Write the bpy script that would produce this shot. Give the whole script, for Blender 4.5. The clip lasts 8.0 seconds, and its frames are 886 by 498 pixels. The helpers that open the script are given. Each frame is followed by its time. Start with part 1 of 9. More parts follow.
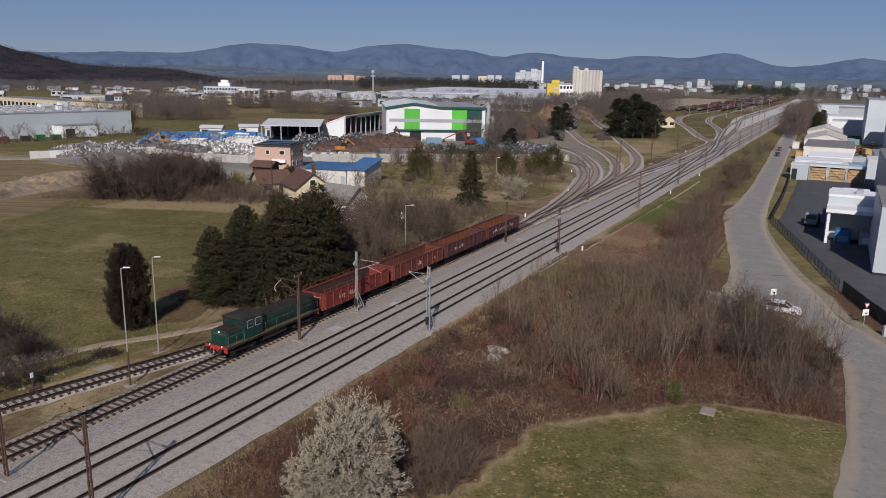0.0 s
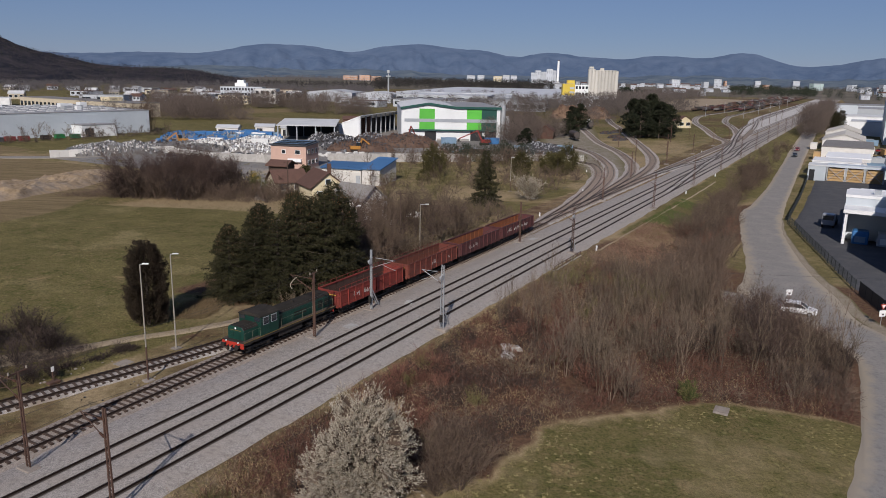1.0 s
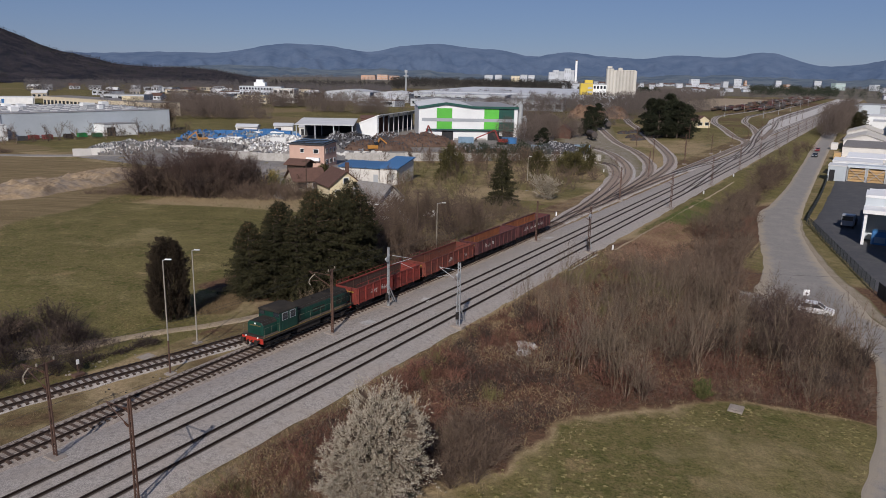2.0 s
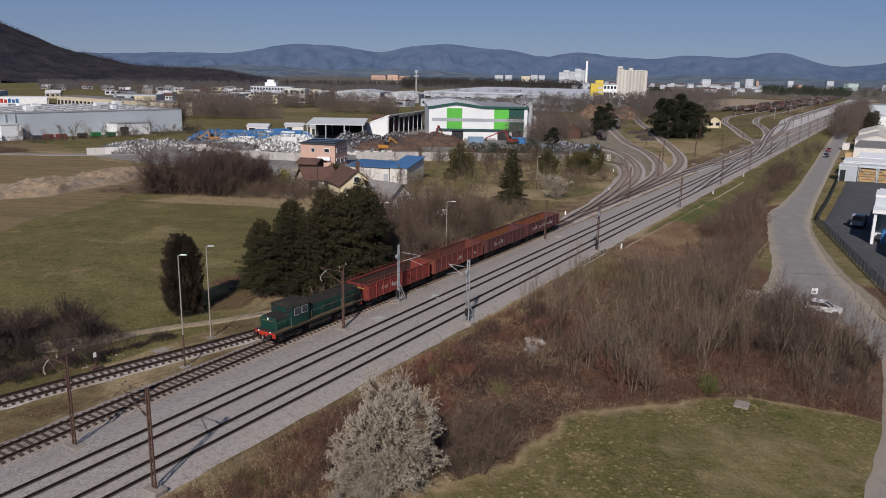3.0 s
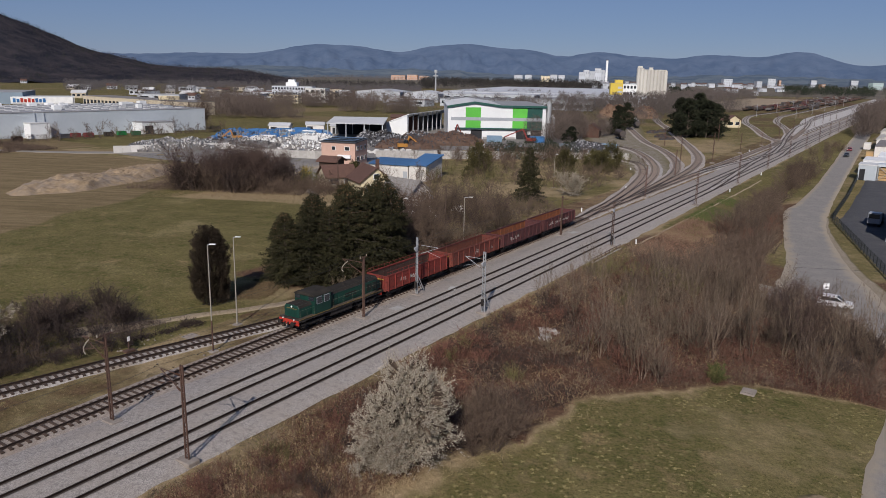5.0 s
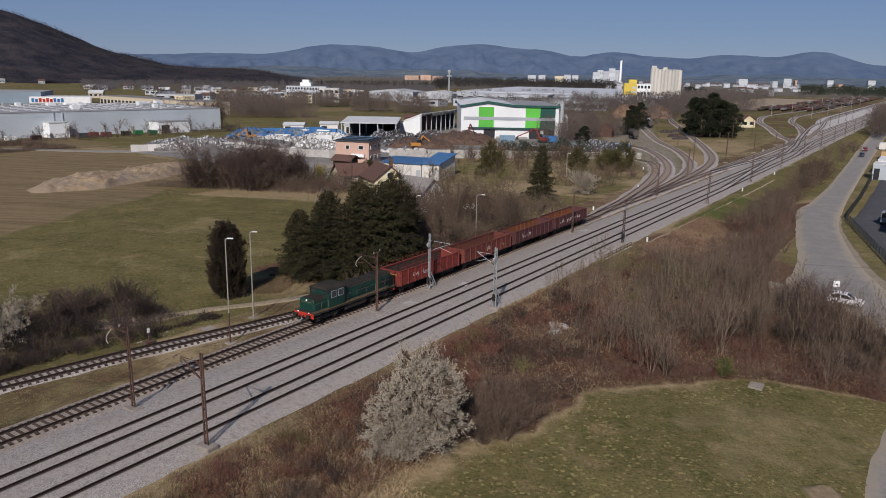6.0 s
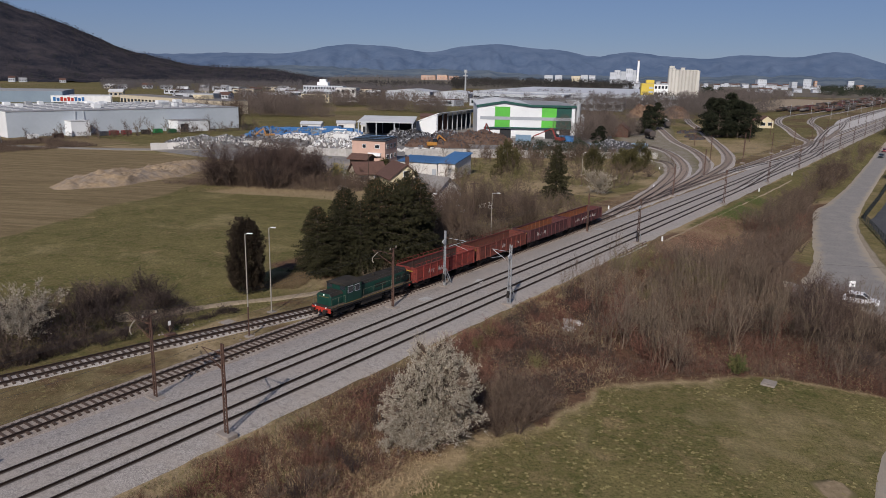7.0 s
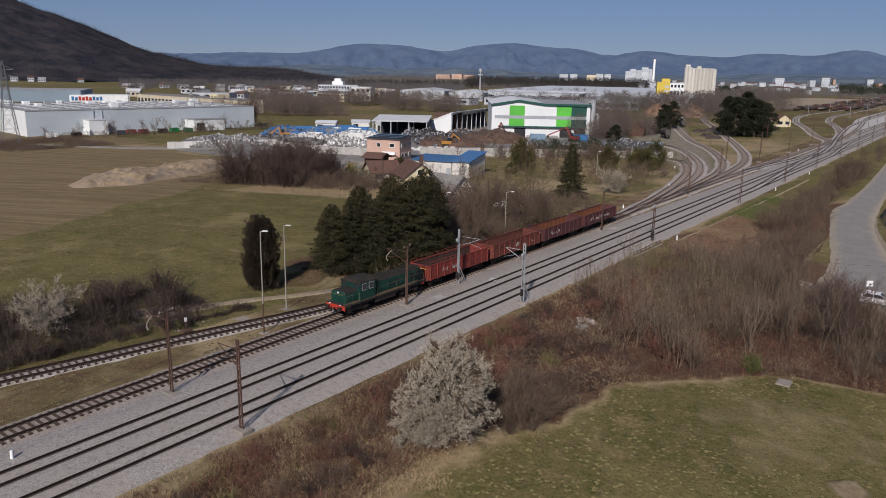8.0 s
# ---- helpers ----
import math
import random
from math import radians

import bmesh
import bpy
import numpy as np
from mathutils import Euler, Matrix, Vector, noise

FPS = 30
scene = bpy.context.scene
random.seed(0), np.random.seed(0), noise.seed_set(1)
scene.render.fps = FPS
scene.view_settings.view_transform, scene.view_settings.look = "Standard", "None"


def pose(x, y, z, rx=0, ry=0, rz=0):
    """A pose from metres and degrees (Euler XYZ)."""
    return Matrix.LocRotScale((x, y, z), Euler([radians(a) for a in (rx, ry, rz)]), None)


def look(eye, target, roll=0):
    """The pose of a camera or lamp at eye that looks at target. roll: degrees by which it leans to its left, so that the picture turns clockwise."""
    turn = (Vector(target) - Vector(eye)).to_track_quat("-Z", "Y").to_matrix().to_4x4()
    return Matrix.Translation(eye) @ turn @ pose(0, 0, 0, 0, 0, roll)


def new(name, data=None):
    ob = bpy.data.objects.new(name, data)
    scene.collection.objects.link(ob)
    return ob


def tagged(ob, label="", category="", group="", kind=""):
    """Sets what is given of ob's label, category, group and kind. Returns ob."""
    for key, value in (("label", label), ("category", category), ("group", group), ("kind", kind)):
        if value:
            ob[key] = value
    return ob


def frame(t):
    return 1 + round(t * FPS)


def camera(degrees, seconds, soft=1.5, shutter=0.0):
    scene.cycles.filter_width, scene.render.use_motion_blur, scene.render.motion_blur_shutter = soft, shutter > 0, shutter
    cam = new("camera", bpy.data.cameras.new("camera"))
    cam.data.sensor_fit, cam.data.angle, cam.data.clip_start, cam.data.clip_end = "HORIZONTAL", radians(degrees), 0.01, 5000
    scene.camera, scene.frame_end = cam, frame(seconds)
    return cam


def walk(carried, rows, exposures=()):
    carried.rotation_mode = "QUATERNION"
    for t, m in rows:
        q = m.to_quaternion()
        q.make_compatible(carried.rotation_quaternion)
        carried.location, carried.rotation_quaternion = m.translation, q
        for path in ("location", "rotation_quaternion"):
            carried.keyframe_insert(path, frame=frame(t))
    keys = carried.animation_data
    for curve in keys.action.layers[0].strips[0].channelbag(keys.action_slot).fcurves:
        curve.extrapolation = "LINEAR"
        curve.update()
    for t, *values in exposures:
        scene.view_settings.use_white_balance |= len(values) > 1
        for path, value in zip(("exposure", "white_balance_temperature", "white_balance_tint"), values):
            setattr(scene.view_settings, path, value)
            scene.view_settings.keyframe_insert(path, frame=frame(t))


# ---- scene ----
cam = camera(62.0, 8.0, 0.9)
PATH = [
    (0, (-0.417, 4.056, 26.062), (-0.498, 6.002, 25.605), 1.2),
    (0.5, (-0.421, 3.855, 26.036), (-0.518, 5.8, 25.579), 1.3),
    (1, (-0.366, 3.569, 25.987), (-0.486, 5.512, 25.53), 1.2),
    (1.5, (-0.317, 3.125, 25.986), (-0.46, 5.066, 25.529), 1.2),
    (2, (-0.3, 2.754, 25.981), (-0.465, 4.694, 25.522), 1.2),
    (3.5, (-0.065, 1.009, 25.88), (-0.266, 2.945, 25.421), 1.2),
    (4, (0.069, 0.361, 25.861), (-0.144, 2.296, 25.401), 1.2),
    (5.5, (0.439, -1.879, 25.626), (0.181, 0.051, 25.166), 1.1),
    (6, (0.582, -2.55, 25.545), (0.306, -0.624, 25.085), 1.1),
    (6.5, (0.64, -3.185, 25.502), (0.344, -1.261, 25.041), 1.2),
    (7, (0.736, -3.593, 25.423), (0.419, -1.673, 24.962), 1.2),
    (7.5, (0.797, -3.746, 25.378), (0.46, -1.83, 24.917), 1.1),
    (8, (0.833, -3.818, 25.361), (0.478, -1.905, 24.897), 1.1),
]
walk(cam, [(t, look(eye, target, roll)) for t, eye, target, roll in PATH], [(0, 0.0, 6200, 14.0), (8, 0.0, 6200, 14.0)])

# ---- light ----
world = bpy.data.worlds.new("sky")
world.use_nodes = True
scene.world = world
sky = world.node_tree.nodes.new("ShaderNodeTexSky")
sky.sky_type = "NISHITA"
sky.sun_disc = False
sky.sun_elevation = radians(34)
sky.sun_rotation = radians(184)
sky.altitude = 1200
sky.air_density, sky.dust_density, sky.ozone_density = 1.0, 0.15, 4.0
haze = world.node_tree.nodes.new("ShaderNodeMix")
haze.data_type = "RGBA"
haze.inputs[0].default_value = 0.62
haze.inputs[7].default_value = (2.15, 3.12, 6.0, 1)
world.node_tree.links.new(sky.outputs[0], haze.inputs[6])
world.node_tree.links.new(haze.outputs[2], world.node_tree.nodes["Background"].inputs[0])
world.node_tree.nodes["Background"].inputs[1].default_value = 0.057
sun = new("sun", bpy.data.lights.new("sun", "SUN"))
sun.data.energy, sun.data.angle, sun.data.color = 4.75, radians(0.6), (1.0, 0.93, 0.83)
sun.matrix_world = look((0, 0, 400), (0.07 * 600, 600, 0))

# ---- plan: s runs along the railway, o across it to the right ----
ORIGIN, ALONG, ACROSS, TURN = Vector((-26.19, 50.02, 0)), Vector((0.43026, 0.90271, 0)), Vector((0.90271, -0.43026, 0)), 64.515


def at(s, o, z=0.0):
    return ORIGIN + ALONG * s + ACROSS * o + Vector((0, 0, z))


def rail_pose(s, o, z=0.0, turn=0.0):
    return Matrix.Translation(at(s, o, z)) @ Matrix.Rotation(radians(TURN + turn), 4, "Z")


def plan_of(x, y):
    v = Vector((x, y, 0)) - ORIGIN
    return v.dot(ALONG), v.dot(ACROSS)


def smooth(a, b, x):
    t = min(1.0, max(0.0, (x - a) / (b - a)))
    return t * t * (3 - 2 * t)


def lerp_table(rows, x):
    for (a, u), (b, v) in zip(rows, rows[1:]):
        if x <= b:
            return u + (v - u) * max(0.0, (x - a) / (b - a))
    return rows[-1][1]


def ground_z(s, o):
    low = 1.5 + 1.8 * smooth(20, 90, s)
    z = -0.3 - (low - 0.3) * smooth(8.5, 34 - 14 * smooth(92, 150, s), o) - 0.9 * smooth(34, 50, o) * (1 - smooth(20, 90, s))
    z -= 1.0 * math.exp(-(((s + 2 - o * 0.1) / 16) ** 2) - ((o + 20.5) / 2.2) ** 2)
    z += 0.7 * smooth(-26, -60, o) * (1 - smooth(-90, -140, o)) * (1 - smooth(40, 90, s))
    return z


def stand(s, o):
    return at(s, o, ground_z(s, o))


# ---- materials ----
def shader(name):
    m = bpy.data.materials.new(name)
    m.use_nodes = True
    nt = m.node_tree
    return m, nt, nt.nodes["Principled BSDF"]


def node(nt, kind, **values):
    n = nt.nodes.new(kind)
    for key, value in values.items():
        n.inputs[key.replace("_", " ")].default_value = value
    return n


def blend(nt, fac, a, b, mode="MIX"):
    n = nt.nodes.new("ShaderNodeMix")
    n.data_type, n.blend_type = "RGBA", mode
    for slot, value in ((0, fac), (6, a), (7, b)):
        if hasattr(value, "links"):
            nt.links.new(value, n.inputs[slot])
        elif slot:
            n.inputs[slot].default_value = (*value, 1)
        else:
            n.inputs[slot].default_value = value
    return n.outputs[2]


def ramp(nt, value, lo, hi):
    n = nt.nodes.new("ShaderNodeMapRange")
    nt.links.new(value, n.inputs[0])
    n.inputs[1].default_value, n.inputs[2].default_value = lo, hi
    return n.outputs[0]


def noise_of(nt, scale, detail=4.0, where=None, rough=0.6):
    n = node(nt, "ShaderNodeTexNoise", Scale=scale, Detail=detail, Roughness=rough)
    if where is not None:
        nt.links.new(where, n.inputs["Vector"])
    return n.outputs[0]


def paint(name, a, b=None, rough=0.7, scale=1.2, bump=0.15, metal=0.0, fine=9.0, vary=0.12, spread=(0.35, 0.7), spec=0.3):
    """A surface of two tones mixed by coarse stains and fine grain, each piece a little lighter or darker."""
    m, nt, bsdf = shader(name)
    b = b or tuple(v * 0.72 for v in a)
    where = nt.nodes.new("ShaderNodeNewGeometry").outputs["Position"]
    coarse, grain = noise_of(nt, scale, 5, where), noise_of(nt, scale * fine, 3, where)
    tone = blend(nt, ramp(nt, coarse, *spread), a, b)
    tone = blend(nt, 0.35, tone, blend(nt, ramp(nt, grain, 0.3, 0.75), a, b))
    rnd = nt.nodes.new("ShaderNodeObjectInfo").outputs["Random"]
    shade = ramp(nt, rnd, 0, 1)
    shade.node.inputs[3].default_value, shade.node.inputs[4].default_value = 1 - vary, 1 + vary
    tone = blend(nt, 1.0, tone, shade, "MULTIPLY")
    nt.links.new(tone, bsdf.inputs["Base Color"])
    bsdf.inputs["Roughness"].default_value, bsdf.inputs["Metallic"].default_value = rough, metal
    bsdf.inputs["Specular IOR Level"].default_value = spec
    if bump:
        bp = node(nt, "ShaderNodeBump", Strength=bump, Distance=0.05)
        nt.links.new(grain, bp.inputs["Height"])
        nt.links.new(bp.outputs[0], bsdf.inputs["Normal"])
    return m


def leafy(name, a, b, rough=0.85, vary=0.5):
    """Foliage and twigs: each leaf or twig its own tone between a and b."""
    m, nt, bsdf = shader(name)
    rnd = nt.nodes.new("ShaderNodeNewGeometry").outputs["Random Per Island"]
    tone = blend(nt, rnd, a, b)
    own = ramp(nt, nt.nodes.new("ShaderNodeObjectInfo").outputs["Random"], 0, 1)
    own.node.inputs[3].default_value, own.node.inputs[4].default_value = 1 - vary * 0.5, 1 + vary * 0.5
    nt.links.new(blend(nt, 1.0, tone, own, "MULTIPLY"), bsdf.inputs["Base Color"])
    bsdf.inputs["Roughness"].default_value = rough
    bsdf.inputs["Specular IOR Level"].default_value = 0.15
    return m


def gravel(name, a, b, stone=14.0, rust=None, rails=(), band_half=0.22, band_tone=(0.040, 0.030, 0.025), dust=None):
    """Crushed stone or asphalt; rails: offsets of dark bands, rusty greasy stains with shade beside the rails painted
    in; dust: the tone of its edges.
    """
    m, nt, bsdf = shader(name)
    where = nt.nodes.new("ShaderNodeNewGeometry").outputs["Position"]
    cell = node(nt, "ShaderNodeTexVoronoi", Scale=stone)
    nt.links.new(where, cell.inputs["Vector"])
    sep = nt.nodes.new("ShaderNodeSeparateColor")
    nt.links.new(cell.outputs["Color"], sep.inputs[0])
    tone = blend(nt, sep.outputs[0], a, b)
    stain = noise_of(nt, 0.35, 5, where)
    tone = blend(nt, ramp(nt, stain, 0.42, 0.75), tone, rust or tuple(v * 0.7 for v in a))
    dark = noise_of(nt, 2.2, 4, where)
    tone = blend(nt, ramp(nt, dark, 0.5, 0.95), tone, tuple(v * 0.55 for v in b))
    if rails or dust:
        across = nt.nodes.new("ShaderNodeAttribute")
        across.attribute_name = "across"

    def away(value, centre):
        sub, size = nt.nodes.new("ShaderNodeMath"), nt.nodes.new("ShaderNodeMath")
        sub.operation, size.operation = "SUBTRACT", "ABSOLUTE"
        nt.links.new(value, sub.inputs[0])
        sub.inputs[1].default_value = centre
        nt.links.new(sub.outputs[0], size.inputs[0])
        return size.outputs[0]

    # stained bands, widened to paint in the shadow beside each rail
    for offset in rails:
        tone = blend(nt, ramp(nt, away(across.outputs["Fac"], offset), band_half * 1.25, band_half * 0.6), tone, band_tone)
    if dust:
        frayed = nt.nodes.new("ShaderNodeMath")
        frayed.operation = "MULTIPLY_ADD"
        nt.links.new(noise_of(nt, 0.5, 5, where), frayed.inputs[0])
        frayed.inputs[1].default_value = 0.7
        nt.links.new(away(across.outputs["Fac"], 0.0), frayed.inputs[2])
        tone = blend(nt, ramp(nt, frayed.outputs[0], 1.0, 1.28), tone, dust)
    nt.links.new(tone, bsdf.inputs["Base Color"])
    bsdf.inputs["Roughness"].default_value = 0.95
    bsdf.inputs["Specular IOR Level"].default_value = 0.1
    bp = node(nt, "ShaderNodeBump", Strength=0.55, Distance=0.04)
    nt.links.new(cell.outputs["Distance"], bp.inputs["Height"])
    nt.links.new(bp.outputs[0], bsdf.inputs["Normal"])
    return m


def glass(name, tone):
    m, nt, bsdf = shader(name)
    bsdf.inputs["Base Color"].default_value = (*tone, 1)
    bsdf.inputs["Roughness"].default_value = 0.08
    bsdf.inputs["Specular IOR Level"].default_value = 0.8
    return m


def meadow_material():
    m, nt, bsdf = shader("meadow")
    where = nt.nodes.new("ShaderNodeNewGeometry").outputs["Position"]
    cover = nt.nodes.new("ShaderNodeVertexColor")
    cover.layer_name = "cover"
    sep = nt.nodes.new("ShaderNodeSeparateColor")
    nt.links.new(cover.outputs[0], sep.inputs[0])
    soil_m, green_m, litter_m = sep.outputs
    big, mid, small, blade = noise_of(nt, 0.05, 5, where), noise_of(nt, 0.35, 5, where), noise_of(nt, 2.5, 4, where), noise_of(nt, 14, 3, where)
    grass = blend(nt, ramp(nt, mid, 0.35, 0.68), (0.072, 0.072, 0.022), (0.135, 0.112, 0.045))
    grass = blend(nt, ramp(nt, small, 0.5, 0.85), grass, (0.185, 0.145, 0.07))
    grass = blend(nt, ramp(nt, noise_of(nt, 0.9, 5, where, 0.7), 0.45, 0.72), grass, (0.175, 0.13, 0.062))
    grass = blend(nt, ramp(nt, noise_of(nt, 0.13, 4, where, 0.6), 0.46, 0.7), grass, (0.165, 0.135, 0.056))
    grass = blend(nt, ramp(nt, noise_of(nt, 0.22, 4, where, 0.6), 0.60, 0.74), grass, (0.23, 0.165, 0.085))
    grass = blend(nt, ramp(nt, noise_of(nt, 0.075, 5, where, 0.68), 0.55, 0.72), grass, (0.235, 0.185, 0.092))
    grass = blend(nt, ramp(nt, noise_of(nt, 4.0, 5, where, 0.75), 0.47, 0.72), grass, (0.035, 0.039, 0.013))
    dry = blend(nt, ramp(nt, small, 0.3, 0.7), (0.31, 0.235, 0.135), (0.21, 0.155, 0.085))
    field = blend(nt, ramp(nt, mid, 0.3, 0.7), (0.165, 0.120, 0.064), (0.125, 0.095, 0.047))
    rows = nt.nodes.new("ShaderNodeMapping")
    rows.inputs["Scale"].default_value = (0.035, 0.7, 1.0)
    rows.inputs["Rotation"].default_value = (0, 0, radians(-10))
    nt.links.new(where, rows.inputs["Vector"])
    drill = noise_of(nt, 1.0, 5, rows.outputs[0], 0.65)
    field = blend(nt, ramp(nt, drill, 0.42, 0.66), field, (0.205, 0.153, 0.086))
    field = blend(nt, ramp(nt, drill, 0.42, 0.28), field, (0.115, 0.088, 0.046))
    litter = blend(nt, ramp(nt, small, 0.3, 0.7), (0.062, 0.036, 0.025), (0.138, 0.083, 0.050))
    edge = nt.nodes.new("ShaderNodeMath")
    edge.operation = "ADD"
    nt.links.new(ramp(nt, mid, 0.2, 0.8), edge.inputs[0])
    nt.links.new(ramp(nt, big, 0.2, 0.8), edge.inputs[1])

    def mask(value):
        n = nt.nodes.new("ShaderNodeMath")
        n.operation = "MULTIPLY_ADD"
        nt.links.new(edge.outputs[0], n.inputs[0])
        n.inputs[1].default_value = 0.35
        nt.links.new(value, n.inputs[2])
        return ramp(nt, n.outputs[0], 0.72, 1.0)

    tone = blend(nt, mask(green_m), dry, grass)
    tone = blend(nt, mask(litter_m), tone, litter)
    tone = blend(nt, mask(soil_m), tone, field)
    spots = node(nt, "ShaderNodeTexVoronoi", Scale=1.5)
    nt.links.new(where, spots.inputs["Vector"])
    pick = nt.nodes.new("ShaderNodeSeparateColor")
    nt.links.new(spots.outputs["Color"], pick.inputs[0])
    tuft = nt.nodes.new("ShaderNodeMath")
    tuft.operation = "MULTIPLY"
    nt.links.new(ramp(nt, spots.outputs["Distance"], 0.34, 0.2), tuft.inputs[0])
    nt.links.new(ramp(nt, pick.outputs[0], 0.55, 0.8), tuft.inputs[1])
    tuft2 = nt.nodes.new("ShaderNodeMath")
    tuft2.operation = "MULTIPLY"
    nt.links.new(tuft.outputs[0], tuft2.inputs[0])
    nt.links.new(mask(green_m), tuft2.inputs[1])
    half = nt.nodes.new("ShaderNodeMath")
    half.operation = "MULTIPLY"
    half.inputs[1].default_value = 0.35
    nt.links.new(tuft2.outputs[0], half.inputs[0])
    tone = blend(nt, half.outputs[0], tone, (0.26, 0.23, 0.10))
    fine = ramp(nt, blade, 0.2, 0.8)
    fine.node.inputs[3].default_value, fine.node.inputs[4].default_value = 0.55, 1.42
    tone = blend(nt, 1.0, tone, fine, "MULTIPLY")
    nt.links.new(tone, bsdf.inputs["Base Color"])
    bsdf.inputs["Roughness"].default_value = 0.95
    bsdf.inputs["Specular IOR Level"].default_value = 0.05
    bp = node(nt, "ShaderNodeBump", Strength=0.7, Distance=0.15)
    nt.links.new(small, bp.inputs["Height"])
    nt.links.new(bp.outputs[0], bsdf.inputs["Normal"])
    return m


MEADOW = meadow_material()
BALLAST = gravel("ballast", (0.380, 0.342, 0.306), (0.215, 0.193, 0.172), 13, (0.305, 0.264, 0.226), (-0.005, 1.505, 3.995, 5.505), 0.24)
BALLAST_OLD = gravel("old_ballast", (0.33, 0.285, 0.245), (0.20, 0.168, 0.14), 12, (0.25, 0.20, 0.16), (-0.755, 0.755), 0.13, (0.05, 0.036, 0.028))
BALLAST_PALE = gravel("siding_ballast", (0.41, 0.375, 0.34), (0.25, 0.225, 0.20), 12, (0.24, 0.195, 0.15), (-0.755, 0.755), 0.24)
BALLAST_YARD = gravel("yard_ballast", (0.42, 0.38, 0.34), (0.28, 0.245, 0.215), 11, (0.31, 0.265, 0.22), (-0.755, 0.755), 0.3, (0.055, 0.042, 0.034))
BALLAST_BRIGHT = gravel("bright_yard_ballast", (0.43, 0.40, 0.37), (0.30, 0.275, 0.25), 11, (0.33, 0.29, 0.25), (-0.755, 0.755), 0.3, (0.055, 0.042, 0.034))
CONCRETE = paint("concrete", (0.40, 0.385, 0.36), (0.25, 0.235, 0.215), 0.9, 0.8, 0.3)
FOOTING = paint("stained_concrete", (0.27, 0.235, 0.20), (0.17, 0.14, 0.115), 0.9, 1.2, 0.3)
SLEEPER_Y = paint("grey_sleeper", (0.19, 0.155, 0.13), (0.13, 0.10, 0.085), 0.9, 3, 0.3)
SLEEPER_C = paint("concrete_sleeper", (0.36, 0.335, 0.31), (0.28, 0.255, 0.235), 0.9, 2, 0.3)
SLEEPER_W = paint("wooden_sleeper", (0.075, 0.05, 0.036), (0.045, 0.03, 0.022), 0.9, 3, 0.4)
RAIL = paint("rail_steel", (0.040, 0.026, 0.019), (0.028, 0.019, 0.015), 0.6, 3, 0.1, 0.4)
RUST = paint("rusty_steel", (0.105, 0.058, 0.041), (0.062, 0.038, 0.029), 0.8, 1.5, 0.2, 0.1)
GALV = paint("galvanised_steel", (0.42, 0.43, 0.43), (0.29, 0.30, 0.31), 0.5, 2, 0.1, 0.3)
WIRE = paint("wire", (0.05, 0.05, 0.05), None, 0.5, 2, 0, 0.5)
INSUL = paint("insulator", (0.10, 0.05, 0.03), None, 0.3, 2, 0)
LOCO_GREEN = paint("loco_green", (0.008, 0.044, 0.031), (0.006, 0.027, 0.020), 0.5, 0.9, 0.05)
LOCO_ROOF = paint("loco_roof", (0.040, 0.034, 0.028), (0.018, 0.017, 0.015), 0.9, 1, 0.15, spec=0.1)
LOCO_DECK = paint("dusty_walkway", (0.085, 0.062, 0.045), (0.05, 0.038, 0.03), 0.9, 1.2, 0.2)
LOCO_LINE = paint("dull_ochre_line", (0.20, 0.135, 0.035), (0.10, 0.07, 0.03), 0.6, 2, 0.05)
BLACK = paint("grimy_black", (0.018, 0.016, 0.015), (0.035, 0.027, 0.02), 0.75, 1.5, 0.2)
RED = paint("buffer_red", (0.42, 0.035, 0.02), (0.28, 0.03, 0.02), 0.5, 2, 0.05)
YELLOW = paint("yellow_paint", (0.42, 0.30, 0.045), (0.25, 0.17, 0.03), 0.5, 2, 0.05)
WHITE = paint("white_paint", (0.74, 0.74, 0.72), (0.58, 0.58, 0.56), 0.6, 0.4, 0.05)
WAGON_RED = paint("wagon_red", (0.215, 0.032, 0.024), (0.105, 0.030, 0.022), 0.75, 1.6, 0.15)
WAGON_RED_OLD = paint("wagon_faded_red", (0.160, 0.040, 0.028), (0.090, 0.034, 0.024), 0.8, 1.3, 0.15)
WAGON_DARK = paint("wagon_oxide", (0.088, 0.026, 0.027), (0.058, 0.028, 0.025), 0.8, 1.6, 0.15)
WAGON_IN = paint("wagon_rust", (0.225, 0.078, 0.030), (0.125, 0.050, 0.026), 0.85, 0.7, 0.25)
WAGON_IN_RED = paint("wagon_red_rust", (0.15, 0.050, 0.030), (0.085, 0.036, 0.024), 0.85, 0.7, 0.25)
WAGON_IN_DARK = paint("wagon_soot", (0.072, 0.036, 0.026), (0.042, 0.026, 0.022), 0.9, 0.7, 0.25)
CHALK = paint("chalk_marks", (0.50, 0.47, 0.44), (0.36, 0.32, 0.30), 0.9, 2, 0)
GLASS = glass("glass", (0.02, 0.025, 0.03))
LAMP_GLASS = paint("lamp_glass", (0.8, 0.8, 0.78), None, 0.2, 2, 0)
ASPHALT = gravel("asphalt", (0.245, 0.228, 0.208), (0.205, 0.190, 0.173), 30, (0.272, 0.248, 0.220), dust=(0.315, 0.268, 0.205))
ASPHALT_DARK = gravel("yard_asphalt", (0.085, 0.085, 0.09), (0.066, 0.066, 0.07), 30, (0.10, 0.098, 0.097))
DIRT = gravel("dirt_path", (0.33, 0.262, 0.180), (0.25, 0.195, 0.132), 6, (0.29, 0.228, 0.155))
YARD_GRIT = gravel("yard_gravel", (0.28, 0.242, 0.195), (0.175, 0.15, 0.11), 3, (0.125, 0.108, 0.052), dust=(0.135, 0.112, 0.055))
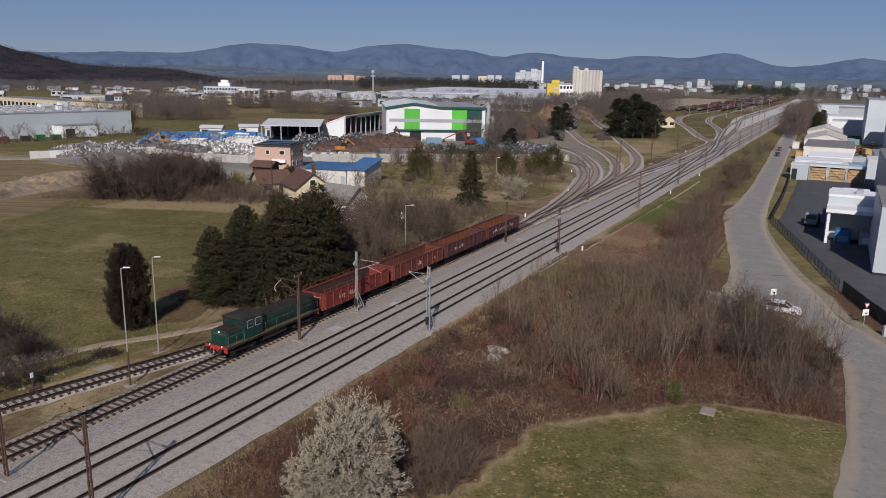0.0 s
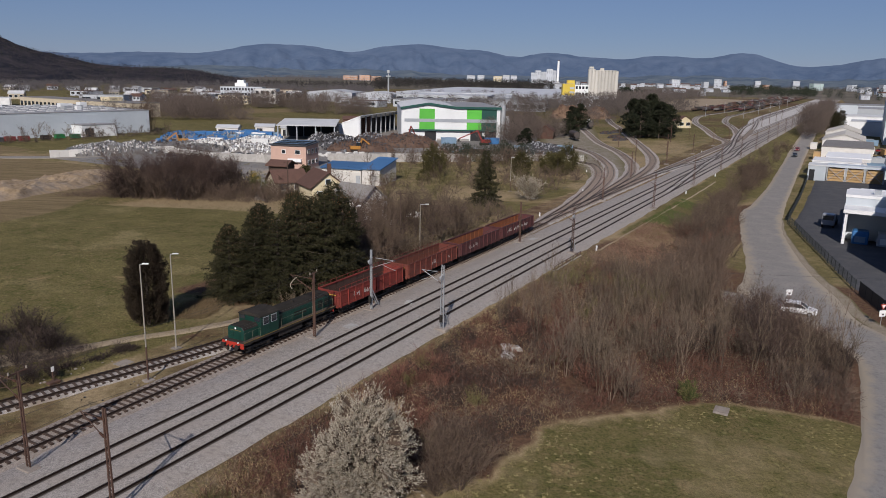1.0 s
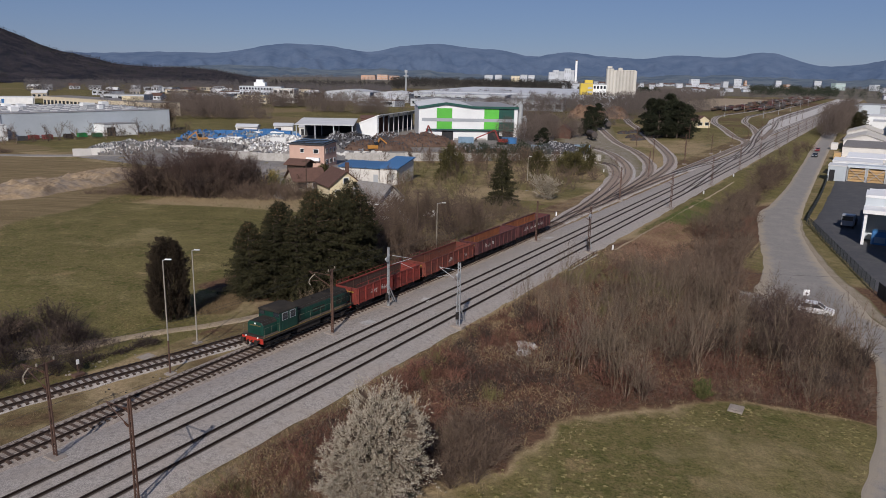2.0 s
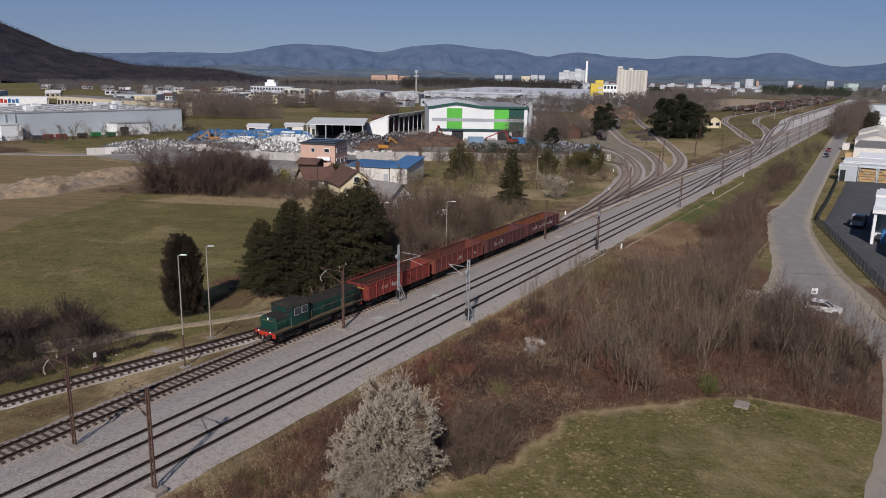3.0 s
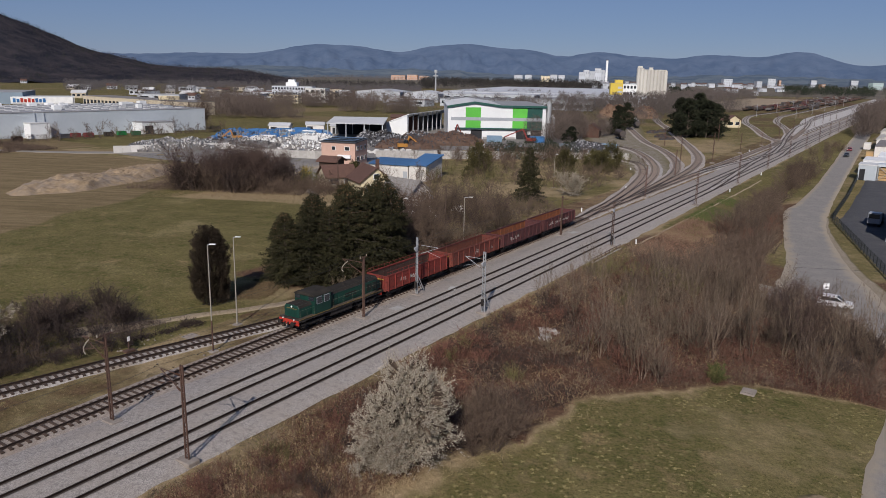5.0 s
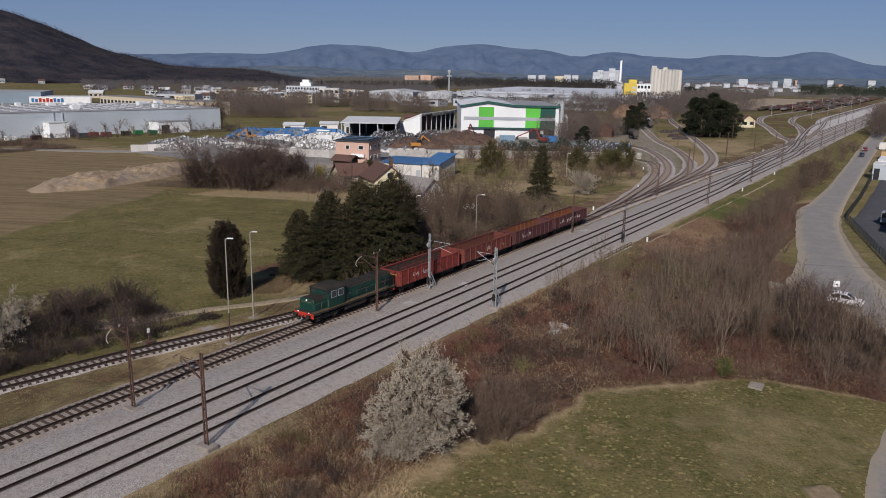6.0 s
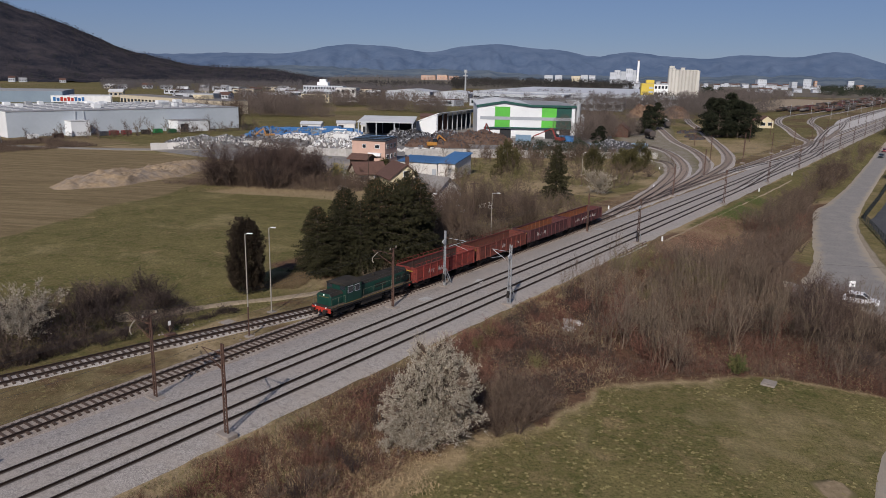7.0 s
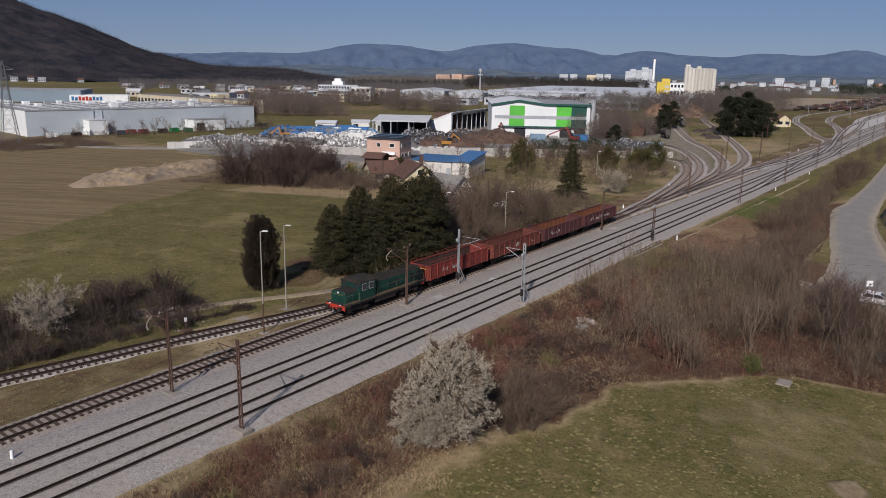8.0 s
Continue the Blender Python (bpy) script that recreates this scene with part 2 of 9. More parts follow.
PALE_GRIT = gravel("pale_grit", (0.50, 0.475, 0.445), (0.38, 0.355, 0.33), 4, (0.36, 0.325, 0.29))
TAN_SOIL = gravel("tan_soil", (0.245, 0.185, 0.115), (0.19, 0.142, 0.085), 3, (0.15, 0.115, 0.06), dust=(0.12, 0.10, 0.045))
DUST = gravel("road_dust", (0.29, 0.245, 0.185), (0.22, 0.182, 0.135), 8, (0.20, 0.165, 0.11), dust=(0.12, 0.10, 0.05))


# ---- building blocks ----
def box(bm, x0, x1, y0, y1, z0, z1, m=None):
    v = [bm.verts.new((x, y, z)) for z in (z0, z1) for y in (y0, y1) for x in (x0, x1)]
    for f in ((0, 2, 3, 1), (4, 5, 7, 6), (0, 1, 5, 4), (2, 6, 7, 3), (0, 4, 6, 2), (1, 3, 7, 5)):
        bm.faces.new([v[i] for i in f])
    if m is not None:
        for p in v:
            p.co = m @ p.co
    return v


def rod(bm, p, q, r0, r1=None, n=8, caps=True):
    p, q = Vector(p), Vector(q)
    r1 = r0 if r1 is None else r1
    d = (q - p).normalized()
    a = d.orthogonal().normalized()
    b = d.cross(a)
    rings = []
    for c, r in ((p, r0), (q, r1)):
        rings.append([bm.verts.new(c + (a * math.cos(k * math.tau / n) + b * math.sin(k * math.tau / n)) * r) for k in range(n)])
    for k in range(n):
        bm.faces.new((rings[0][k], rings[0][(k + 1) % n], rings[1][(k + 1) % n], rings[1][k]))
    if caps:
        bm.faces.new(rings[0][::-1])
        bm.faces.new(rings[1])


def bar(bm, p, q, w, h=None):
    """A square bar from p to q."""
    p, q = Vector(p), Vector(q)
    h = h or w
    d = (q - p).normalized()
    a = d.cross(Vector((0, 0, 1)))
    a = a.normalized() if a.length > 1e-4 else Vector((1, 0, 0))
    b = a.cross(d)
    v = [bm.verts.new(c + a * i * w / 2 + b * j * h / 2) for c in (p, q) for i, j in ((-1, -1), (1, -1), (1, 1), (-1, 1))]
    for f in ((3, 2, 1, 0), (4, 5, 6, 7), (0, 1, 5, 4), (1, 2, 6, 5), (2, 3, 7, 6), (3, 0, 4, 7)):
        bm.faces.new([v[i] for i in f])


def extrude_profile(bm, profile, x0, x1):
    """A prism along x over a closed profile of (y, z)."""
    a = [bm.verts.new((x0, y, z)) for y, z in profile]
    b = [bm.verts.new((x1, y, z)) for y, z in profile]
    n = len(profile)
    for k in range(n):
        bm.faces.new((a[k], a[(k + 1) % n], b[(k + 1) % n], b[k]))
    bm.faces.new(a[::-1])
    bm.faces.new(b)


def mesh_of(bm, name, material, bevel=0.0):
    if bevel:
        bmesh.ops.bevel(bm, geom=list(bm.edges), offset=bevel, segments=1, affect="EDGES")
    bmesh.ops.recalc_face_normals(bm, faces=bm.faces)
    me = bpy.data.meshes.new(name)
    bm.to_mesh(me)
    bm.free()
    me.materials.append(material)
    return me


def part(name, bm, material, parent, label="", bevel=0.0):
    ob = new(name, mesh_of(bm, name, material, bevel))
    ob.parent = parent
    if label:
        ob["label"] = label
    return ob


def piece(name, mesh, parent, m):
    ob = new(name, mesh)
    ob.parent = parent
    ob.matrix_local = m
    return ob


def thing(name, m, label, category, group="", kind=""):
    ob = new(name)
    ob.empty_display_size = 0.3
    ob.matrix_world = m
    return tagged(ob, label, category, group, kind)


def single(name, bm, material, m, label, category, group="", kind="", bevel=0.0):
    ob = new(name, mesh_of(bm, name, material, bevel))
    ob.matrix_world = m
    return tagged(ob, label, category, group, kind)


def sheet(name, V, F, material, label="", category="", kind="structure", smooth_shade=True):
    me = bpy.data.meshes.new(name)
    me.from_pydata([tuple(v) for v in V], [], F)
    me.materials.append(material)
    if smooth_shade:
        me.polygons.foreach_set("use_smooth", [True] * len(me.polygons))
    ob = new(name, me)
    return tagged(ob, label, category, "", kind)


def lay_across(ob, values):
    """How far each point lies from the middle of its strip."""
    ob.data.attributes.new("across", "FLOAT", "POINT").data.foreach_set("value", values)
    return ob


def rough(x, y, k=1.0):
    return noise.noise(Vector((x * k, y * k, 3.7)))


# ---- ground ----
def spaced(lo, hi, step, far_lo, far_hi, grow):
    mid = list(np.arange(lo, hi, step))
    up, d, x = [], step, mid[-1]
    while x < far_hi:
        d *= grow
        x += d
        up.append(x)
    down, d, x = [], step, lo
    while x > far_lo:
        d *= grow
        x -= d
        down.append(x)
    return down[::-1] + mid + up


MEADOW_EDGE = [(-60, 19), (3.8, 21), (14.6, 23.6), (24.4, 26.6), (32.9, 34.4), (36.9, 43.4), (40, 60)]


STRAW_S, STRAW_O = -3.5, 18.5


def copse_edge(o):
    return 66 + (o + 90) * 0.52


def cover_at(s, o):
    """Soil, green and litter, 0 to 1, at a place of the plan."""
    n = rough(s, o, 0.08) * 6 + rough(s, o, 0.3) * 2
    soil = green = litter = 0.0
    if o < -14:
        green = 0.95
        soil = smooth(2.5, -2.5, o + 61.5 + s * 0.46 + n * 0.3) * (1 - smooth(92, 100, s + o * 0.1))
        straw = smooth(-14, -7, s - copse_edge(o) + n * 0.6) * smooth(-88, -78, o) * (1 - smooth(-40, -30, o + n * 0.5)) * (1 - smooth(6, 14, s - copse_edge(o)))
        green -= 0.9 * straw
        litter = max(smooth(-27, -22, o + n * 0.3) * (1 - smooth(4, 10, s)) * 0.45, smooth(24, 32, s + n) * smooth(-30, -26, o) * 0.9)
        if s > 70 + max(0, -40 - o) and o > -60:
            litter, green = 0.35 * smooth(10, -4, n) * (1 - smooth(160, 190, s)), 0.5
        green -= 0.5 * smooth(16, 24, s) * (1 - smooth(30, 36, s)) * smooth(-22, -18, o)
        if s > 100 and o > -190:
            soil, green = 0.05, 0.52 + 0.05 * n - 0.1 * smooth(230, 280, s)
            litter = max(litter, (0.42 + 0.05 * n) * smooth(380, 430, s) * smooth(-140, -110, o))
        far = smooth(250, 420, s - o * 0.4)
        patch = rough(s, o, 0.011) + 0.4 * rough(s, o, 0.03)
        soil, green = soil + (smooth(-0.1, 0.35, patch) * 0.7 - soil) * far, green + (0.7 - green) * far
        litter = max(litter, far * smooth(0.0, -0.4, patch) * (0.25 if s < 700 else 0.7))
    elif o < 9:
        litter, green = 0.42 + 0.06 * n, 0.5 + 0.09 * n
        if o < -3.4 and s > 60:
            litter, green = 0.5, 0.35 + 0.2 * smooth(180, 210, s)
    else:
        edge = lerp_table(MEADOW_EDGE, s)
        n += 1.6 * rough(s, o, 0.8)
        meadow = smooth(-1.6, 1.3, o - edge + n * 0.45) if s < 39 else 0.0
        verge = smooth(84, 100, s) * smooth(24 + 8 * smooth(150, 180, s), 12 + 8 * smooth(150, 180, s), o + n * 0.3)
        green = max(meadow * (0.7 + 0.03 * n), 0.75 * verge, 0.5 * smooth(20, 40, o) * smooth(60, 80, s))
        litter = (1 - meadow) * (1 - verge) * 0.95 * (1 - 0.55 * smooth(2.6, 0, abs(o - edge + n * 0.3)) * smooth(-0.2, 0.3, rough(s, o, 0.13)))
        litter *= 1 - 0.75 * math.exp(-((s - STRAW_S) / 5.5) ** 2 - ((o - STRAW_O) / 3.2) ** 2)
        litter *= 1 - (0.3 + 0.12 * n) * smooth(4, -3, s)
        if s > 58 and o > 27:
            litter, green = litter * (1 - smooth(86, 96, s)), max(green, 0.6)
        litter *= 1 - 0.5 * smooth(11.5, 9, o + n * 0.3) * (1 - smooth(40, 60, s))
        litter *= 1 - (0.3 + 0.1 * n) * smooth(70, 76, s) * (1 - smooth(104, 110, s)) * (1 - smooth(18, 24, o))
        soil = 0.6 * smooth(380, 560, s)
    return soil, green, litter


def build_ground():
    S = spaced(-46, 132, 1.2, -700, 4700, 1.065)
    P = spaced(-124, 62, 1.2, -4600, 4600, 1.07)
    V, C = [], []
    for s in S:
        for o in P:
            z = ground_z(s, o) + rough(s, o, 0.4) * 0.07 * (1 if abs(o - 2) > 9 else 0.2)
            V.append(at(s, o, z))
            C.extend((*cover_at(s, o), 1.0))
    w = len(P)
    F = [(i * w + j, i * w + j + 1, (i + 1) * w + j + 1, (i + 1) * w + j)[::-1] for i in range(len(S) - 1) for j in range(w - 1)]
    ob = sheet("ground", V, F, MEADOW, "early spring ground of grass, straw and bare field soil", "ground")
    layer = ob.data.color_attributes.new("cover", "FLOAT_COLOR", "POINT")
    layer.data.foreach_set("color", C)


build_ground()


def strip(name, centre, profile, material, label, category, s0, s1, step=1.5, wobble=0.0, grow=1.0):
    """A bed along s: centre(s) gives the offset, profile is a list of (offset, height)."""
    V, F, X, s, rows = [], [], [], s0, 0
    while True:
        c = centre(s)
        for k, (o, z) in enumerate(profile):
            w = rough(s, o * 3 + k * 7, 0.5) * wobble if k in (0, len(profile) - 1) else 0
            z2 = z if k not in (0, len(profile) - 1) else ground_z(s, c + o) - 0.12
            V.append(at(s, c + o + w, z2))
            X.append(o + w)
        rows += 1
        if s >= s1:
            break
        s = min(s1, s + step)
        step *= grow
    n = len(profile)
    for i in range(rows - 1):
        for j in range(n - 1):
            F.append((i * n + j, (i + 1) * n + j, (i + 1) * n + j + 1, i * n + j + 1))
    return lay_across(sheet(name, V, F, material, label, category), X)


def siding_centre(s):
    return lerp_table([(-60, -25.5), (-20, -17.2), (-8, -14.5), (3.3, -12.2), (14, -9.5), (26, -7.2), (38, -5.75), (48, -5.3), (2000, -5.3)], s)


TRAIN_O = -5.25
strip("ballast_bed", lambda s: 0.0, [(-3.9, 0), (-3.1, -0.058), (0, -0.045), (3, -0.045), (6.5, -0.045), (7.0, -0.11), (8.5, -0.6)], BALLAST, "pale grey crushed stone under the main tracks", "ballast", -60, 1500, 1.2, 0.5, 1.01)
strip("ballast_bed_old", lambda s: TRAIN_O - 0.9 * smooth(70, 110, s), [(-2.3, 0), (-1.6, -0.11), (1.0, -0.11), (2.2, -0.3)], BALLAST_OLD, "brown dirty ballast under the third track", "ballast", -60, 95, 1.2, 0.3, 1.01)
strip("ballast_bed_throat", lambda s: TRAIN_O - 0.9 * smooth(70, 110, s), [(-2.3, 0), (-1.6, -0.11), (1.0, -0.11), (2.2, -0.3)], BALLAST_BRIGHT, "pale ballast under the third track in the yard throat", "ballast", 95, 700, 1.2, 0.3, 1.01)
strip("ballast_bed_siding", siding_centre, [(-1.5, -0.05), (-1.2, -0.11), (1.2, -0.11), (1.55, -0.3)], BALLAST_PALE, "pale ballast under the siding", "ballast", -60, 36, 1.2, 0.3)


# ---- tracks ----
def sleeper_mesh(name, w, material):
    bm = bmesh.new()
    box(bm, -0.125, 0.125, -w / 2, w / 2, -0.2, -0.055)
    bmesh.ops.bevel(bm, geom=[e for e in bm.edges if abs(e.verts[0].co.z - e.verts[1].co.z) < 1e-4 and e.verts[0].co.z > -0.1], offset=0.025, segments=1, affect="EDGES")
    return mesh_of(bm, name, material)


MESH_SLEEPER_Y = sleeper_mesh("sleeper", 2.5, SLEEPER_Y)
MESH_SLEEPER_C, MESH_SLEEPER_W = sleeper_mesh("sleeper", 2.45, SLEEPER_C), sleeper_mesh("sleeper", 2.55, SLEEPER_W)


def rail_between(points, off, parent):
    """One rail swept along a line of the plan."""
    prof = [(-0.07, -0.07), (0.07, -0.07), (0.02, -0.04), (0.022, 0.045), (0.037, 0.05), (0.037, 0.085), (-0.037, 0.085), (-0.037, 0.05), (-0.022, 0.045), (-0.02, -0.04)]
    V, F, n = [], [], len(prof)
    for k, p in enumerate(points):
        d = (points[min(k + 1, len(points) - 1)] - points[max(k - 1, 0)]).normalized()
        side = Vector((d.y, -d.x, 0))
        for y, z in prof:
            V.append(p + side * (off + y) + Vector((0, 0, z)))
    for k in range(len(points) - 1):
        for j in range(n):
            F.append((k * n + j, k * n + (j + 1) % n, (k + 1) * n + (j + 1) % n, (k + 1) * n + j))
    me = bpy.data.meshes.new("rail")
    me.from_pydata([tuple(v) for v in V], [], F)
    me.materials.append(RAIL)
    ob = new("rail", me)
    ob.parent = parent
    return ob


def walk_line(points, step):
    """Even steps along a line: place and heading."""
    out, left = [], 0.0
    for a, b in zip(points, points[1:]):
        d = (b - a).length
        while left < d:
            out.append((a.lerp(b, left / d), math.atan2(b.y - a.y, b.x - a.x)))
            left += step
        left -= d
    return out


def track(points, label, sleeper, near_m, gap=0.62, group="railway tracks"):
    ob = thing("railway_track", Matrix(), label, "railway track", group, "structure")
    rail_between(points, -0.755, ob)
    rail_between(points, 0.755, ob)
    V, F = [], []
    base = [v.co.copy() for v in sleeper.vertices]
    faces = [tuple(p.vertices) for p in sleeper.polygons]
    count = 0
    for p, a in walk_line(points, gap):
        s, o = plan_of(p.x, p.y)
        m = Matrix.Translation(p + Vector((0, 0, random.uniform(-0.012, 0.008)))) @ Matrix.Rotation(a + random.uniform(-0.015, 0.015), 4, "Z")
        if near_m[0] <= s <= near_m[1] and count < 290:
            piece("sleeper", sleeper, ob, m)
            count += 1
        elif s < 420:
            k = len(V)
            V.extend(m @ v for v in base)
            F.extend(tuple(i + k for i in f) for f in faces)
    if V:
        rest = sheet("sleepers", V, F, sleeper.materials[0], kind="stuff", smooth_shade=False)
        rest.parent = ob
    return ob


def line(fn, s0, s1, step=3.0):
    out, s = [], s0
    while s < s1:
        out.append(at(s, fn(s), 0))
        s += step
        step *= 1.01
    out.append(at(s1, fn(s1), 0))
    return out


def curve_line(rows):
    """A smooth line through a few places of the plan."""
    pts = [Vector((s, o)) for s, o in rows]
    out = []
    for i in range(len(pts) - 1):
        p0, p1, p2, p3 = pts[max(i - 1, 0)], pts[i], pts[i + 1], pts[min(i + 2, len(pts) - 1)]
        for k in range(8):
            t = k / 8
            q = 0.5 * (2 * p1 + (p2 - p0) * t + (2 * p0 - 5 * p1 + 4 * p2 - p3) * t * t + (3 * p1 - p0 - 3 * p2 + p3) * t ** 3)
            out.append(at(q.x, q.y, 0))
    out.append(at(pts[-1].x, pts[-1].y, 0))
    return out


track(line(lambda s: 0.75, -60, 1500, 6), "straight main track on concrete sleepers in pale ballast", MESH_SLEEPER_C, (-24, 110))
track(line(lambda s: 4.75, -60, 1500, 6), "straight main track on concrete sleepers in pale ballast", MESH_SLEEPER_C, (-24, 110))
track(line(lambda s: TRAIN_O - 0.9 * smooth(70, 110, s), 95, 330, 4), "third track on grey weathered sleepers in the yard throat", MESH_SLEEPER_Y, (1, 0), 0.65)
track(line(lambda s: TRAIN_O - 0.9 * smooth(70, 110, s), -60, 95, 4), "third track on dark wooden sleepers, carrying a goods train", MESH_SLEEPER_W, (-24, 110))
track(line(siding_centre, -60, 44, 1.5), "siding on dark wooden sleepers joining the third track", MESH_SLEEPER_W, (-24, 44))
YARD_LINES = [
    [(98, -6.1), (121, -8.7), (149, -13.6), (172, -19.3), (190, -26.4), (196, -31.5), (204, -42)],
    [(112, -6.4), (147, -10.9), (172, -16), (196, -24), (222, -36), (239, -47), (250, -60), (262, -80)],
    [(122, -6.2), (158, -9.3), (183, -13.1), (210, -21), (242, -34.6), (275, -52), (321, -72), (373, -94), (420, -112)],
    [(130, -6.2), (168, -8.4), (198, -11.6), (225, -17.3), (258, -28.3), (303, -45), (364, -68), (412, -87), (470, -108)],
    [(296, -5), (322, -8), (353, -18.4), (420, -36), (470, -50), (530, -61), (590, -66), (690, -62), (900, -62)],
    [(330, -5.5), (364, -9), (436, -22), (498, -36), (560, -44), (600, -46), (750, -46), (1000, -48)],
    [(340, -4), (450, -12), (560, -22), (650, -24), (800, -24), (1200, -26)],
    [(230, 0.75), (270, -1.5), (310, -4), (345, -6)],
    [(150, 4.75), (175, 3.4), (200, 2), (225, 0.75)],
    [(180, -6.15), (205, -4.6), (232, -1.8), (258, 0.75)],
    [(252, 4.75), (275, 3.4), (300, 2), (325, 0.75)],
    [(262, 0.75), (300, -2.4), (340, -7), (400, -13), (470, -18), (620, -20), (900, -21)],
]
for rows in YARD_LINES:
    track(curve_line(rows), "curved yard track on grey weathered sleepers", MESH_SLEEPER_Y, (1, 0), 0.65)


def bed_along(points, half, z, material, name, label, category):
    V, F, X = [], [], []
    for k, p in enumerate(points):
        d = (points[min(k + 1, len(points) - 1)] - points[max(k - 1, 0)]).normalized()
        side = Vector((d.y, -d.x, 0))
        for u, h in ((-half - 0.6, -0.45), (-half, z), (half, z), (half + 0.6, -0.45)):
            V.append(p + side * (u + rough(p.x, p.y + u, 0.15) * 0.5) + Vector((0, 0, h)))
            X.append(u + rough(p.x, p.y + u, 0.15) * 0.5)
    for k in range(len(points) - 1):
        for j in range(3):
            F.append((k * 4 + j, k * 4 + j + 1, k * 4 + j + 5, k * 4 + j + 4))
    return lay_across(sheet(name, V, F, material, label, category), X)


for k, rows in enumerate(YARD_LINES[7:]):
    bed_along(curve_line(rows), 1.05, -0.036 + 0.007 * k, BALLAST_BRIGHT, "ballast_bed_crossover", "ballast under a crossover between the tracks", "ballast")
for k, rows in enumerate(YARD_LINES[:7]):
    bed_along(curve_line(rows), 1.95, -0.14 - 0.006 * k, (BALLAST_YARD, BALLAST_BRIGHT, BALLAST_YARD, BALLAST_YARD, BALLAST_YARD, BALLAST_YARD, BALLAST_BRIGHT)[k], "ballast_bed_yard", "weathered ballast under a curved yard track", "ballast")


# ---- roads and yards ----
def surface(name, rows, material, lift, label, category, cols=8):
    """A paved strip: rows of (s, left offset, right offset)."""
    V, F, X = [], [], []
    fine = []
    for i, ((s0, a0, b0), (s1, a1, b1)) in enumerate(zip(rows, rows[1:])):
        n = max(1, min(14, int(abs(s1 - s0) / 1.5)))
        before, after = rows[max(i - 1, 0)], rows[min(i + 2, len(rows) - 1)]

        def bend(v0, v1, col, t):
            d = s1 - s0
            m0, m1 = (v1 - before[col]) / (s1 - before[0]) * d, (after[col] - v0) / (after[0] - s0) * d
            return (2 * t ** 3 - 3 * t * t + 1) * v0 + (t ** 3 - 2 * t * t + t) * m0 + (3 * t * t - 2 * t ** 3) * v1 + (t ** 3 - t * t) * m1

        for k in range(n):
            t = k / n
            fine.append((s0 + (s1 - s0) * t, bend(a0, a1, 1, t), bend(b0, b1, 2, t)))
    fine.append(rows[-1])
    for s, a, b in fine:
        left, right = a + rough(s, a, 0.35) * 0.2, b + rough(s, b, 0.35) * 0.2
        skirt = min(0.45, (right - left) * 0.15)
        V.append(at(s, left - skirt, ground_z(s, left - skirt) - 0.12))
        for k in range(cols + 1):
            o = left + (right - left) * k / cols
            V.append(at(s, o, ground_z(s, o) + lift))
        V.append(at(s, right + skirt, ground_z(s, right + skirt) - 0.12))
        X.extend([-1.1] + [2 * k / cols - 1 for k in range(cols + 1)] + [1.1])
    w = cols + 3
    for i in range(len(fine) - 1):
        for j in range(cols + 2):
            F.append((i * w + j, i * w + j + 1, (i + 1) * w + j + 1, (i + 1) * w + j)[::-1])
    return lay_across(sheet(name, V, F, material, label, category), X)


surface("road", [(-60, 45, 52), (0, 46.6, 53.2), (24.7, 46.1, 53.2), (34, 46.8, 53.6), (46, 46.7, 53.6), (55.9, 46.3, 53.8), (59.6, 44.3, 52.8), (64, 42.2, 51), (67.7, 40.4, 49), (70.8, 37.4, 47), (74, 33.6, 45.6), (78, 31.2, 44.6), (83.5, 31, 43.2), (95, 30.2, 39.6), (113, 27.1, 35.4), (130.7, 24.4, 32.2), (144.9, 22.2, 30.8), (152, 22.0, 30.4), (161.8, 22.6, 29.9), (193, 22.5, 28.7), (249, 20.7, 26.9), (330, 17.7, 24.4), (420, 15.2, 22), (520, 12.4, 19.4), (640, 11, 16)], ASPHALT, 0.09, "worn grey asphalt road with frayed edges", "road")
surface("side_road", [(68.6, 31, 38.5), (72, 30, 36.2), (76.6, 29, 32.4)], ASPHALT, 0.084, "asphalt side road behind the scrub", "road")
surface("yard", [(62, 55, 90), (80, 49, 90), (87, 46.8, 90), (100, 43.4, 90), (142, 33.6, 70), (150, 34, 70), (224, 33.4, 70), (262, 32, 90)], ASPHALT_DARK, 0.12, "dark smooth asphalt of the depot yard", "yard", 12)
surface("verge", [(56, 53.2, 54.6), (64, 50.4, 52.4), (67.7, 48.4, 50.8), (78, 44.0, 46.6), (83.5, 42.6, 45.2), (95, 39, 41.2), (113, 34.8, 36.6), (130.7, 31.8, 32.9), (144.9, 30.5, 31.2)], DUST, 0.06, "dusty gravel verge beside the road", "verge", 4)
surface("footpath", [(4, -24.5, -22.6), (9, -22.6, -20.4), (14, -19.6, -17.6), (20, -15.4, -13.9), (27, -12.6, -11.4), (34, -10, -9)], DIRT, 0.07, "trodden pale dirt path", "path", 3)
surface("trail", [(80, 9.7, 10.0), (100, 10.0, 10.3), (135, 10.5, 10.8), (180, 10.7, 11)], DIRT, 0.06, "narrow trodden trail along the railway bank", "path", 2)
surface("bare_patch", [(15.2, 43.5, 43.8), (15.4, 42.9, 44.5), (15.9, 42.5, 44.9), (16.5, 42.2, 44.8), (17.1, 42.5, 44.9), (17.6, 42.9, 44.4), (18.0, 43.3, 44.0)], TAN_SOIL, 0.05, "bare dirt patch in the meadow", "path", 4)
surface("field_track", [(80, -215, -205), (98, -182, -172), (112, -168, -160), (140, -156, -150), (150, -130, -124)], ASPHALT, 0.05, "grey lane past the field", "road", 3)
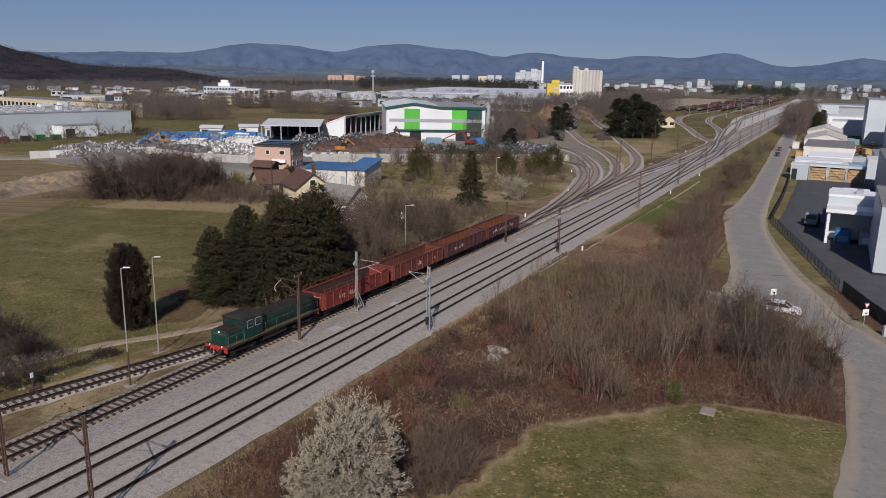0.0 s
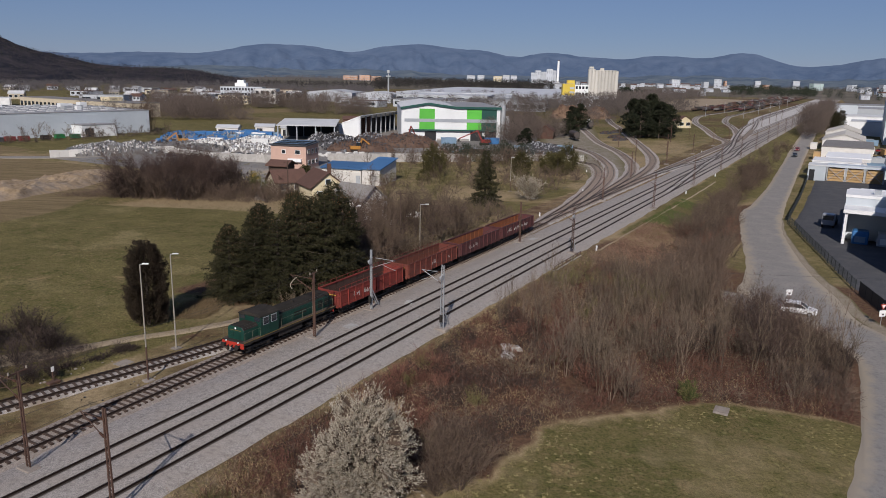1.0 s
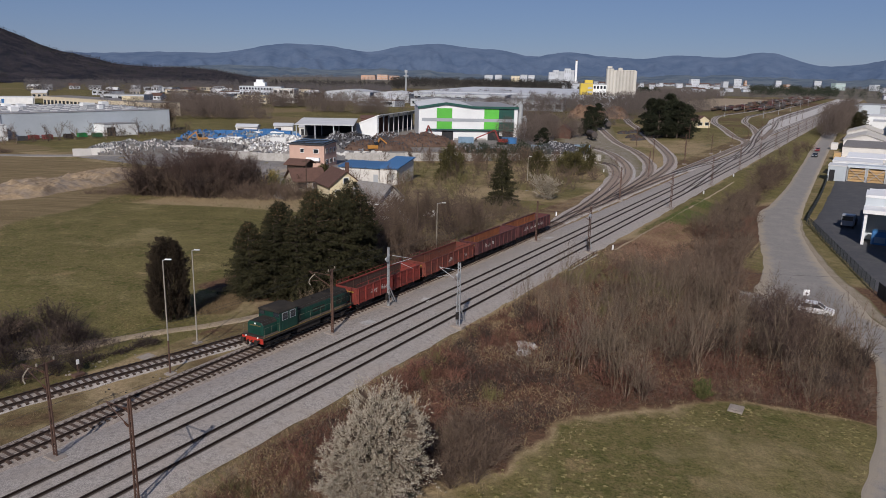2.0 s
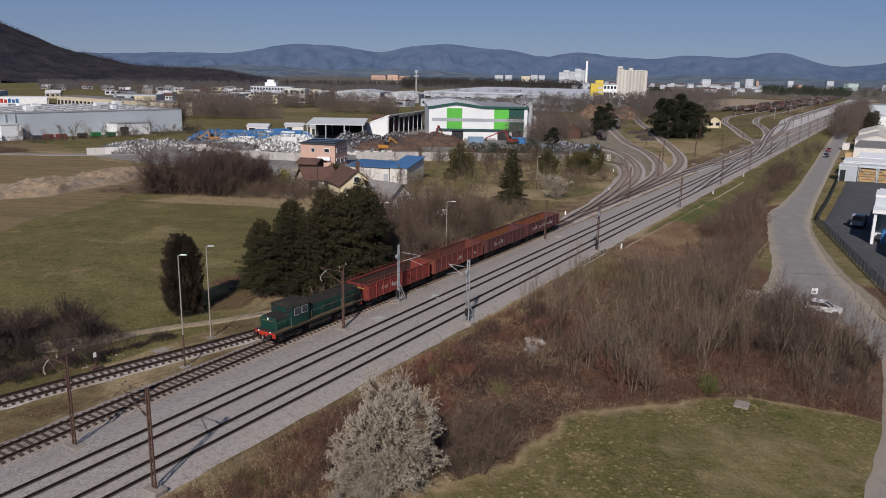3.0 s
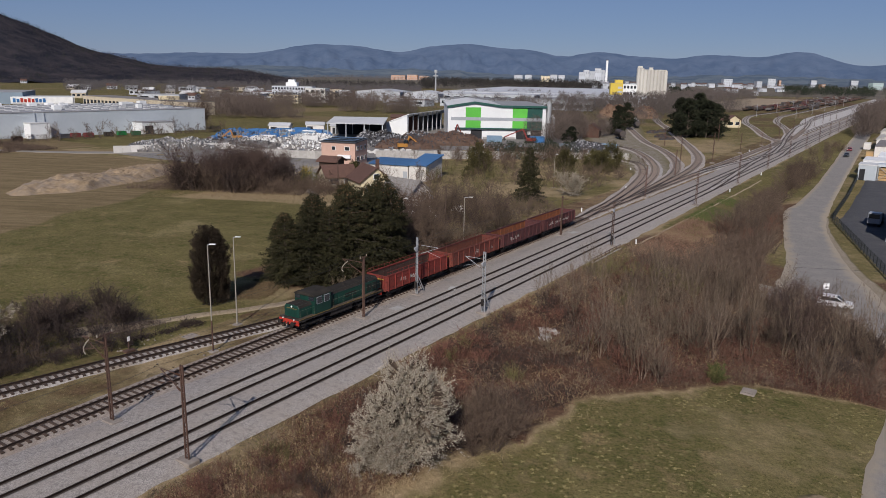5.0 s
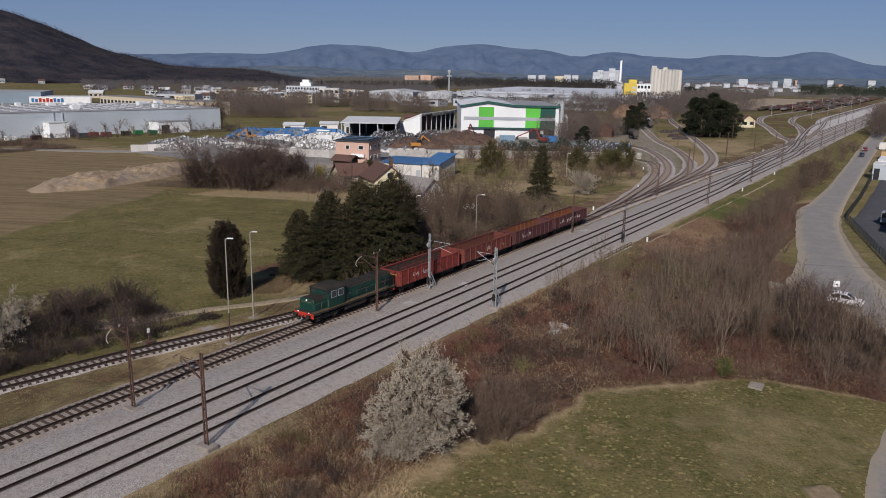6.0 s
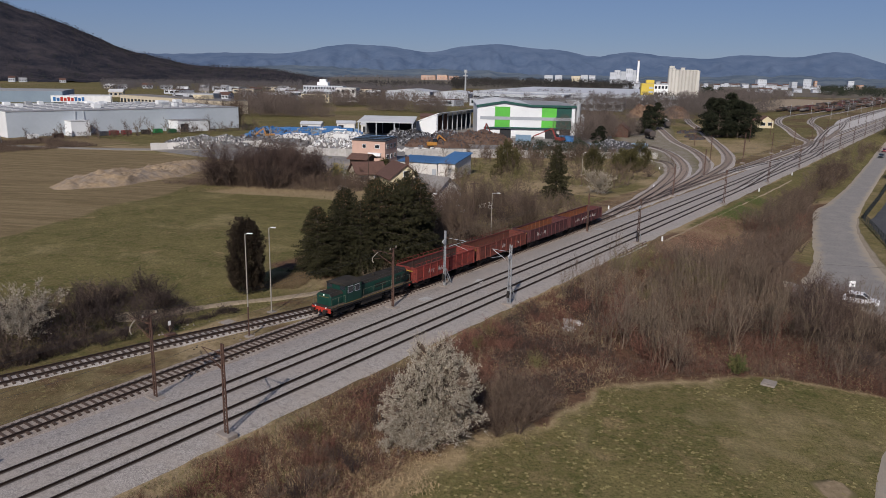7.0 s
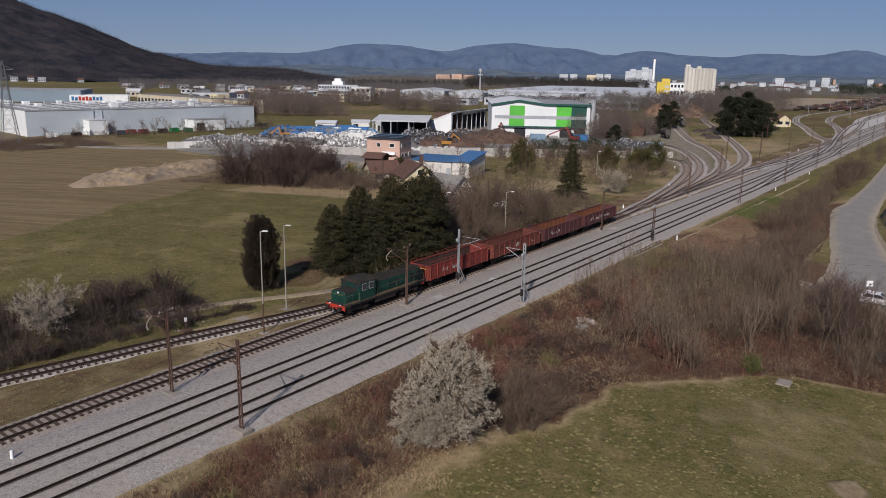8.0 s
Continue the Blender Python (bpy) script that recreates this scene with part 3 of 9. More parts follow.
surface("scrapyard", [(104, -168, -84), (160, -190, -84), (190, -190, -60), (260, -180, -58), (310, -150, -70)], gravel("yard_grit", (0.21, 0.20, 0.19), (0.14, 0.13, 0.12), 2, (0.25, 0.23, 0.2)), 0.03, "oil-stained grit of the scrapyard", "yard", 10)
surface("car_park", [(96, -106, -88), (112, -112, -92), (124, -116, -96)], ASPHALT, 0.1, "grey asphalt car park", "yard", 5)
surface("lane", [(84, -66, -63), (95, -76, -73), (108, -88, -84)], ASPHALT, 0.08, "narrow grey lane between the houses", "road", 3)
surface("dirt_yard", [(690, -128, -92), (760, -150, -94), (900, -170, -98), (1200, -190, -110)], DIRT, 0.05, "bare pale earth beside the marshalling yard", "yard", 6)
surface("yard_gravel", [(140, -13, -9.6), (165, -20, -11), (185, -30, -13.5), (200, -40, -19), (225, -50, -27), (245, -62, -35), (265, -76, -46), (300, -88, -60), (340, -99, -74), (400, -122, -96)], YARD_GRIT, 0.075, "grey gravel and weeds round the yard tracks", "yard", 8)
surface("goods_platform", [(318, -6, -4.6), (350, -10, -5), (400, -15, -6), (470, -19, -7), (520, -24, -7), (560, -27, -7), (650, -28, -7), (900, -28, -8), (1400, -30, -8)], PALE_GRIT, 0.1, "pale gravelled apron beside the main tracks", "platform", 5)


# ---- train ----
def wheelset(parent, x, gauge=1.5, r=0.46):
    for y in (-gauge / 2, gauge / 2):
        bm = bmesh.new()
        rod(bm, (x, y - 0.065, r), (x, y + 0.065, r), r, n=20)
        wheel = part("wheel", bm, BLACK, parent)
        bm = bmesh.new()
        rod(bm, (x, y - 0.075, r), (x, y + 0.075, r), r * 0.4, n=12)
        part("hub", bm, RUST, wheel)


def bogie(parent, x, r=0.46, base=1.8):
    bm = bmesh.new()
    for y in (-0.98, 0.98):
        box(bm, x - base / 2 - 0.5, x + base / 2 + 0.5, y - 0.07, y + 0.07, r - 0.05, r + 0.22)
        for dx in (-base / 2, base / 2):
            box(bm, x + dx - 0.18, x + dx + 0.18, y - 0.12, y + 0.12, r - 0.2, r + 0.15)
        rod(bm, (x - 0.25, y, r - 0.12), (x - 0.25, y, r + 0.3), 0.1, n=8)
        rod(bm, (x + 0.25, y, r - 0.12), (x + 0.25, y, r + 0.3), 0.1, n=8)
    box(bm, x - 0.3, x + 0.3, -0.95, 0.95, r, r + 0.35)
    part("bogie", bm, BLACK, parent)
    for dx in (-base / 2, base / 2):
        wheelset(parent, x + dx, r=r)


def buffers(parent, x, d):
    for y in (-0.875, 0.875):
        bm = bmesh.new()
        rod(bm, (x, y, 1.05), (x + d * 0.42, y, 1.05), 0.11, n=12)
        rod(bm, (x + d * 0.42, y, 1.05), (x + d * 0.5, y, 1.05), 0.24, n=16)
        part("buffer", bm, BLACK, parent)


RAIL_TOP = 0.085


def build_wagon(m, skin, inside, label, marks, tall=False):
    w = thing("open_wagon", m, label, "goods wagon", "wagons of the train")
    L0, L1, W, zb, zt = 0.62, 13.42, 1.42, 1.28, 2.72
    bm = bmesh.new()
    box(bm, L0, L1, -W + 0.1, W - 0.1, 1.18, 1.3)
    part("floor", bm, inside, w, "rust-orange plank floor with scrap dust")
    for y in (-1, 1):
        bm = bmesh.new()
        box(bm, L0, L1, y * W - 0.03, y * W + 0.03, zb, zt)
        side = part("side_wall", bm, skin, w)
        bm = bmesh.new()
        box(bm, L0, L1, y * (W - 0.045) - 0.012, y * (W - 0.045) + 0.012, zb, zt - 0.1)
        part("lining", bm, inside, w, "rusted inner lining")
        bm = bmesh.new()
        box(bm, L0 - 0.04, L1 + 0.04, y * W - 0.09, y * W + 0.09, zt, zt + 0.11)
        part("top_rail", bm, skin, w)
        if tall:
            bm = bmesh.new()
            rod(bm, (L0, y * W, zt + 0.5), (L1, y * W, zt + 0.5), 0.03, n=6)
            for k in range(13):
                x = L0 + k * (L1 - L0) / 12
                rod(bm, (x, y * W, zt), (x, y * W, zt + 0.5), 0.025, n=6)
            part("guard_rail", bm, skin, w, "thin rusty rail above the side")
        bm = bmesh.new()
        for k in range(10):
            x = L0 + 0.3 + k * (L1 - L0 - 0.6) / 9
            box(bm, x - 0.03, x + 0.03, y * (W - 0.08) - 0.025, y * (W - 0.08) + 0.025, zb, zt - 0.05)
        part("inner_rib", bm, inside, w)["kind"] = "stuff"
        for k in range(10):
            x = L0 + 0.12 + k * (L1 - L0 - 0.24) / 9
            bm = bmesh.new()
            box(bm, x - 0.05, x + 0.05, y * (W + 0.03), y * (W + 0.15), zb - 0.12, zt)
            part("stanchion", bm, skin, side)
        for k in range(9):
            x = L0 + 0.12 + (k + 0.5) * (L1 - L0 - 0.24) / 9
            if k % 2 == 0:
                bm = bmesh.new()
                box(bm, x - 0.5, x + 0.5, y * (W + 0.03), y * (W + 0.075), zb + 0.1, zb + 0.95)
                part("flap_door", bm, skin, side)
        bm = bmesh.new()
        box(bm, L0, L1, y * W - 0.1, y * W + 0.12, zb - 0.26, zb)
        part("sole_bar", bm, skin, w)
        bm = bmesh.new()
        for k in range(10):
            x = L0 + 0.12 + k * (L1 - L0 - 0.24) / 9
            box(bm, x - 0.07, x + 0.07, y * (W + 0.03), y * (W + 0.17), zb - 0.3, zb + 0.16)
        part("stanchion_foot", bm, skin, w)["kind"] = "stuff"
        bm = bmesh.new()
        box(bm, L0, L1, y * (W + 0.03), y * (W + 0.09), zb + 1.0, zb + 1.07)
        part("waist_rail", bm, skin, w)
    for x, d in ((L0, -1), (L1, 1)):
        bm = bmesh.new()
        box(bm, x - 0.04, x + 0.04, -W, W, zb - 0.1, zt + 0.05)
        end = part("end_wall", bm, skin, w)
        bm = bmesh.new()
        for y in (-1.0, -0.35, 0.35, 1.0):
            box(bm, x + d * 0.04, x + d * 0.13, y - 0.06, y + 0.06, zb - 0.1, zt)
        box(bm, x + d * 0.04, x + d * 0.15, -W, W, zb + 0.75, zb + 0.88)
        box(bm, x + d * 0.04, x + d * 0.16, -W - 0.05, W + 0.05, zt - 0.05, zt + 0.1)
        part("end_rib", bm, skin, end)
        bm = bmesh.new()
        box(bm, x + d * 0.0, x + d * 0.1, -1.3, 1.3, 0.9, 1.2)
        part("headstock", bm, skin, w)
        buffers(w, x + d * 0.1, d)
        bm = bmesh.new()
        box(bm, x + d * 0.16, x + d * 0.175, -1.05, 1.05, zb + 1.02, zb + 1.12)
        if d < 0:
            part("stripe", bm, YELLOW, end, "faded pale stripe")
        else:
            bm.free()
    bm = bmesh.new()
    box(bm, 4.2, 9.8, -0.35, 0.35, 0.75, 1.15)
    rod(bm, (5.2, 0.6, 0.8), (6.6, 0.6, 0.8), 0.2, n=10)
    box(bm, 7.5, 8.3, -1.0, -0.4, 0.6, 1.0)
    part("underframe", bm, BLACK, w)
    for x in (2.6, 11.44):
        bogie(w, x)
    for k in range(marks):
        x = 1.4 + random.random() * 10.5
        bm = bmesh.new()
        for j in range(random.randint(3, 7)):
            x0, z0, lean = x + j * 0.17, 1.55 + 0.25 * random.random(), random.uniform(-0.12, 0.12)
            bar(bm, (x0, -W - 0.083, z0), (x0 + lean, -W - 0.083, z0 + random.uniform(0.14, 0.5)), 0.012, 0.055)
        part("marking", bm, CHALK, w, "pale chalked marks and stencils")
    return w


HANDRAIL = paint("dull_handrail", (0.17, 0.17, 0.12), None, 0.6, 2, 0)


def build_loco(m):
    e = thing("diesel_locomotive", m, "dark green diesel shunting locomotive with red buffer beam", "locomotive")
    bm = bmesh.new()
    box(bm, 0.62, 14.1, -1.4, 1.4, 1.12, 1.42)
    part("frame_deck", bm, BLACK, e, bevel=0.03)
    for y in (-1.2, 1.2):
        bm = bmesh.new()
        box(bm, 0.7, 14.05, y - 0.19, y + 0.19, 1.42, 1.435)
        part("walkway", bm, LOCO_DECK, e, "brown dusty walkway")
    for y in (-1.405, 1.405):
        bm = bmesh.new()
        box(bm, 0.62, 14.1, y - 0.012, y + 0.012, 1.36, 1.42)
        part("deck_edge", bm, LOCO_LINE, e, "dull ochre line along the walkway")
    for x, d in ((0.6, -1), (14.1, 1)):
        bm = bmesh.new()
        box(bm, x - 0.06, x + 0.06, -1.35, 1.35, 0.78, 1.3)
        beam = part("buffer_beam", bm, RED, e, "bright red buffer beam", bevel=0.02)
        buffers(e, x, d)
        bm = bmesh.new()
        rod(bm, (x, 0, 1.0), (x + d * 0.3, 0, 0.95), 0.06, n=8)
        box(bm, x + d * 0.05, x + d * 0.3, -0.5, -0.44, 0.5, 1.0)
        box(bm, x + d * 0.05, x + d * 0.3, 0.44, 0.5, 0.5, 1.0)
        part("coupling", bm, BLACK, e)
        for y in (-0.75, 0.75):
            bm = bmesh.new()
            rod(bm, (x + d * 0.06, y, 1.36), (x + d * 0.14, y, 1.36), 0.075, n=12)
            part("headlight", bm, LAMP_GLASS if d < 0 else RED, e)

    def hood(name, x0, x1, w, z1):
        bm = bmesh.new()
        extrude_profile(bm, [(-w, 1.42), (w, 1.42), (w, z1 - 0.28), (w - 0.25, z1), (-w + 0.25, z1), (-w, z1 - 0.28)], x0, x1)
        h = part(name, bm, LOCO_GREEN, e, bevel=0.03)
        bm = bmesh.new()
        extrude_profile(bm, [(w + 0.004, z1 - 0.27), (w - 0.247, z1 + 0.012), (-w + 0.247, z1 + 0.012), (-w - 0.004, z1 - 0.27), (-w + 0.25, z1 - 0.02), (w - 0.25, z1 - 0.02)], x0 + 0.03, x1 - 0.03)
        part("hood_roof", bm, LOCO_ROOF, h, "sooty dark roof")
        return h

    short = hood("short_hood", 1.0, 3.0, 1.02, 2.7)
    long_hood = hood("long_hood", 5.3, 13.9, 0.98, 3.0)
    bm = bmesh.new()
    extrude_profile(bm, [(-1.4, 1.42), (1.4, 1.42), (1.4, 3.3), (1.2, 3.42), (-1.2, 3.42), (-1.4, 3.3)], 2.9, 5.4)
    cab = part("cab", bm, LOCO_GREEN, e, bevel=0.03)
    bm = bmesh.new()
    extrude_profile(bm, [(-1.43, 3.26), (1.43, 3.26), (1.36, 3.4), (1.05, 3.55), (0.5, 3.63), (-0.5, 3.63), (-1.05, 3.55), (-1.36, 3.4)], 2.78, 5.5)
    part("cab_roof", bm, LOCO_ROOF, cab, "sooty dark curved roof", bevel=0.03)
    for y in (-1, 1):
        for x0, x1 in ((3.25, 3.95), (4.35, 5.05)):
            bm = bmesh.new()
            box(bm, x0 - 0.06, x1 + 0.06, y * 1.4, y * 1.425, 2.44, 3.2)
            part("window_frame", bm, GALV, cab)
            bm = bmesh.new()
            box(bm, x0, x1, y * 1.425, y * 1.435, 2.5, 3.14)
            part("window_pane", bm, GLASS, cab)
        bm = bmesh.new()
        box(bm, 3.2, 4.0, y * 1.4, y * 1.42, 1.5, 2.38)
        part("cab_door", bm, LOCO_GREEN, cab)
        for x0 in np.arange(6.0, 13.4, 1.05):
            bm = bmesh.new()
            box(bm, x0, x0 + 0.92, y * 0.98, y * 1.0, 1.55, 2.55)
            part("hood_door", bm, LOCO_GREEN, long_hood)
        for x0 in (11.9, 12.9):
            bm = bmesh.new()
            for k in range(7):
                box(bm, x0, x0 + 0.8, y * 1.0, y * 1.025, 1.75 + k * 0.11, 1.8 + k * 0.11)
            part("grille", bm, LOCO_ROOF, long_hood, "dark louvred radiator grille")
        for z in (1.9, 2.2):
            bm = bmesh.new()
            box(bm, 8.1, 10.0, y * 1.0, y * 1.02, z, z + 0.12)
            part("louvre", bm, LOCO_ROOF, long_hood)
        bm = bmesh.new()
        rod(bm, (0.8, y * 1.34, 2.3), (2.85, y * 1.34, 2.3), 0.013, n=6)
        rod(bm, (5.8, y * 1.34, 2.3), (14.0, y * 1.34, 2.3), 0.013, n=6)
        for x in (0.8, 1.8, 2.85, 5.8, 7.4, 9.0, 10.6, 12.2, 14.0):
            rod(bm, (x, y * 1.34, 1.42), (x, y * 1.34, 2.3), 0.013, n=6)
        part("handrail", bm, HANDRAIL, e)
        for z in (0.5, 0.8, 1.1):
            for x in (0.95, 13.2):
                bm = bmesh.new()
                box(bm, x, x + 0.48, y * 1.38 - 0.08, y * 1.38 + 0.08, z, z + 0.03)
                part("step", bm, BLACK, e)
    for x in (2.88, 5.42):
        for y in (-0.95, 0.95):
            bm = bmesh.new()
            box(bm, x - 0.02, x + 0.02, y - 0.36, y + 0.36, 2.82, 3.26)
            part("window_pane", bm, GLASS, cab)
    bm = bmesh.new()
    rod(bm, (9.0, 0, 2.95), (9.0, 0, 3.2), 0.16, n=12)
    part("exhaust", bm, LOCO_ROOF, long_hood)
    for x, r in ((11.6, 0.55), (12.9, 0.4)):
        bm = bmesh.new()
        rod(bm, (x, 0, 2.95), (x, 0, 3.05), r, n=20)
        part("roof_fan", bm, LOCO_ROOF, long_hood)
    bm = bmesh.new()
    box(bm, 0.985, 1.0, -0.7, 0.7, 2.3, 2.36)
    part("stripe", bm, LOCO_LINE, short, "yellow line across the nose")
    bm = bmesh.new()
    for y in (-0.45, 0.0, 0.45):
        box(bm, 0.97, 1.0, y - 0.18, y + 0.18, 1.6, 2.2)
    part("nose_door", bm, LOCO_GREEN, short)
    bm = bmesh.new()
    rod(bm, (0.97, 0, 2.52), (1.03, 0, 2.52), 0.1, n=12)
    part("headlight", bm, LAMP_GLASS, short)
    bm = bmesh.new()
    box(bm, 5.6, 9.1, -1.2, 1.2, 0.5, 1.12)
    part("fuel_tank", bm, BLACK, e, bevel=0.04)
    for x in (3.0, 11.7):
        bogie(e, x, 0.5, 2.4)


TRAIN_S = 16.0
POINTS = (4.3, -13.9)
build_loco(rail_pose(TRAIN_S, TRAIN_O, RAIL_TOP))
WAGONS = (
    (WAGON_RED, WAGON_IN_DARK, "empty red open goods wagon with sooty inside", 3),
    (WAGON_RED_OLD, WAGON_IN_RED, "empty faded red open goods wagon streaked with rust", 2),
    (WAGON_DARK, WAGON_IN, "empty dark oxide-red open goods wagon with chalk marks", 3),
    (WAGON_DARK, WAGON_IN, "empty oxide-red open goods wagon covered in pale graffiti bars", 9),
)
for k, (skin, inside, label, marks) in enumerate(WAGONS):
    build_wagon(rail_pose(TRAIN_S + 14.5 + 14.1 * k, TRAIN_O - 0.9 * smooth(70, 110, TRAIN_S + 21 + 14 * k), RAIL_TOP), skin, inside, label, marks, k < 2)


# ---- overhead line ----
def lattice(bm, h, w0, w1, leg, rung):
    """Two channels tied by crossing flats."""
    for y in (-1, 1):
        bar(bm, (0, y * w0 / 2, 0), (0, y * w1 / 2, h), leg)
    n = int(h / rung)
    for k in range(n):
        a, b = k / n, (k + 1) / n
        wa, wb = (w0 + (w1 - w0) * a) / 2, (w0 + (w1 - w0) * b) / 2
        d = 1 if k % 2 else -1
        for x in (-leg / 2, leg / 2):
            bar(bm, (x, -wa * d, h * a), (x, wb * d, h * b), 0.035)


def cantilever(parent, reach, z=5.6, mat=RUST):
    """The bracket that carries the wire, reaching out along local y."""
    d = 1 if reach > 0 else -1
    bm = bmesh.new()
    rod(bm, (0, 0.1 * d, z + 1.0), (0, reach, z + 1.0), 0.03, n=6)
    rod(bm, (0, 0.1 * d, z - 0.2), (0, reach * 0.95, z + 0.95), 0.035, n=6)
    rod(bm, (0, reach * 0.5, z + 0.3), (0, reach * 1.05, z - 0.1), 0.025, n=6)
    part("bracket", bm, mat, parent)
    bm = bmesh.new()
    for zz in (z + 1.0, z - 0.2):
        for k in range(4):
            y = d * (0.25 + 0.09 * k)
            f = (0 if zz > z else 1.15 / (reach * 0.95 - 0.1 * d) * (y - 0.1 * d))
            rod(bm, (0, y, zz + f), (0, y + d * 0.05, zz + f), 0.08, n=8)
    part("insulator", bm, INSUL, parent)["kind"] = "stuff"


PALE_TUBE = paint("weathered_tube", (0.28, 0.25, 0.20), (0.2, 0.175, 0.14), 0.6, 2, 0.1)


def mast(s, o, h, label, mat=RUST, w=0.34, reach=0.0, base=True, solid=False, weights=False, group="overhead line masts", z=5.2, drop=False):
    t = thing("catenary_mast", rail_pose(s, o, -0.12), label, "mast", group)
    bm = bmesh.new()
    if solid:
        lattice(bm, h + 0.1, w * 0.62, w * 0.5, 0.1, 0.45)
    else:
        lattice(bm, h + 0.1, w, w * 0.62, 0.09, 0.42)
    part("post", bm, mat, t)
    if base:
        bm = bmesh.new()
        box(bm, -0.5, 0.5, -0.7, 0.7, -0.5, 0.16)
        part("footing", bm, FOOTING, t, "weathered concrete footing", bevel=0.06)
    if reach:
        cantilever(t, reach, z, mat)
    if drop:
        bm = bmesh.new()
        pts = [(0, reach * 0.72, z + 0.85), (0, reach * 0.86, z + 0.5), (0, reach * 0.98, z + 0.1), (0, reach, z - 0.25), (0, reach * 0.93, z - 0.45)]
        for a, b in zip(pts, pts[1:]):
            rod(bm, a, b, 0.05, n=6)
        part("steady_arm", bm, PALE_TUBE, t, "pale curved steady arm")
        bm = bmesh.new()
        bar(bm, (-0.75, -0.15, h + 0.02), (0.75, 0.15, h + 0.02), 0.09)
        bar(bm, (-0.5, -0.1, h - 0.9), (0.5, 0.1, h - 0.9), 0.07)
        part("crossarm", bm, mat, t)
        bm = bmesh.new()
        for x in (-0.68, 0.68):
            rod(bm, (x, x * 0.2, h + 0.06), (x, x * 0.2, h + 0.26), 0.06, n=8)
        part("pin_insulator", bm, PALE_TUBE, t)["kind"] = "stuff"
    if weights:
        bm = bmesh.new()
        for k in range(7):
            rod(bm, (-0.5, -0.15, 1.0 + 0.11 * k), (-0.5, -0.15, 1.09 + 0.11 * k), 0.17, n=12)
        part("tension_weight", bm, BLACK, t)
        bm = bmesh.new()
        rod(bm, (-0.5, -0.15, 1.7), (-0.5, -0.15, h - 1.2), 0.012, n=5)
        part("tension_cable", bm, WIRE, t)
        bm = bmesh.new()
        rod(bm, (-0.4, -0.2, h - 1.2), (-0.4, -0.1, h - 1.2), 0.3, n=16)
        rod(bm, (-0.4, 0.0, h - 1.2), (-0.4, 0.1, h - 1.2), 0.15, n=12)
        part("pulley", bm, GALV, t)
        bm = bmesh.new()
        bar(bm, (0.1, 0, 2.6), (1.5, 0, 0.3), 0.09)
        bar(bm, (0.1, 0.3, 2.6), (1.5, 0.3, 0.3), 0.09)
        part("back_stay", bm, GALV, t)
    return t


mast(-5.8, 7.15, 6.85, "rusty lattice overhead line mast on a concrete footing", reach=2.3)
mast(-5.2, -2.2, 6.85, "rusty lattice overhead line mast beside the third track", reach=2.9, drop=True)
mast(24.7, -2.15, 6.75, "slender rusty overhead line mast with a curved bracket", solid=True, reach=3.0, drop=True)
mast(35.3, -2.55, 6.95, "galvanised overhead line mast beside the train", GALV, solid=True, reach=-3.1, weights=True)
mast(33.9, 7.45, 6.95, "galvanised lattice overhead line mast with tension weights", GALV, w=0.4, reach=2.5, weights=True)
mast(75.3, 7.1, 7.0, "rusty overhead line mast with tension weights", weights=True, reach=2.4)
mast(77.5, -2.6, 6.6, "grey-brown overhead line mast beside the last wagon", solid=True, reach=-2.8)
for k in range(12):
    s = 124 + k * 42
    mast(s, 7.6, 7.2, "rusty overhead line mast along the straight tracks", reach=2.4)
    mast(s + 3, -3.0 - 6.5 * smooth(110, 160, s), 7.2, "rusty overhead line mast between the tracks", solid=True, reach=3.0)
for s, o in ((171, -27), (205, -18), (240, -16), (300, -28), (262, -40), (350, -30), (400, -55), (460, -30), (520, -50), (580, -34), (650, -54), (720, -35), (800, -54)):
    mast(s, o, 7.5, "thin overhead line mast in the yard", solid=True, base=False, reach=2.0)


def wire(points, r, label, name="overhead_wire"):
    """One thin tube swept along its points."""
    bm = bmesh.new()
    rings = []
    for k, p in enumerate(points):
        d = (points[min(k + 1, len(points) - 1)] - points[max(k - 1, 0)]).normalized()
        side = d.cross(Vector((0, 0, 1))).normalized()
        up = side.cross(d)
        rings.append([bm.verts.new(p + (side * math.cos(a * math.tau / 4) + up * math.sin(a * math.tau / 4)) * r) for a in range(4)])
    for one, two in zip(rings, rings[1:]):
        for a in range(4):
            bm.faces.new((one[a], one[(a + 1) % 4], two[(a + 1) % 4], two[a]))
    return single(name, bm, WIRE, Matrix(), label, "wire", "overhead wires")


for o in (0.75, 4.75, TRAIN_O):
    stops = [-60, -46, -5.5, 34.5, 76, 124, 166, 208, 250, 292, 334, 376]
    low, high = [], []
    for a, b in zip(stops, stops[1:]):
        for k in range(6):
            t = k / 6
            low.append(at(a + (b - a) * t, o, 5.15))
            high.append(at(a + (b - a) * t, o, 6.25 - 1.0 * (1 - (2 * t - 1) ** 2) * 0.85))
    wire(low, 0.011, "thin dark contact wire above the track")
    wire(high, 0.011, "sagging carrier wire above the track")


# ---- lamps and small posts ----
LAMP_POLE = paint("weathered_pole", (0.29, 0.265, 0.22), (0.22, 0.195, 0.16), 0.6, 2, 0.1)


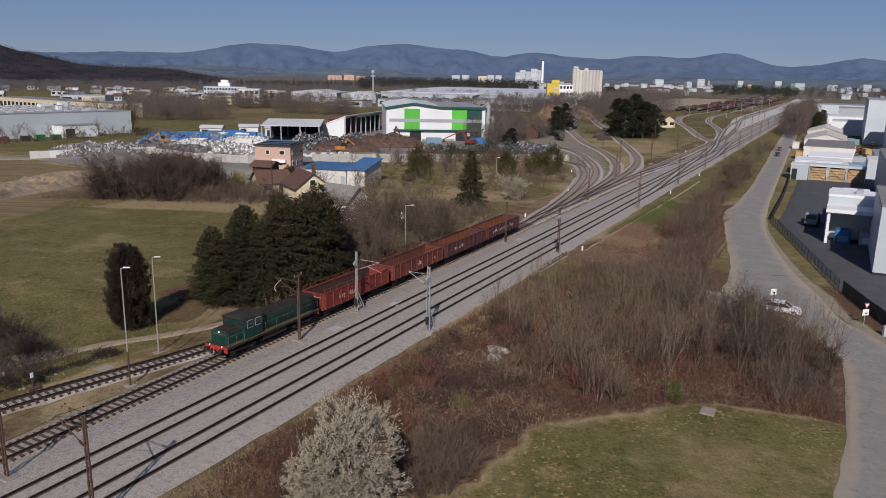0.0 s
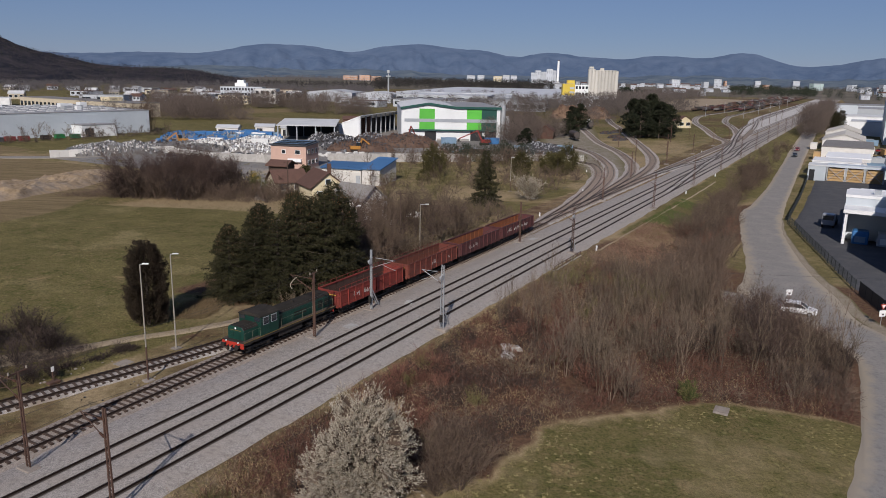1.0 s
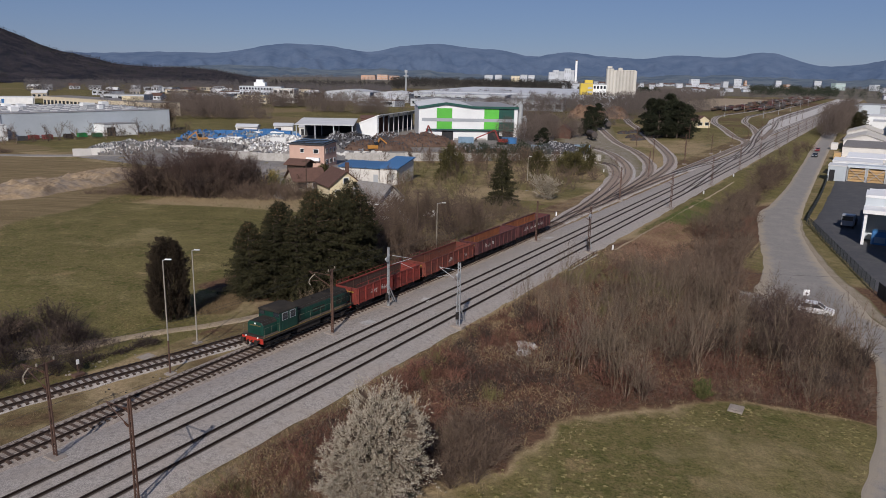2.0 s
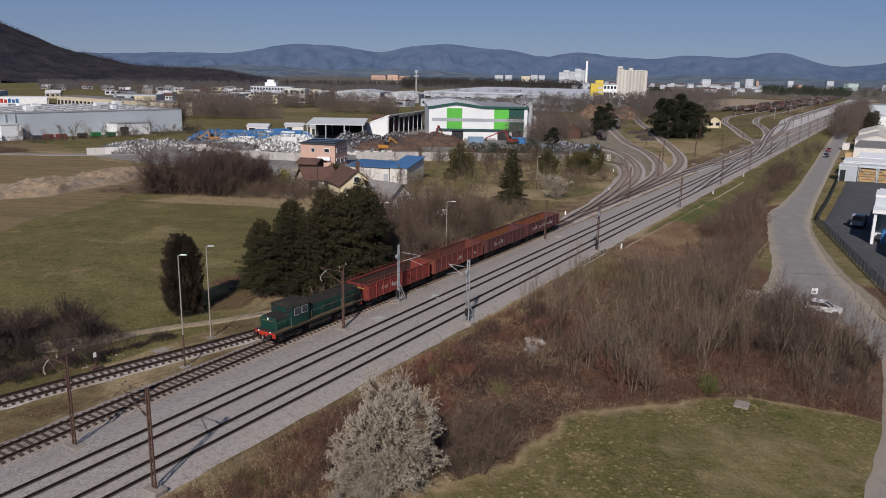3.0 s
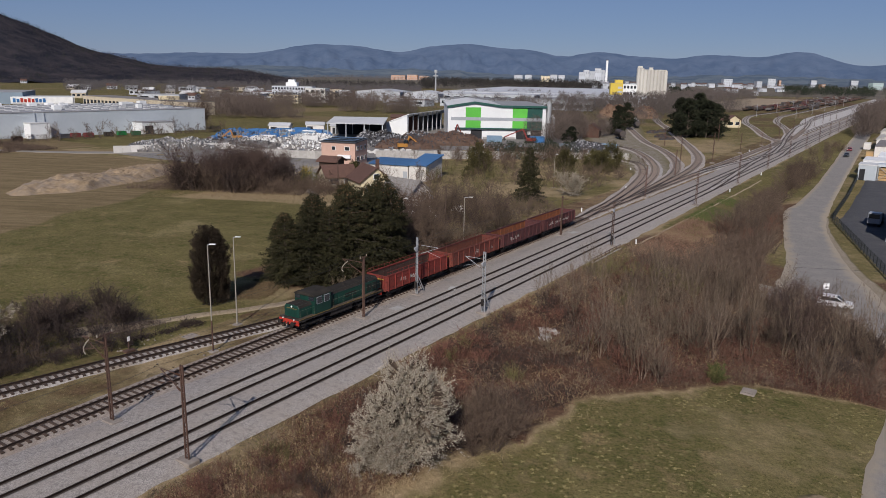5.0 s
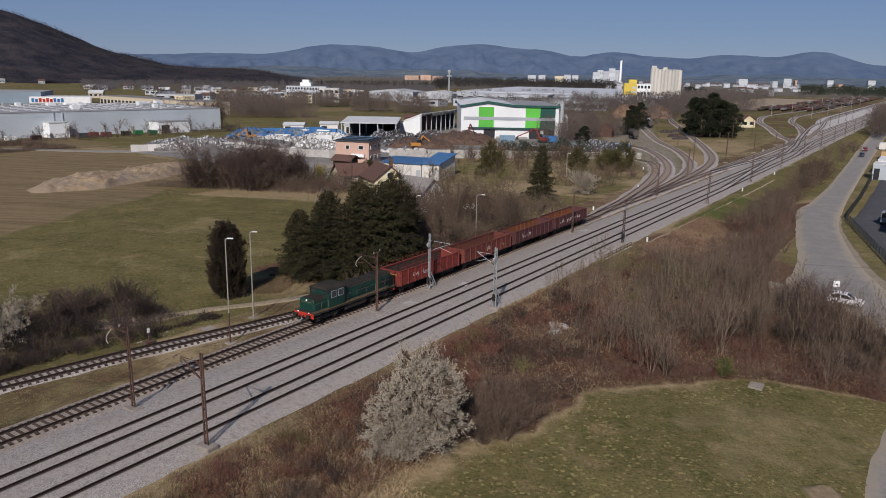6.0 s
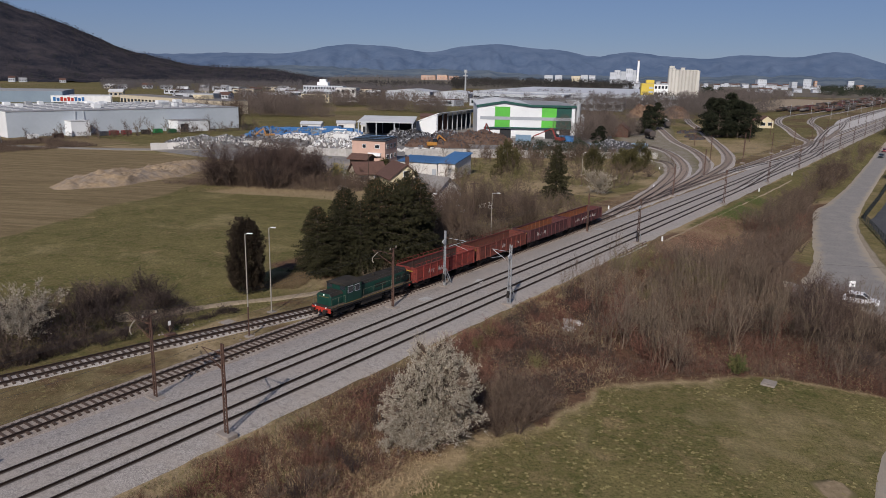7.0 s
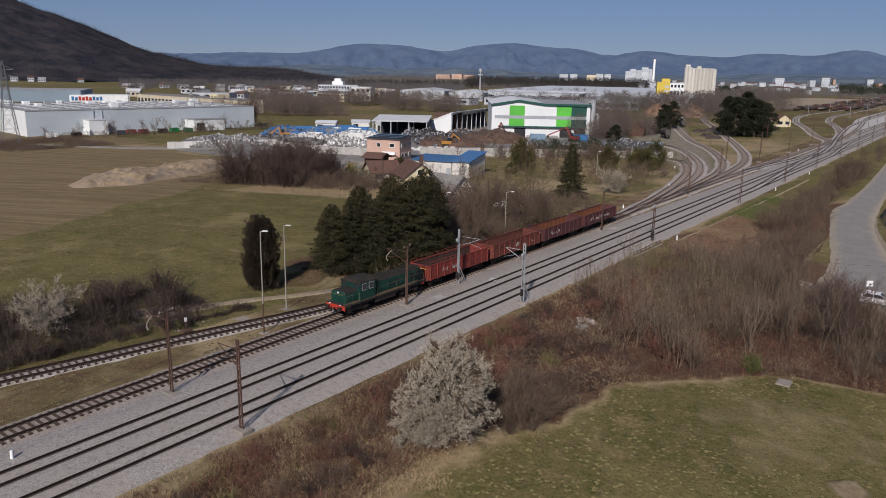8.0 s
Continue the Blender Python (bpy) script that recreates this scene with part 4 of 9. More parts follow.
def lamp_post(s, o, h, label, two_tone=False, arm=0.7, lean=0.0):
    t = thing("street_lamp", Matrix.Translation(stand(s, o)) @ Matrix.Rotation(radians(TURN), 4, "Z"), label, "lamp", "lamp posts")
    bm = bmesh.new()
    rod(bm, (0, 0, h * 0.3), (0, 0, h), 0.065, 0.05, 8)
    post = part("post", bm, LAMP_POLE, t)
    bm = bmesh.new()
    rod(bm, (0, 0, -0.2), (0, 0, h * 0.3), 0.085, 0.07, 8)
    part("lower_post", bm, RUST if two_tone else LAMP_POLE, t)
    bm = bmesh.new()
    box(bm, -0.4, 0.4, -0.4, 0.4, -0.3, 0.12)
    part("footing", bm, FOOTING, t, bevel=0.04)
    bm = bmesh.new()
    bar(bm, (0, 0, h), (arm * 0.3, -arm * 0.5, h + 0.1), 0.06)
    part("arm", bm, GALV, t)
    bm = bmesh.new()
    box(bm, -0.22, 0.36, -0.11, 0.11, h + 0.04, h + 0.14, Matrix.Translation((arm * 0.3, -arm * 0.5, 0)) @ Matrix.Rotation(radians(-60), 4, "Z"))
    part("lamp_head", bm, WHITE, t, "white lamp head", bevel=0.04)


lamp_post(9.0, -7.75, 10.4, "tall lamp post with rusty lower part beside the siding", True)
lamp_post(15.6, -11.8, 9.4, "tall grey lamp post beside the dirt path")
lamp_post(62, -12.2, 7.6, "tall pale lamp post beside the train", arm=1.6)
lamp_post(58, -21, 7.0, "old lamp post among bare shrubs", True)
lamp_post(128, -27, 8, "thin lamp post beside the garden", True)


def utility_pole(s, o, h, label):
    t = thing("utility_pole", Matrix.Translation(stand(s, o)), label, "pole", "utility poles")
    bm = bmesh.new()
    rod(bm, (0, 0, -0.3), (0, 0, h), 0.14, 0.1, 8)
    part("pole", bm, SLEEPER_W, t)
    bm = bmesh.new()
    bar(bm, (-0.8, 0, h - 0.4), (0.8, 0, h - 0.4), 0.1)
    part("crossarm", bm, SLEEPER_W, t)


utility_pole(66.5, -18.5, 8.5, "dark wooden utility pole among shrubs")
utility_pole(90, -62, 8, "wooden utility pole beside the lane")
utility_pole(140, -58, 8, "wooden utility pole by the garden")
wire([at(60, 30, 3.6), at(70, 48, 3.2), at(45, 49.5, 2.6), at(20, 50, 3.5)], 0.012, "black cable slung over the road", "cable")


def marker(s, o, label, h=0.8):
    t = thing("marker_post", Matrix.Translation(stand(s, o)), label, "post", "lineside posts")
    bm = bmesh.new()
    rod(bm, (0, 0, -0.2), (0, 0, h), 0.14, n=10)
    part("post", bm, WHITE, t, bevel=0.0)


for s, o in ((80, 9.5), (-22, -1.2), (150, 9), (190, 9), (102, -9), (138, -12.5), (175, -24), (262, -8)):
    marker(s, o, "short white lineside marker post", 0.75)


# hand lever of the siding's points
def points_lever(s, o):
    t = thing("points_lever", rail_pose(s, o, -0.12), "rusty hand lever of the points with a white target", "lever")
    bm = bmesh.new()
    box(bm, -0.5, 0.5, -0.3, 0.3, -0.1, 0.12)
    part("base_plate", bm, RUST, t, bevel=0.03)
    bm = bmesh.new()
    bar(bm, (0, 0, 0.1), (0.1, 0.15, 1.0), 0.06)
    bar(bm, (0, 0.1, 0.25), (0.9, 0.9, 0.35), 0.05)
    part("lever_arm", bm, RUST, t)
    bm = bmesh.new()
    rod(bm, (0.85, 0.8, 0.35), (1.0, 1.05, 0.35), 0.18, n=12)
    part("counterweight", bm, BLACK, t)
    bm = bmesh.new()
    box(bm, -0.1, 0.18, -0.03, 0.03, 0.95, 1.4)
    part("target", bm, WHITE, t, "white lantern target", bevel=0.02)


points_lever(*POINTS)


# stones, a slab and rubble lying about the points
def loose_stone(s, o, size, kind=0):
    bm = bmesh.new()
    bmesh.ops.create_icosphere(bm, subdivisions=1, radius=1.0)
    for v in bm.verts:
        v.co *= random.uniform(0.72, 1.15)
        v.co.z = max(-0.5, v.co.z * 0.6)
    bmesh.ops.scale(bm, vec=(size, size * random.uniform(0.6, 0.9), size), verts=bm.verts)
    t = thing("stone", Matrix.Translation(stand(s, o) + Vector((0, 0, size * 0.25))) @ Matrix.Rotation(random.random() * 6.3, 4, "Z"), "pale loose stone lying beside the siding" if not kind else "dark loose block lying beside the siding", "stone", "loose stones by the siding")
    part("block", bm, FOOTING if not kind else BLACK, t)


random.seed(66)
for k in range(26):
    s = random.uniform(3.0, 10.5)
    o = siding_centre(s) - random.uniform(2.2, 4.2) if k % 2 else siding_centre(s) + random.uniform(2.0, 4.4)
    loose_stone(s, o, random.uniform(0.08, 0.19), k % 4 == 0)
t = thing("concrete_slab", rail_pose(10.5, -12.9, ground_z(10.5, -12.9)), "weathered concrete slab lying flat in the grass", "slab")
bm = bmesh.new()
box(bm, -0.7, 0.7, -0.6, 0.6, -0.1, 0.06)
part("slab", bm, FOOTING, t, bevel=0.03)

# low steel parapet beside the tracks
t = thing("parapet_railing", rail_pose(64, 8.6, -0.3), "low dark steel railing along the ballast edge", "railing")
for z in (0.25, 0.7):
    bm = bmesh.new()
    bar(bm, (0, 0, z), (11, 0, z), 0.08)
    part("rail_bar", bm, RUST, t)
for k in range(8):
    bm = bmesh.new()
    bar(bm, (k * 1.57, 0, -0.5), (k * 1.57, 0, 0.75), 0.1)
    part("post", bm, RUST, t)
bm = bmesh.new()
box(bm, -0.3, 11.3, -0.15, 0.25, -0.9, 0.12)
part("kerb", bm, CONCRETE, t, "stained concrete edge beam")

# hatch slab in the scrub and the manhole in the meadow
for name, s, o, a, b, label in (("concrete_slab", 32.8, 15.6, 1.7, 1.1, "broken pale concrete slab in the scrub"), ("manhole_cover", 32.4, 36.0, 0.75, 0.6, "pale concrete manhole slab in the grass"), ("concrete_slab", 40, -0.4, 0.8, 0.5, "small concrete hatch in the ballast"), ("concrete_slab", 29.5, -1.2, 0.8, 0.6, "small concrete hatch in the ballast"), ("concrete_slab", 81, -1.8, 0.9, 0.6, "small concrete hatch in the ballast")):
    bm = bmesh.new()
    if "broken" in label:
        for k in range(7):
            m = Matrix.Translation((random.uniform(-a, a), random.uniform(-b, b), 0.02 + 0.03 * k)) @ Euler((random.gauss(0, 0.16), random.gauss(0, 0.16), random.random() * 3)).to_matrix().to_4x4()
            box(bm, -0.62, 0.55, -0.36, 0.4, -0.3, 0.1, m)
    else:
        box(bm, -a, a, -b, b, -0.3, 0.16)
        box(bm, -a * 0.6, a * 0.5, -b * 0.6, b * 0.6, 0.16, 0.24)
    zz = ground_z(s, o) if abs(o) > 9 else -0.2
    single(name, bm, FOOTING if "manhole" in name else CONCRETE, rail_pose(s, o, zz, random.uniform(-20, 20)), label, "slab", bevel=0.04)


# ---- plants ----
FIR = leafy("fir_needles", (0.010, 0.012, 0.006), (0.050, 0.044, 0.018), 0.8, 0.5)
CONE = leafy("spruce_cones", (0.10, 0.055, 0.028), (0.20, 0.115, 0.055))
FIR_OLIVE = leafy("thuja_foliage", (0.036, 0.034, 0.013), (0.108, 0.092, 0.036))
CYPRESS = leafy("cypress_foliage", (0.016, 0.013, 0.009), (0.050, 0.035, 0.022))
BARK = paint("bark", (0.11, 0.085, 0.065), (0.065, 0.05, 0.04), 0.9, 3, 0.5)
TWIG_GREY = leafy("grey_twigs", (0.078, 0.058, 0.040), (0.182, 0.138, 0.096))
SAPLING_BARK = leafy("sapling_bark", (0.074, 0.054, 0.040), (0.178, 0.134, 0.098))
TWIG_DARK = leafy("dark_twigs", (0.062, 0.044, 0.034), (0.138, 0.098, 0.070))
TWIG_FINE = leafy("fine_brown_twigs", (0.050, 0.034, 0.028), (0.105, 0.072, 0.058))
TWIG_BLACK = leafy("blackish_twigs", (0.030, 0.022, 0.019), (0.075, 0.054, 0.045))
TWIG_RED = leafy("reddish_twigs", (0.074, 0.035, 0.027), (0.195, 0.094, 0.063))
TWIG_PINK = leafy("cut_branches", (0.115, 0.066, 0.045), (0.26, 0.165, 0.112))
TWIG_RUSSET = leafy("russet_fern", (0.095, 0.066, 0.036), (0.20, 0.142, 0.08))
TWIG_STRAW = leafy("straw", (0.22, 0.155, 0.085), (0.36, 0.27, 0.16))
TWIG_TAN = leafy("tan_grass", (0.135, 0.105, 0.055), (0.26, 0.20, 0.115))
TWIG_OLIVE = leafy("olive_twigs", (0.09, 0.085, 0.035), (0.17, 0.145, 0.06))
BLOSSOM = leafy("blossom", (0.20, 0.168, 0.122), (0.47, 0.415, 0.33), 0.85, 0.2)
GREEN_LEAF = leafy("young_leaves", (0.038, 0.052, 0.015), (0.078, 0.088, 0.028))
VERGE_GREEN = leafy("verge_grass", (0.050, 0.066, 0.020), (0.105, 0.118, 0.042))
GOLD_LEAF = leafy("yellow_forsythia", (0.30, 0.20, 0.03), (0.45, 0.33, 0.06))


class Cloud:
    """Gathers many small faces before they become one mesh."""

    def __init__(self):
        self.V, self.F = [], []

    def tube(self, p, q, r0, r1, n=3):
        d = (q - p).normalized()
        a = d.orthogonal().normalized()
        b = d.cross(a)
        k = len(self.V)
        for c, r in ((p, r0), (q, r1)):
            for i in range(n):
                t = i * math.tau / n
                self.V.append(c + a * (math.cos(t) * r) + b * (math.sin(t) * r))
        for i in range(n):
            j = (i + 1) % n
            self.F.append((k + i, k + j, k + n + j, k + n + i))

    def leaf(self, p, d, length, width):
        """A pointed leaf from p along d, folded a little."""
        side = d.cross(Vector((random.gauss(0, 1), random.gauss(0, 1), random.gauss(0, 1))))
        side = side.normalized() * width / 2
        k = len(self.V)
        self.V.extend((p, p + d * length * 0.5 + side, p + d * length, p + d * length * 0.5 - side))
        self.F.append((k, k + 1, k + 2))
        self.F.append((k, k + 2, k + 3))

    def mesh(self, name, material):
        me = bpy.data.meshes.new(name)
        me.from_pydata([tuple(v) for v in self.V], [], self.F)
        me.materials.append(material)
        return me


def wild(k=1.0):
    return Vector((random.gauss(0, k), random.gauss(0, k), random.gauss(0, k)))


def conifer_meshes(h, r, material, seed, droop=0.25, low=0.06, dense=1.0, top=0.85, cones=0):
    """A spruce: whorls of sagging boughs that turn up at the tips, each hung with sprays of needles."""
    random.seed(seed)
    c, trunk, brown = Cloud(), Cloud(), Cloud()
    trunk.tube(Vector((0, 0, -0.4)), Vector((0, 0, h * 0.5)), r * 0.075, r * 0.05, 8)
    trunk.tube(Vector((0, 0, h * 0.5)), Vector((0, 0, h * 0.985)), r * 0.05, 0.015, 6)
    z = h * low
    while z < h * 0.985:
        f = 1 - z / h
        reach = r * (f ** top) * random.uniform(0.78, 1.1) + 0.1
        n = int(4 + 4 * f ** 0.5)
        a0 = random.random() * math.tau
        for k in range(n):
            a = a0 + k * math.tau / n + random.gauss(0, 0.2)
            L = reach * random.choice((0.72, 0.9, 1.0, 1.08, 1.24)) * (1 + 0.18 * noise.noise(Vector((math.cos(a) * 1.5, math.sin(a) * 1.5, z * 0.45 + seed))))
            out = Vector((math.cos(a), math.sin(a), 0))
            side = Vector((-out.y, out.x, 0))
            zz = z + random.gauss(0, h * 0.012)
            steep = 0.55 * (1 - f) ** 1.5

            def bough(t):
                return out * (L * t) + Vector((0, 0, zz + L * (steep * t - droop * 2.2 * t * t + droop * 1.5 * t ** 3)))

            if f > 0.1:
                for t in (0.0, 0.33, 0.66):
                    trunk.tube(bough(t), bough(t + 0.33), 0.035 * (1 - t), 0.035 * (0.7 - t * 0.9))
            m = max(4, int(L / 0.16 * dense))
            for j in range(m):
                t = (j + random.random()) / m
                if t < 0.2:
                    continue
                p = bough(t)
                w = (0.30 * (1.1 - t) * L + 0.14) * random.uniform(0.6, 1.1)
                for hand in (-1, 1):
                    twig = (out * 0.75 + side * hand + Vector((0, 0, -0.38))).normalized()
                    for q in range(6):
                        u = random.random()
                        d = (twig + Vector((0, 0, -0.55 * u)) + wild(0.28)).normalized()
                        c.leaf(p + twig * (w * u) + Vector((0, 0, -0.1 * u)), d, random.uniform(0.22, 0.5), random.uniform(0.032, 0.066))
                if random.random() < 0.5:
                    c.leaf(p, (out + Vector((0, 0, 0.35)) + wild(0.25)).normalized(), random.uniform(0.25, 0.5), 0.09)
            if cones and f < 0.36 and random.random() < 0.75:
                for j in range(cones):
                    p = bough(random.uniform(0.45, 1.05)) + wild(0.1)
                    brown.leaf(p, (Vector((0, 0, -1)) + wild(0.3)).normalized(), random.uniform(0.14, 0.24), 0.09)
        z += h * 0.036 * random.uniform(0.75, 1.25) * (0.5 + 0.5 * f)
    for j in range(26):
        t = random.random()
        c.leaf(Vector((0, 0, h * (0.9 + 0.1 * t))), (wild(0.5) + Vector((0, 0, 0.5))).normalized(), 0.4 * (1.15 - t), 0.07)
    made = (c.mesh("crown", material), trunk.mesh("trunk", BARK))
    return made + (brown.mesh("cone_cover", CONE),) if cones else made


def plant(name, meshes, place, label, category, group="", turn=None, size=1.0, tall=1.0):
    turn = random.random() * math.tau if turn is None else turn
    t = thing(name, Matrix.Translation(place) @ Matrix.Rotation(turn, 4, "Z") @ Matrix.Diagonal((size, size, size * tall, 1)), label, category, group)
    for me in meshes:
        ob = new(me.name.split(".")[0], me)
        ob.parent = t
        if me.name.startswith("cone_cover"):
            ob["kind"] = "stuff"
    return t


FIRS = [conifer_meshes(12.5, 3.9, FIR, 11, 0.2, 0.04, 1.2, 0.6, 5), conifer_meshes(11.6, 4.1, FIR, 12, 0.28, 0.03, 1.2, 0.5, 8), conifer_meshes(11.0, 3.9, FIR, 13, 0.16, 0.04, 1.2, 0.55)]
SPRUCE = conifer_meshes(12.0, 4.2, FIR, 14, 0.3, 0.05, 1.3, 0.8)
random.seed(21)
SPRUCE_GROUP = ((30.5, -19.4, 1, 0.76), (31.6, -16.4, 2, 0.8), (33.0, -14.2, 0, 0.8), (34.0, -18.0, 0, 0.86), (36.4, -14.0, 1, 0.98), (37.0, -20.5, 2, 0.95), (38.6, -16.6, 0, 0.94), (39.6, -12.4, 2, 1.02), (41.0, -15.0, 1, 1.0), (41.8, -18.6, 1, 0.98), (43.0, -12.2, 0, 0.93), (44.4, -14.6, 0, 1.02), (44.0, -21.0, 0, 0.88), (46.6, -17.4, 2, 1.02), (33.6, -22.6, 2, 0.74))
for s, o, k, size in SPRUCE_GROUP:
    plant("fir_tree", FIRS[k], stand(s, o), "dense dark green spruce in a tight group", "tree", "spruce group", size=size)
plant("fir_tree", SPRUCE, stand(107.5, -23.6), "dark green spruce behind the train", "tree", size=0.98)


def cypress_meshes(h, r, seed, material=None, n=19000, round_top=0.7, wide=1.0, ragged=1.0):
    """A column of upright plumes: tufts that stand out from the crown and leave shaded gaps."""
    random.seed(seed)
    c, trunk = Cloud(), Cloud()
    trunk.tube(Vector((0, 0, -0.3)), Vector((0, 0, h * 0.95)), 0.2, 0.03, 8)

    def girth(t):
        return r * (0.74 + 0.28 * math.sin(math.pi * min(1.0, t * 1.2))) * (1 - smooth(round_top, 1.04, t) ** 2)

    plumes = int(150 * ragged + 60)
    for k in range(plumes):
        t = random.random()
        a = random.random() * math.tau
        lump = 1 + 0.3 * noise.noise(Vector((math.cos(a) * 2, math.sin(a) * 2, h * t * 0.6 + seed)))
        q = girth(t) * lump * random.uniform(0.55, 0.95)
        out = Vector((math.cos(a), math.sin(a), 0))
        root = out * q + Vector((0, 0, h * (0.01 + 0.9 * t)))
        lean = (out * random.uniform(0.25, 0.8) + Vector((0, 0, 1)) + wild(0.15)).normalized()
        size = random.uniform(0.6, 1.25) * wide ** 0.5 * (0.6 + 0.4 * min(1.0, r / 1.8))
        for j in range(n // plumes):
            u = random.random()
            spread = 0.34 * size * math.sin(math.pi * (0.15 + 0.8 * u))
            p = root + lean * (u * size * 1.25) + wild(spread * 0.6)
            c.leaf(p, (lean + out * random.uniform(-0.2, 0.7) + Vector((0, 0, random.uniform(-0.9, 0.3))) + wild(0.3)).normalized(), random.uniform(0.16, 0.4) * wide, random.uniform(0.045, 0.09) * wide)
    return c.mesh("crown", material or CYPRESS), trunk.mesh("trunk", BARK)


plant("cypress", cypress_meshes(9.0, 1.75, 31, None, 62000, 0.82, 0.8, 3.0), stand(19.2, -20.0), "tall dark brown-green columnar cypress in the meadow", "tree")
THUJA = [cypress_meshes(7.2, 2.3, 32, FIR_OLIVE, 6500, 0.48, 1.6), cypress_meshes(6.0, 2.6, 33, FIR_OLIVE, 6500, 0.52, 1.6), cypress_meshes(5.2, 3.0, 34, FIR_OLIVE, 6500, 0.5, 1.6)]
for k, (s, o, size) in enumerate(((138.4, -53.9, 1.15), (157, -36.9, 0.95), (163.5, -28.6, 1.05), (168.5, -27.8, 1.1), (166, -32, 0.9), (130.5, -52.4, 0.5), (146, -58, 0.7), (108, -72, 0.7), (112, -76, 0.6))):
    plant("thuja_tree", THUJA[k % 3], stand(s, o), "rounded olive-brown evergreen in the garden", "tree", "garden evergreens", size=size)


def grow(c, p, d, length, r, depth, kids, bend, lift, thin=0.6, splay=0.55):
    """A branch in three pieces, then its side branches."""
    if not depth:
        for k in range(2):
            d = (d + wild(bend) + Vector((0, 0, lift))).normalized()
            c.leaf(p, d, length * 0.56, r * (3.4 - k * 0.9))
            p = p + d * length * 0.5
        return
    seg = length / 3
    for k in range(3):
        d = (d + wild(bend) + Vector((0, 0, lift))).normalized()
        q = p + d * seg
        c.tube(p, q, r * (1 - k * 0.2), r * (1 - (k + 1) * 0.2))
        p = q
        if depth:
            for j in range(kids if k else kids - 1):
                side = (d + wild(splay)).normalized()
                grow(c, p, side, length * random.uniform(0.42, 0.62), max(0.006, r * thin), depth - 1, kids, bend, lift, thin, splay)


def bare_meshes(h, stems, spread, material, seed, depth=2, kids=3, r=0.045, bend=0.12, lift=0.1, bloom=None, leaves=0, splay=0.55, taper=0.0):
    random.seed(seed)
    c = Cloud()
    for k in range(stems):
        a = k * math.tau / stems + random.gauss(0, 0.4)
        out = Vector((math.cos(a), math.sin(a), 0))
        d = (out * spread * random.uniform(0.3, 1.2) + Vector((0, 0, 1))).normalized()
        grow(c, out * random.random() * spread * h * 0.12 + Vector((0, 0, -0.15)), d, h * random.uniform(0.55, 0.8), r * random.uniform(0.7, 1.2), depth, kids, bend, lift, 0.6, splay)
    if taper:
        top = max(v.z for v in c.V)
        for v in c.V:
            k = 1 + taper * (0.2 - max(0.0, v.z) / top)
            v.x, v.y = v.x * k, v.y * k
    me = c.mesh("twig_crown", material)
    if not bloom:
        return (me,)
    b = Cloud()
    tips = [v for v in c.V if v.z > h * 0.04 and noise.noise(v * 1.3 + Vector((seed, 0, 0))) > -0.3]
    for k in range(leaves // 2):
        v = random.choice(tips) + wild(0.05)
        d = ((v - Vector((0, 0, h * 0.25))).normalized() + wild(0.5)).normalized()
        for j in range(3):
            b.leaf(v + d * (0.06 * j) + wild(0.02), (d + wild(0.35)).normalized(), random.uniform(0.07, 0.16), random.uniform(0.025, 0.045))
    return me, b.mesh("blossom", bloom)


BUSH = [bare_meshes(2.6, 7, 0.75, TWIG_DARK, 41, kids=3, r=0.03), bare_meshes(2.4, 8, 0.8, TWIG_RED, 42, kids=3, r=0.026), bare_meshes(3.0, 6, 0.6, TWIG_GREY, 43, kids=3, r=0.032), bare_meshes(2.2, 8, 0.85, TWIG_OLIVE, 44, kids=3, r=0.026)]
SAPLING = [bare_meshes(5.8, 5, 0.3, SAPLING_BARK, 51, kids=2, r=0.036, lift=0.16, bend=0.07, splay=0.36), bare_meshes(5.2, 6, 0.4, SAPLING_BARK, 52, kids=2, r=0.034, lift=0.15, bend=0.07, splay=0.36), bare_meshes(6.2, 4, 0.25, TWIG_GREY, 53, kids=2, r=0.04, lift=0.16, bend=0.07, splay=0.34)]
TREE = [bare_meshes(9, 3, 0.3, TWIG_DARK, 61, depth=3, kids=2, r=0.13, lift=0.07, bend=0.12), bare_meshes(8, 3, 0.45, TWIG_DARK, 62, depth=3, kids=2, r=0.11, lift=0.07, bend=0.14), bare_meshes(8.5, 3, 0.35, TWIG_GREY, 63, depth=3, kids=2, r=0.12, lift=0.07, bend=0.13)]

COPSE = [bare_meshes(8.5, 4, 0.4, TWIG_FINE, 64, depth=3, kids=3, r=0.055, lift=0.08, bend=0.12), bare_meshes(7.5, 5, 0.5, TWIG_FINE, 65, depth=3, kids=3, r=0.05, lift=0.07, bend=0.14)]
LINESIDE = [bare_meshes(8.5, 4, 0.4, TWIG_DARK, 66, depth=3, kids=3, r=0.05, lift=0.08, bend=0.12), bare_meshes(7.5, 5, 0.5, TWIG_FINE, 67, depth=3, kids=3, r=0.045, lift=0.07, bend=0.14)]
DARK_BUSH = bare_meshes(2.6, 9, 0.7, TWIG_BLACK, 45, kids=3, r=0.032)
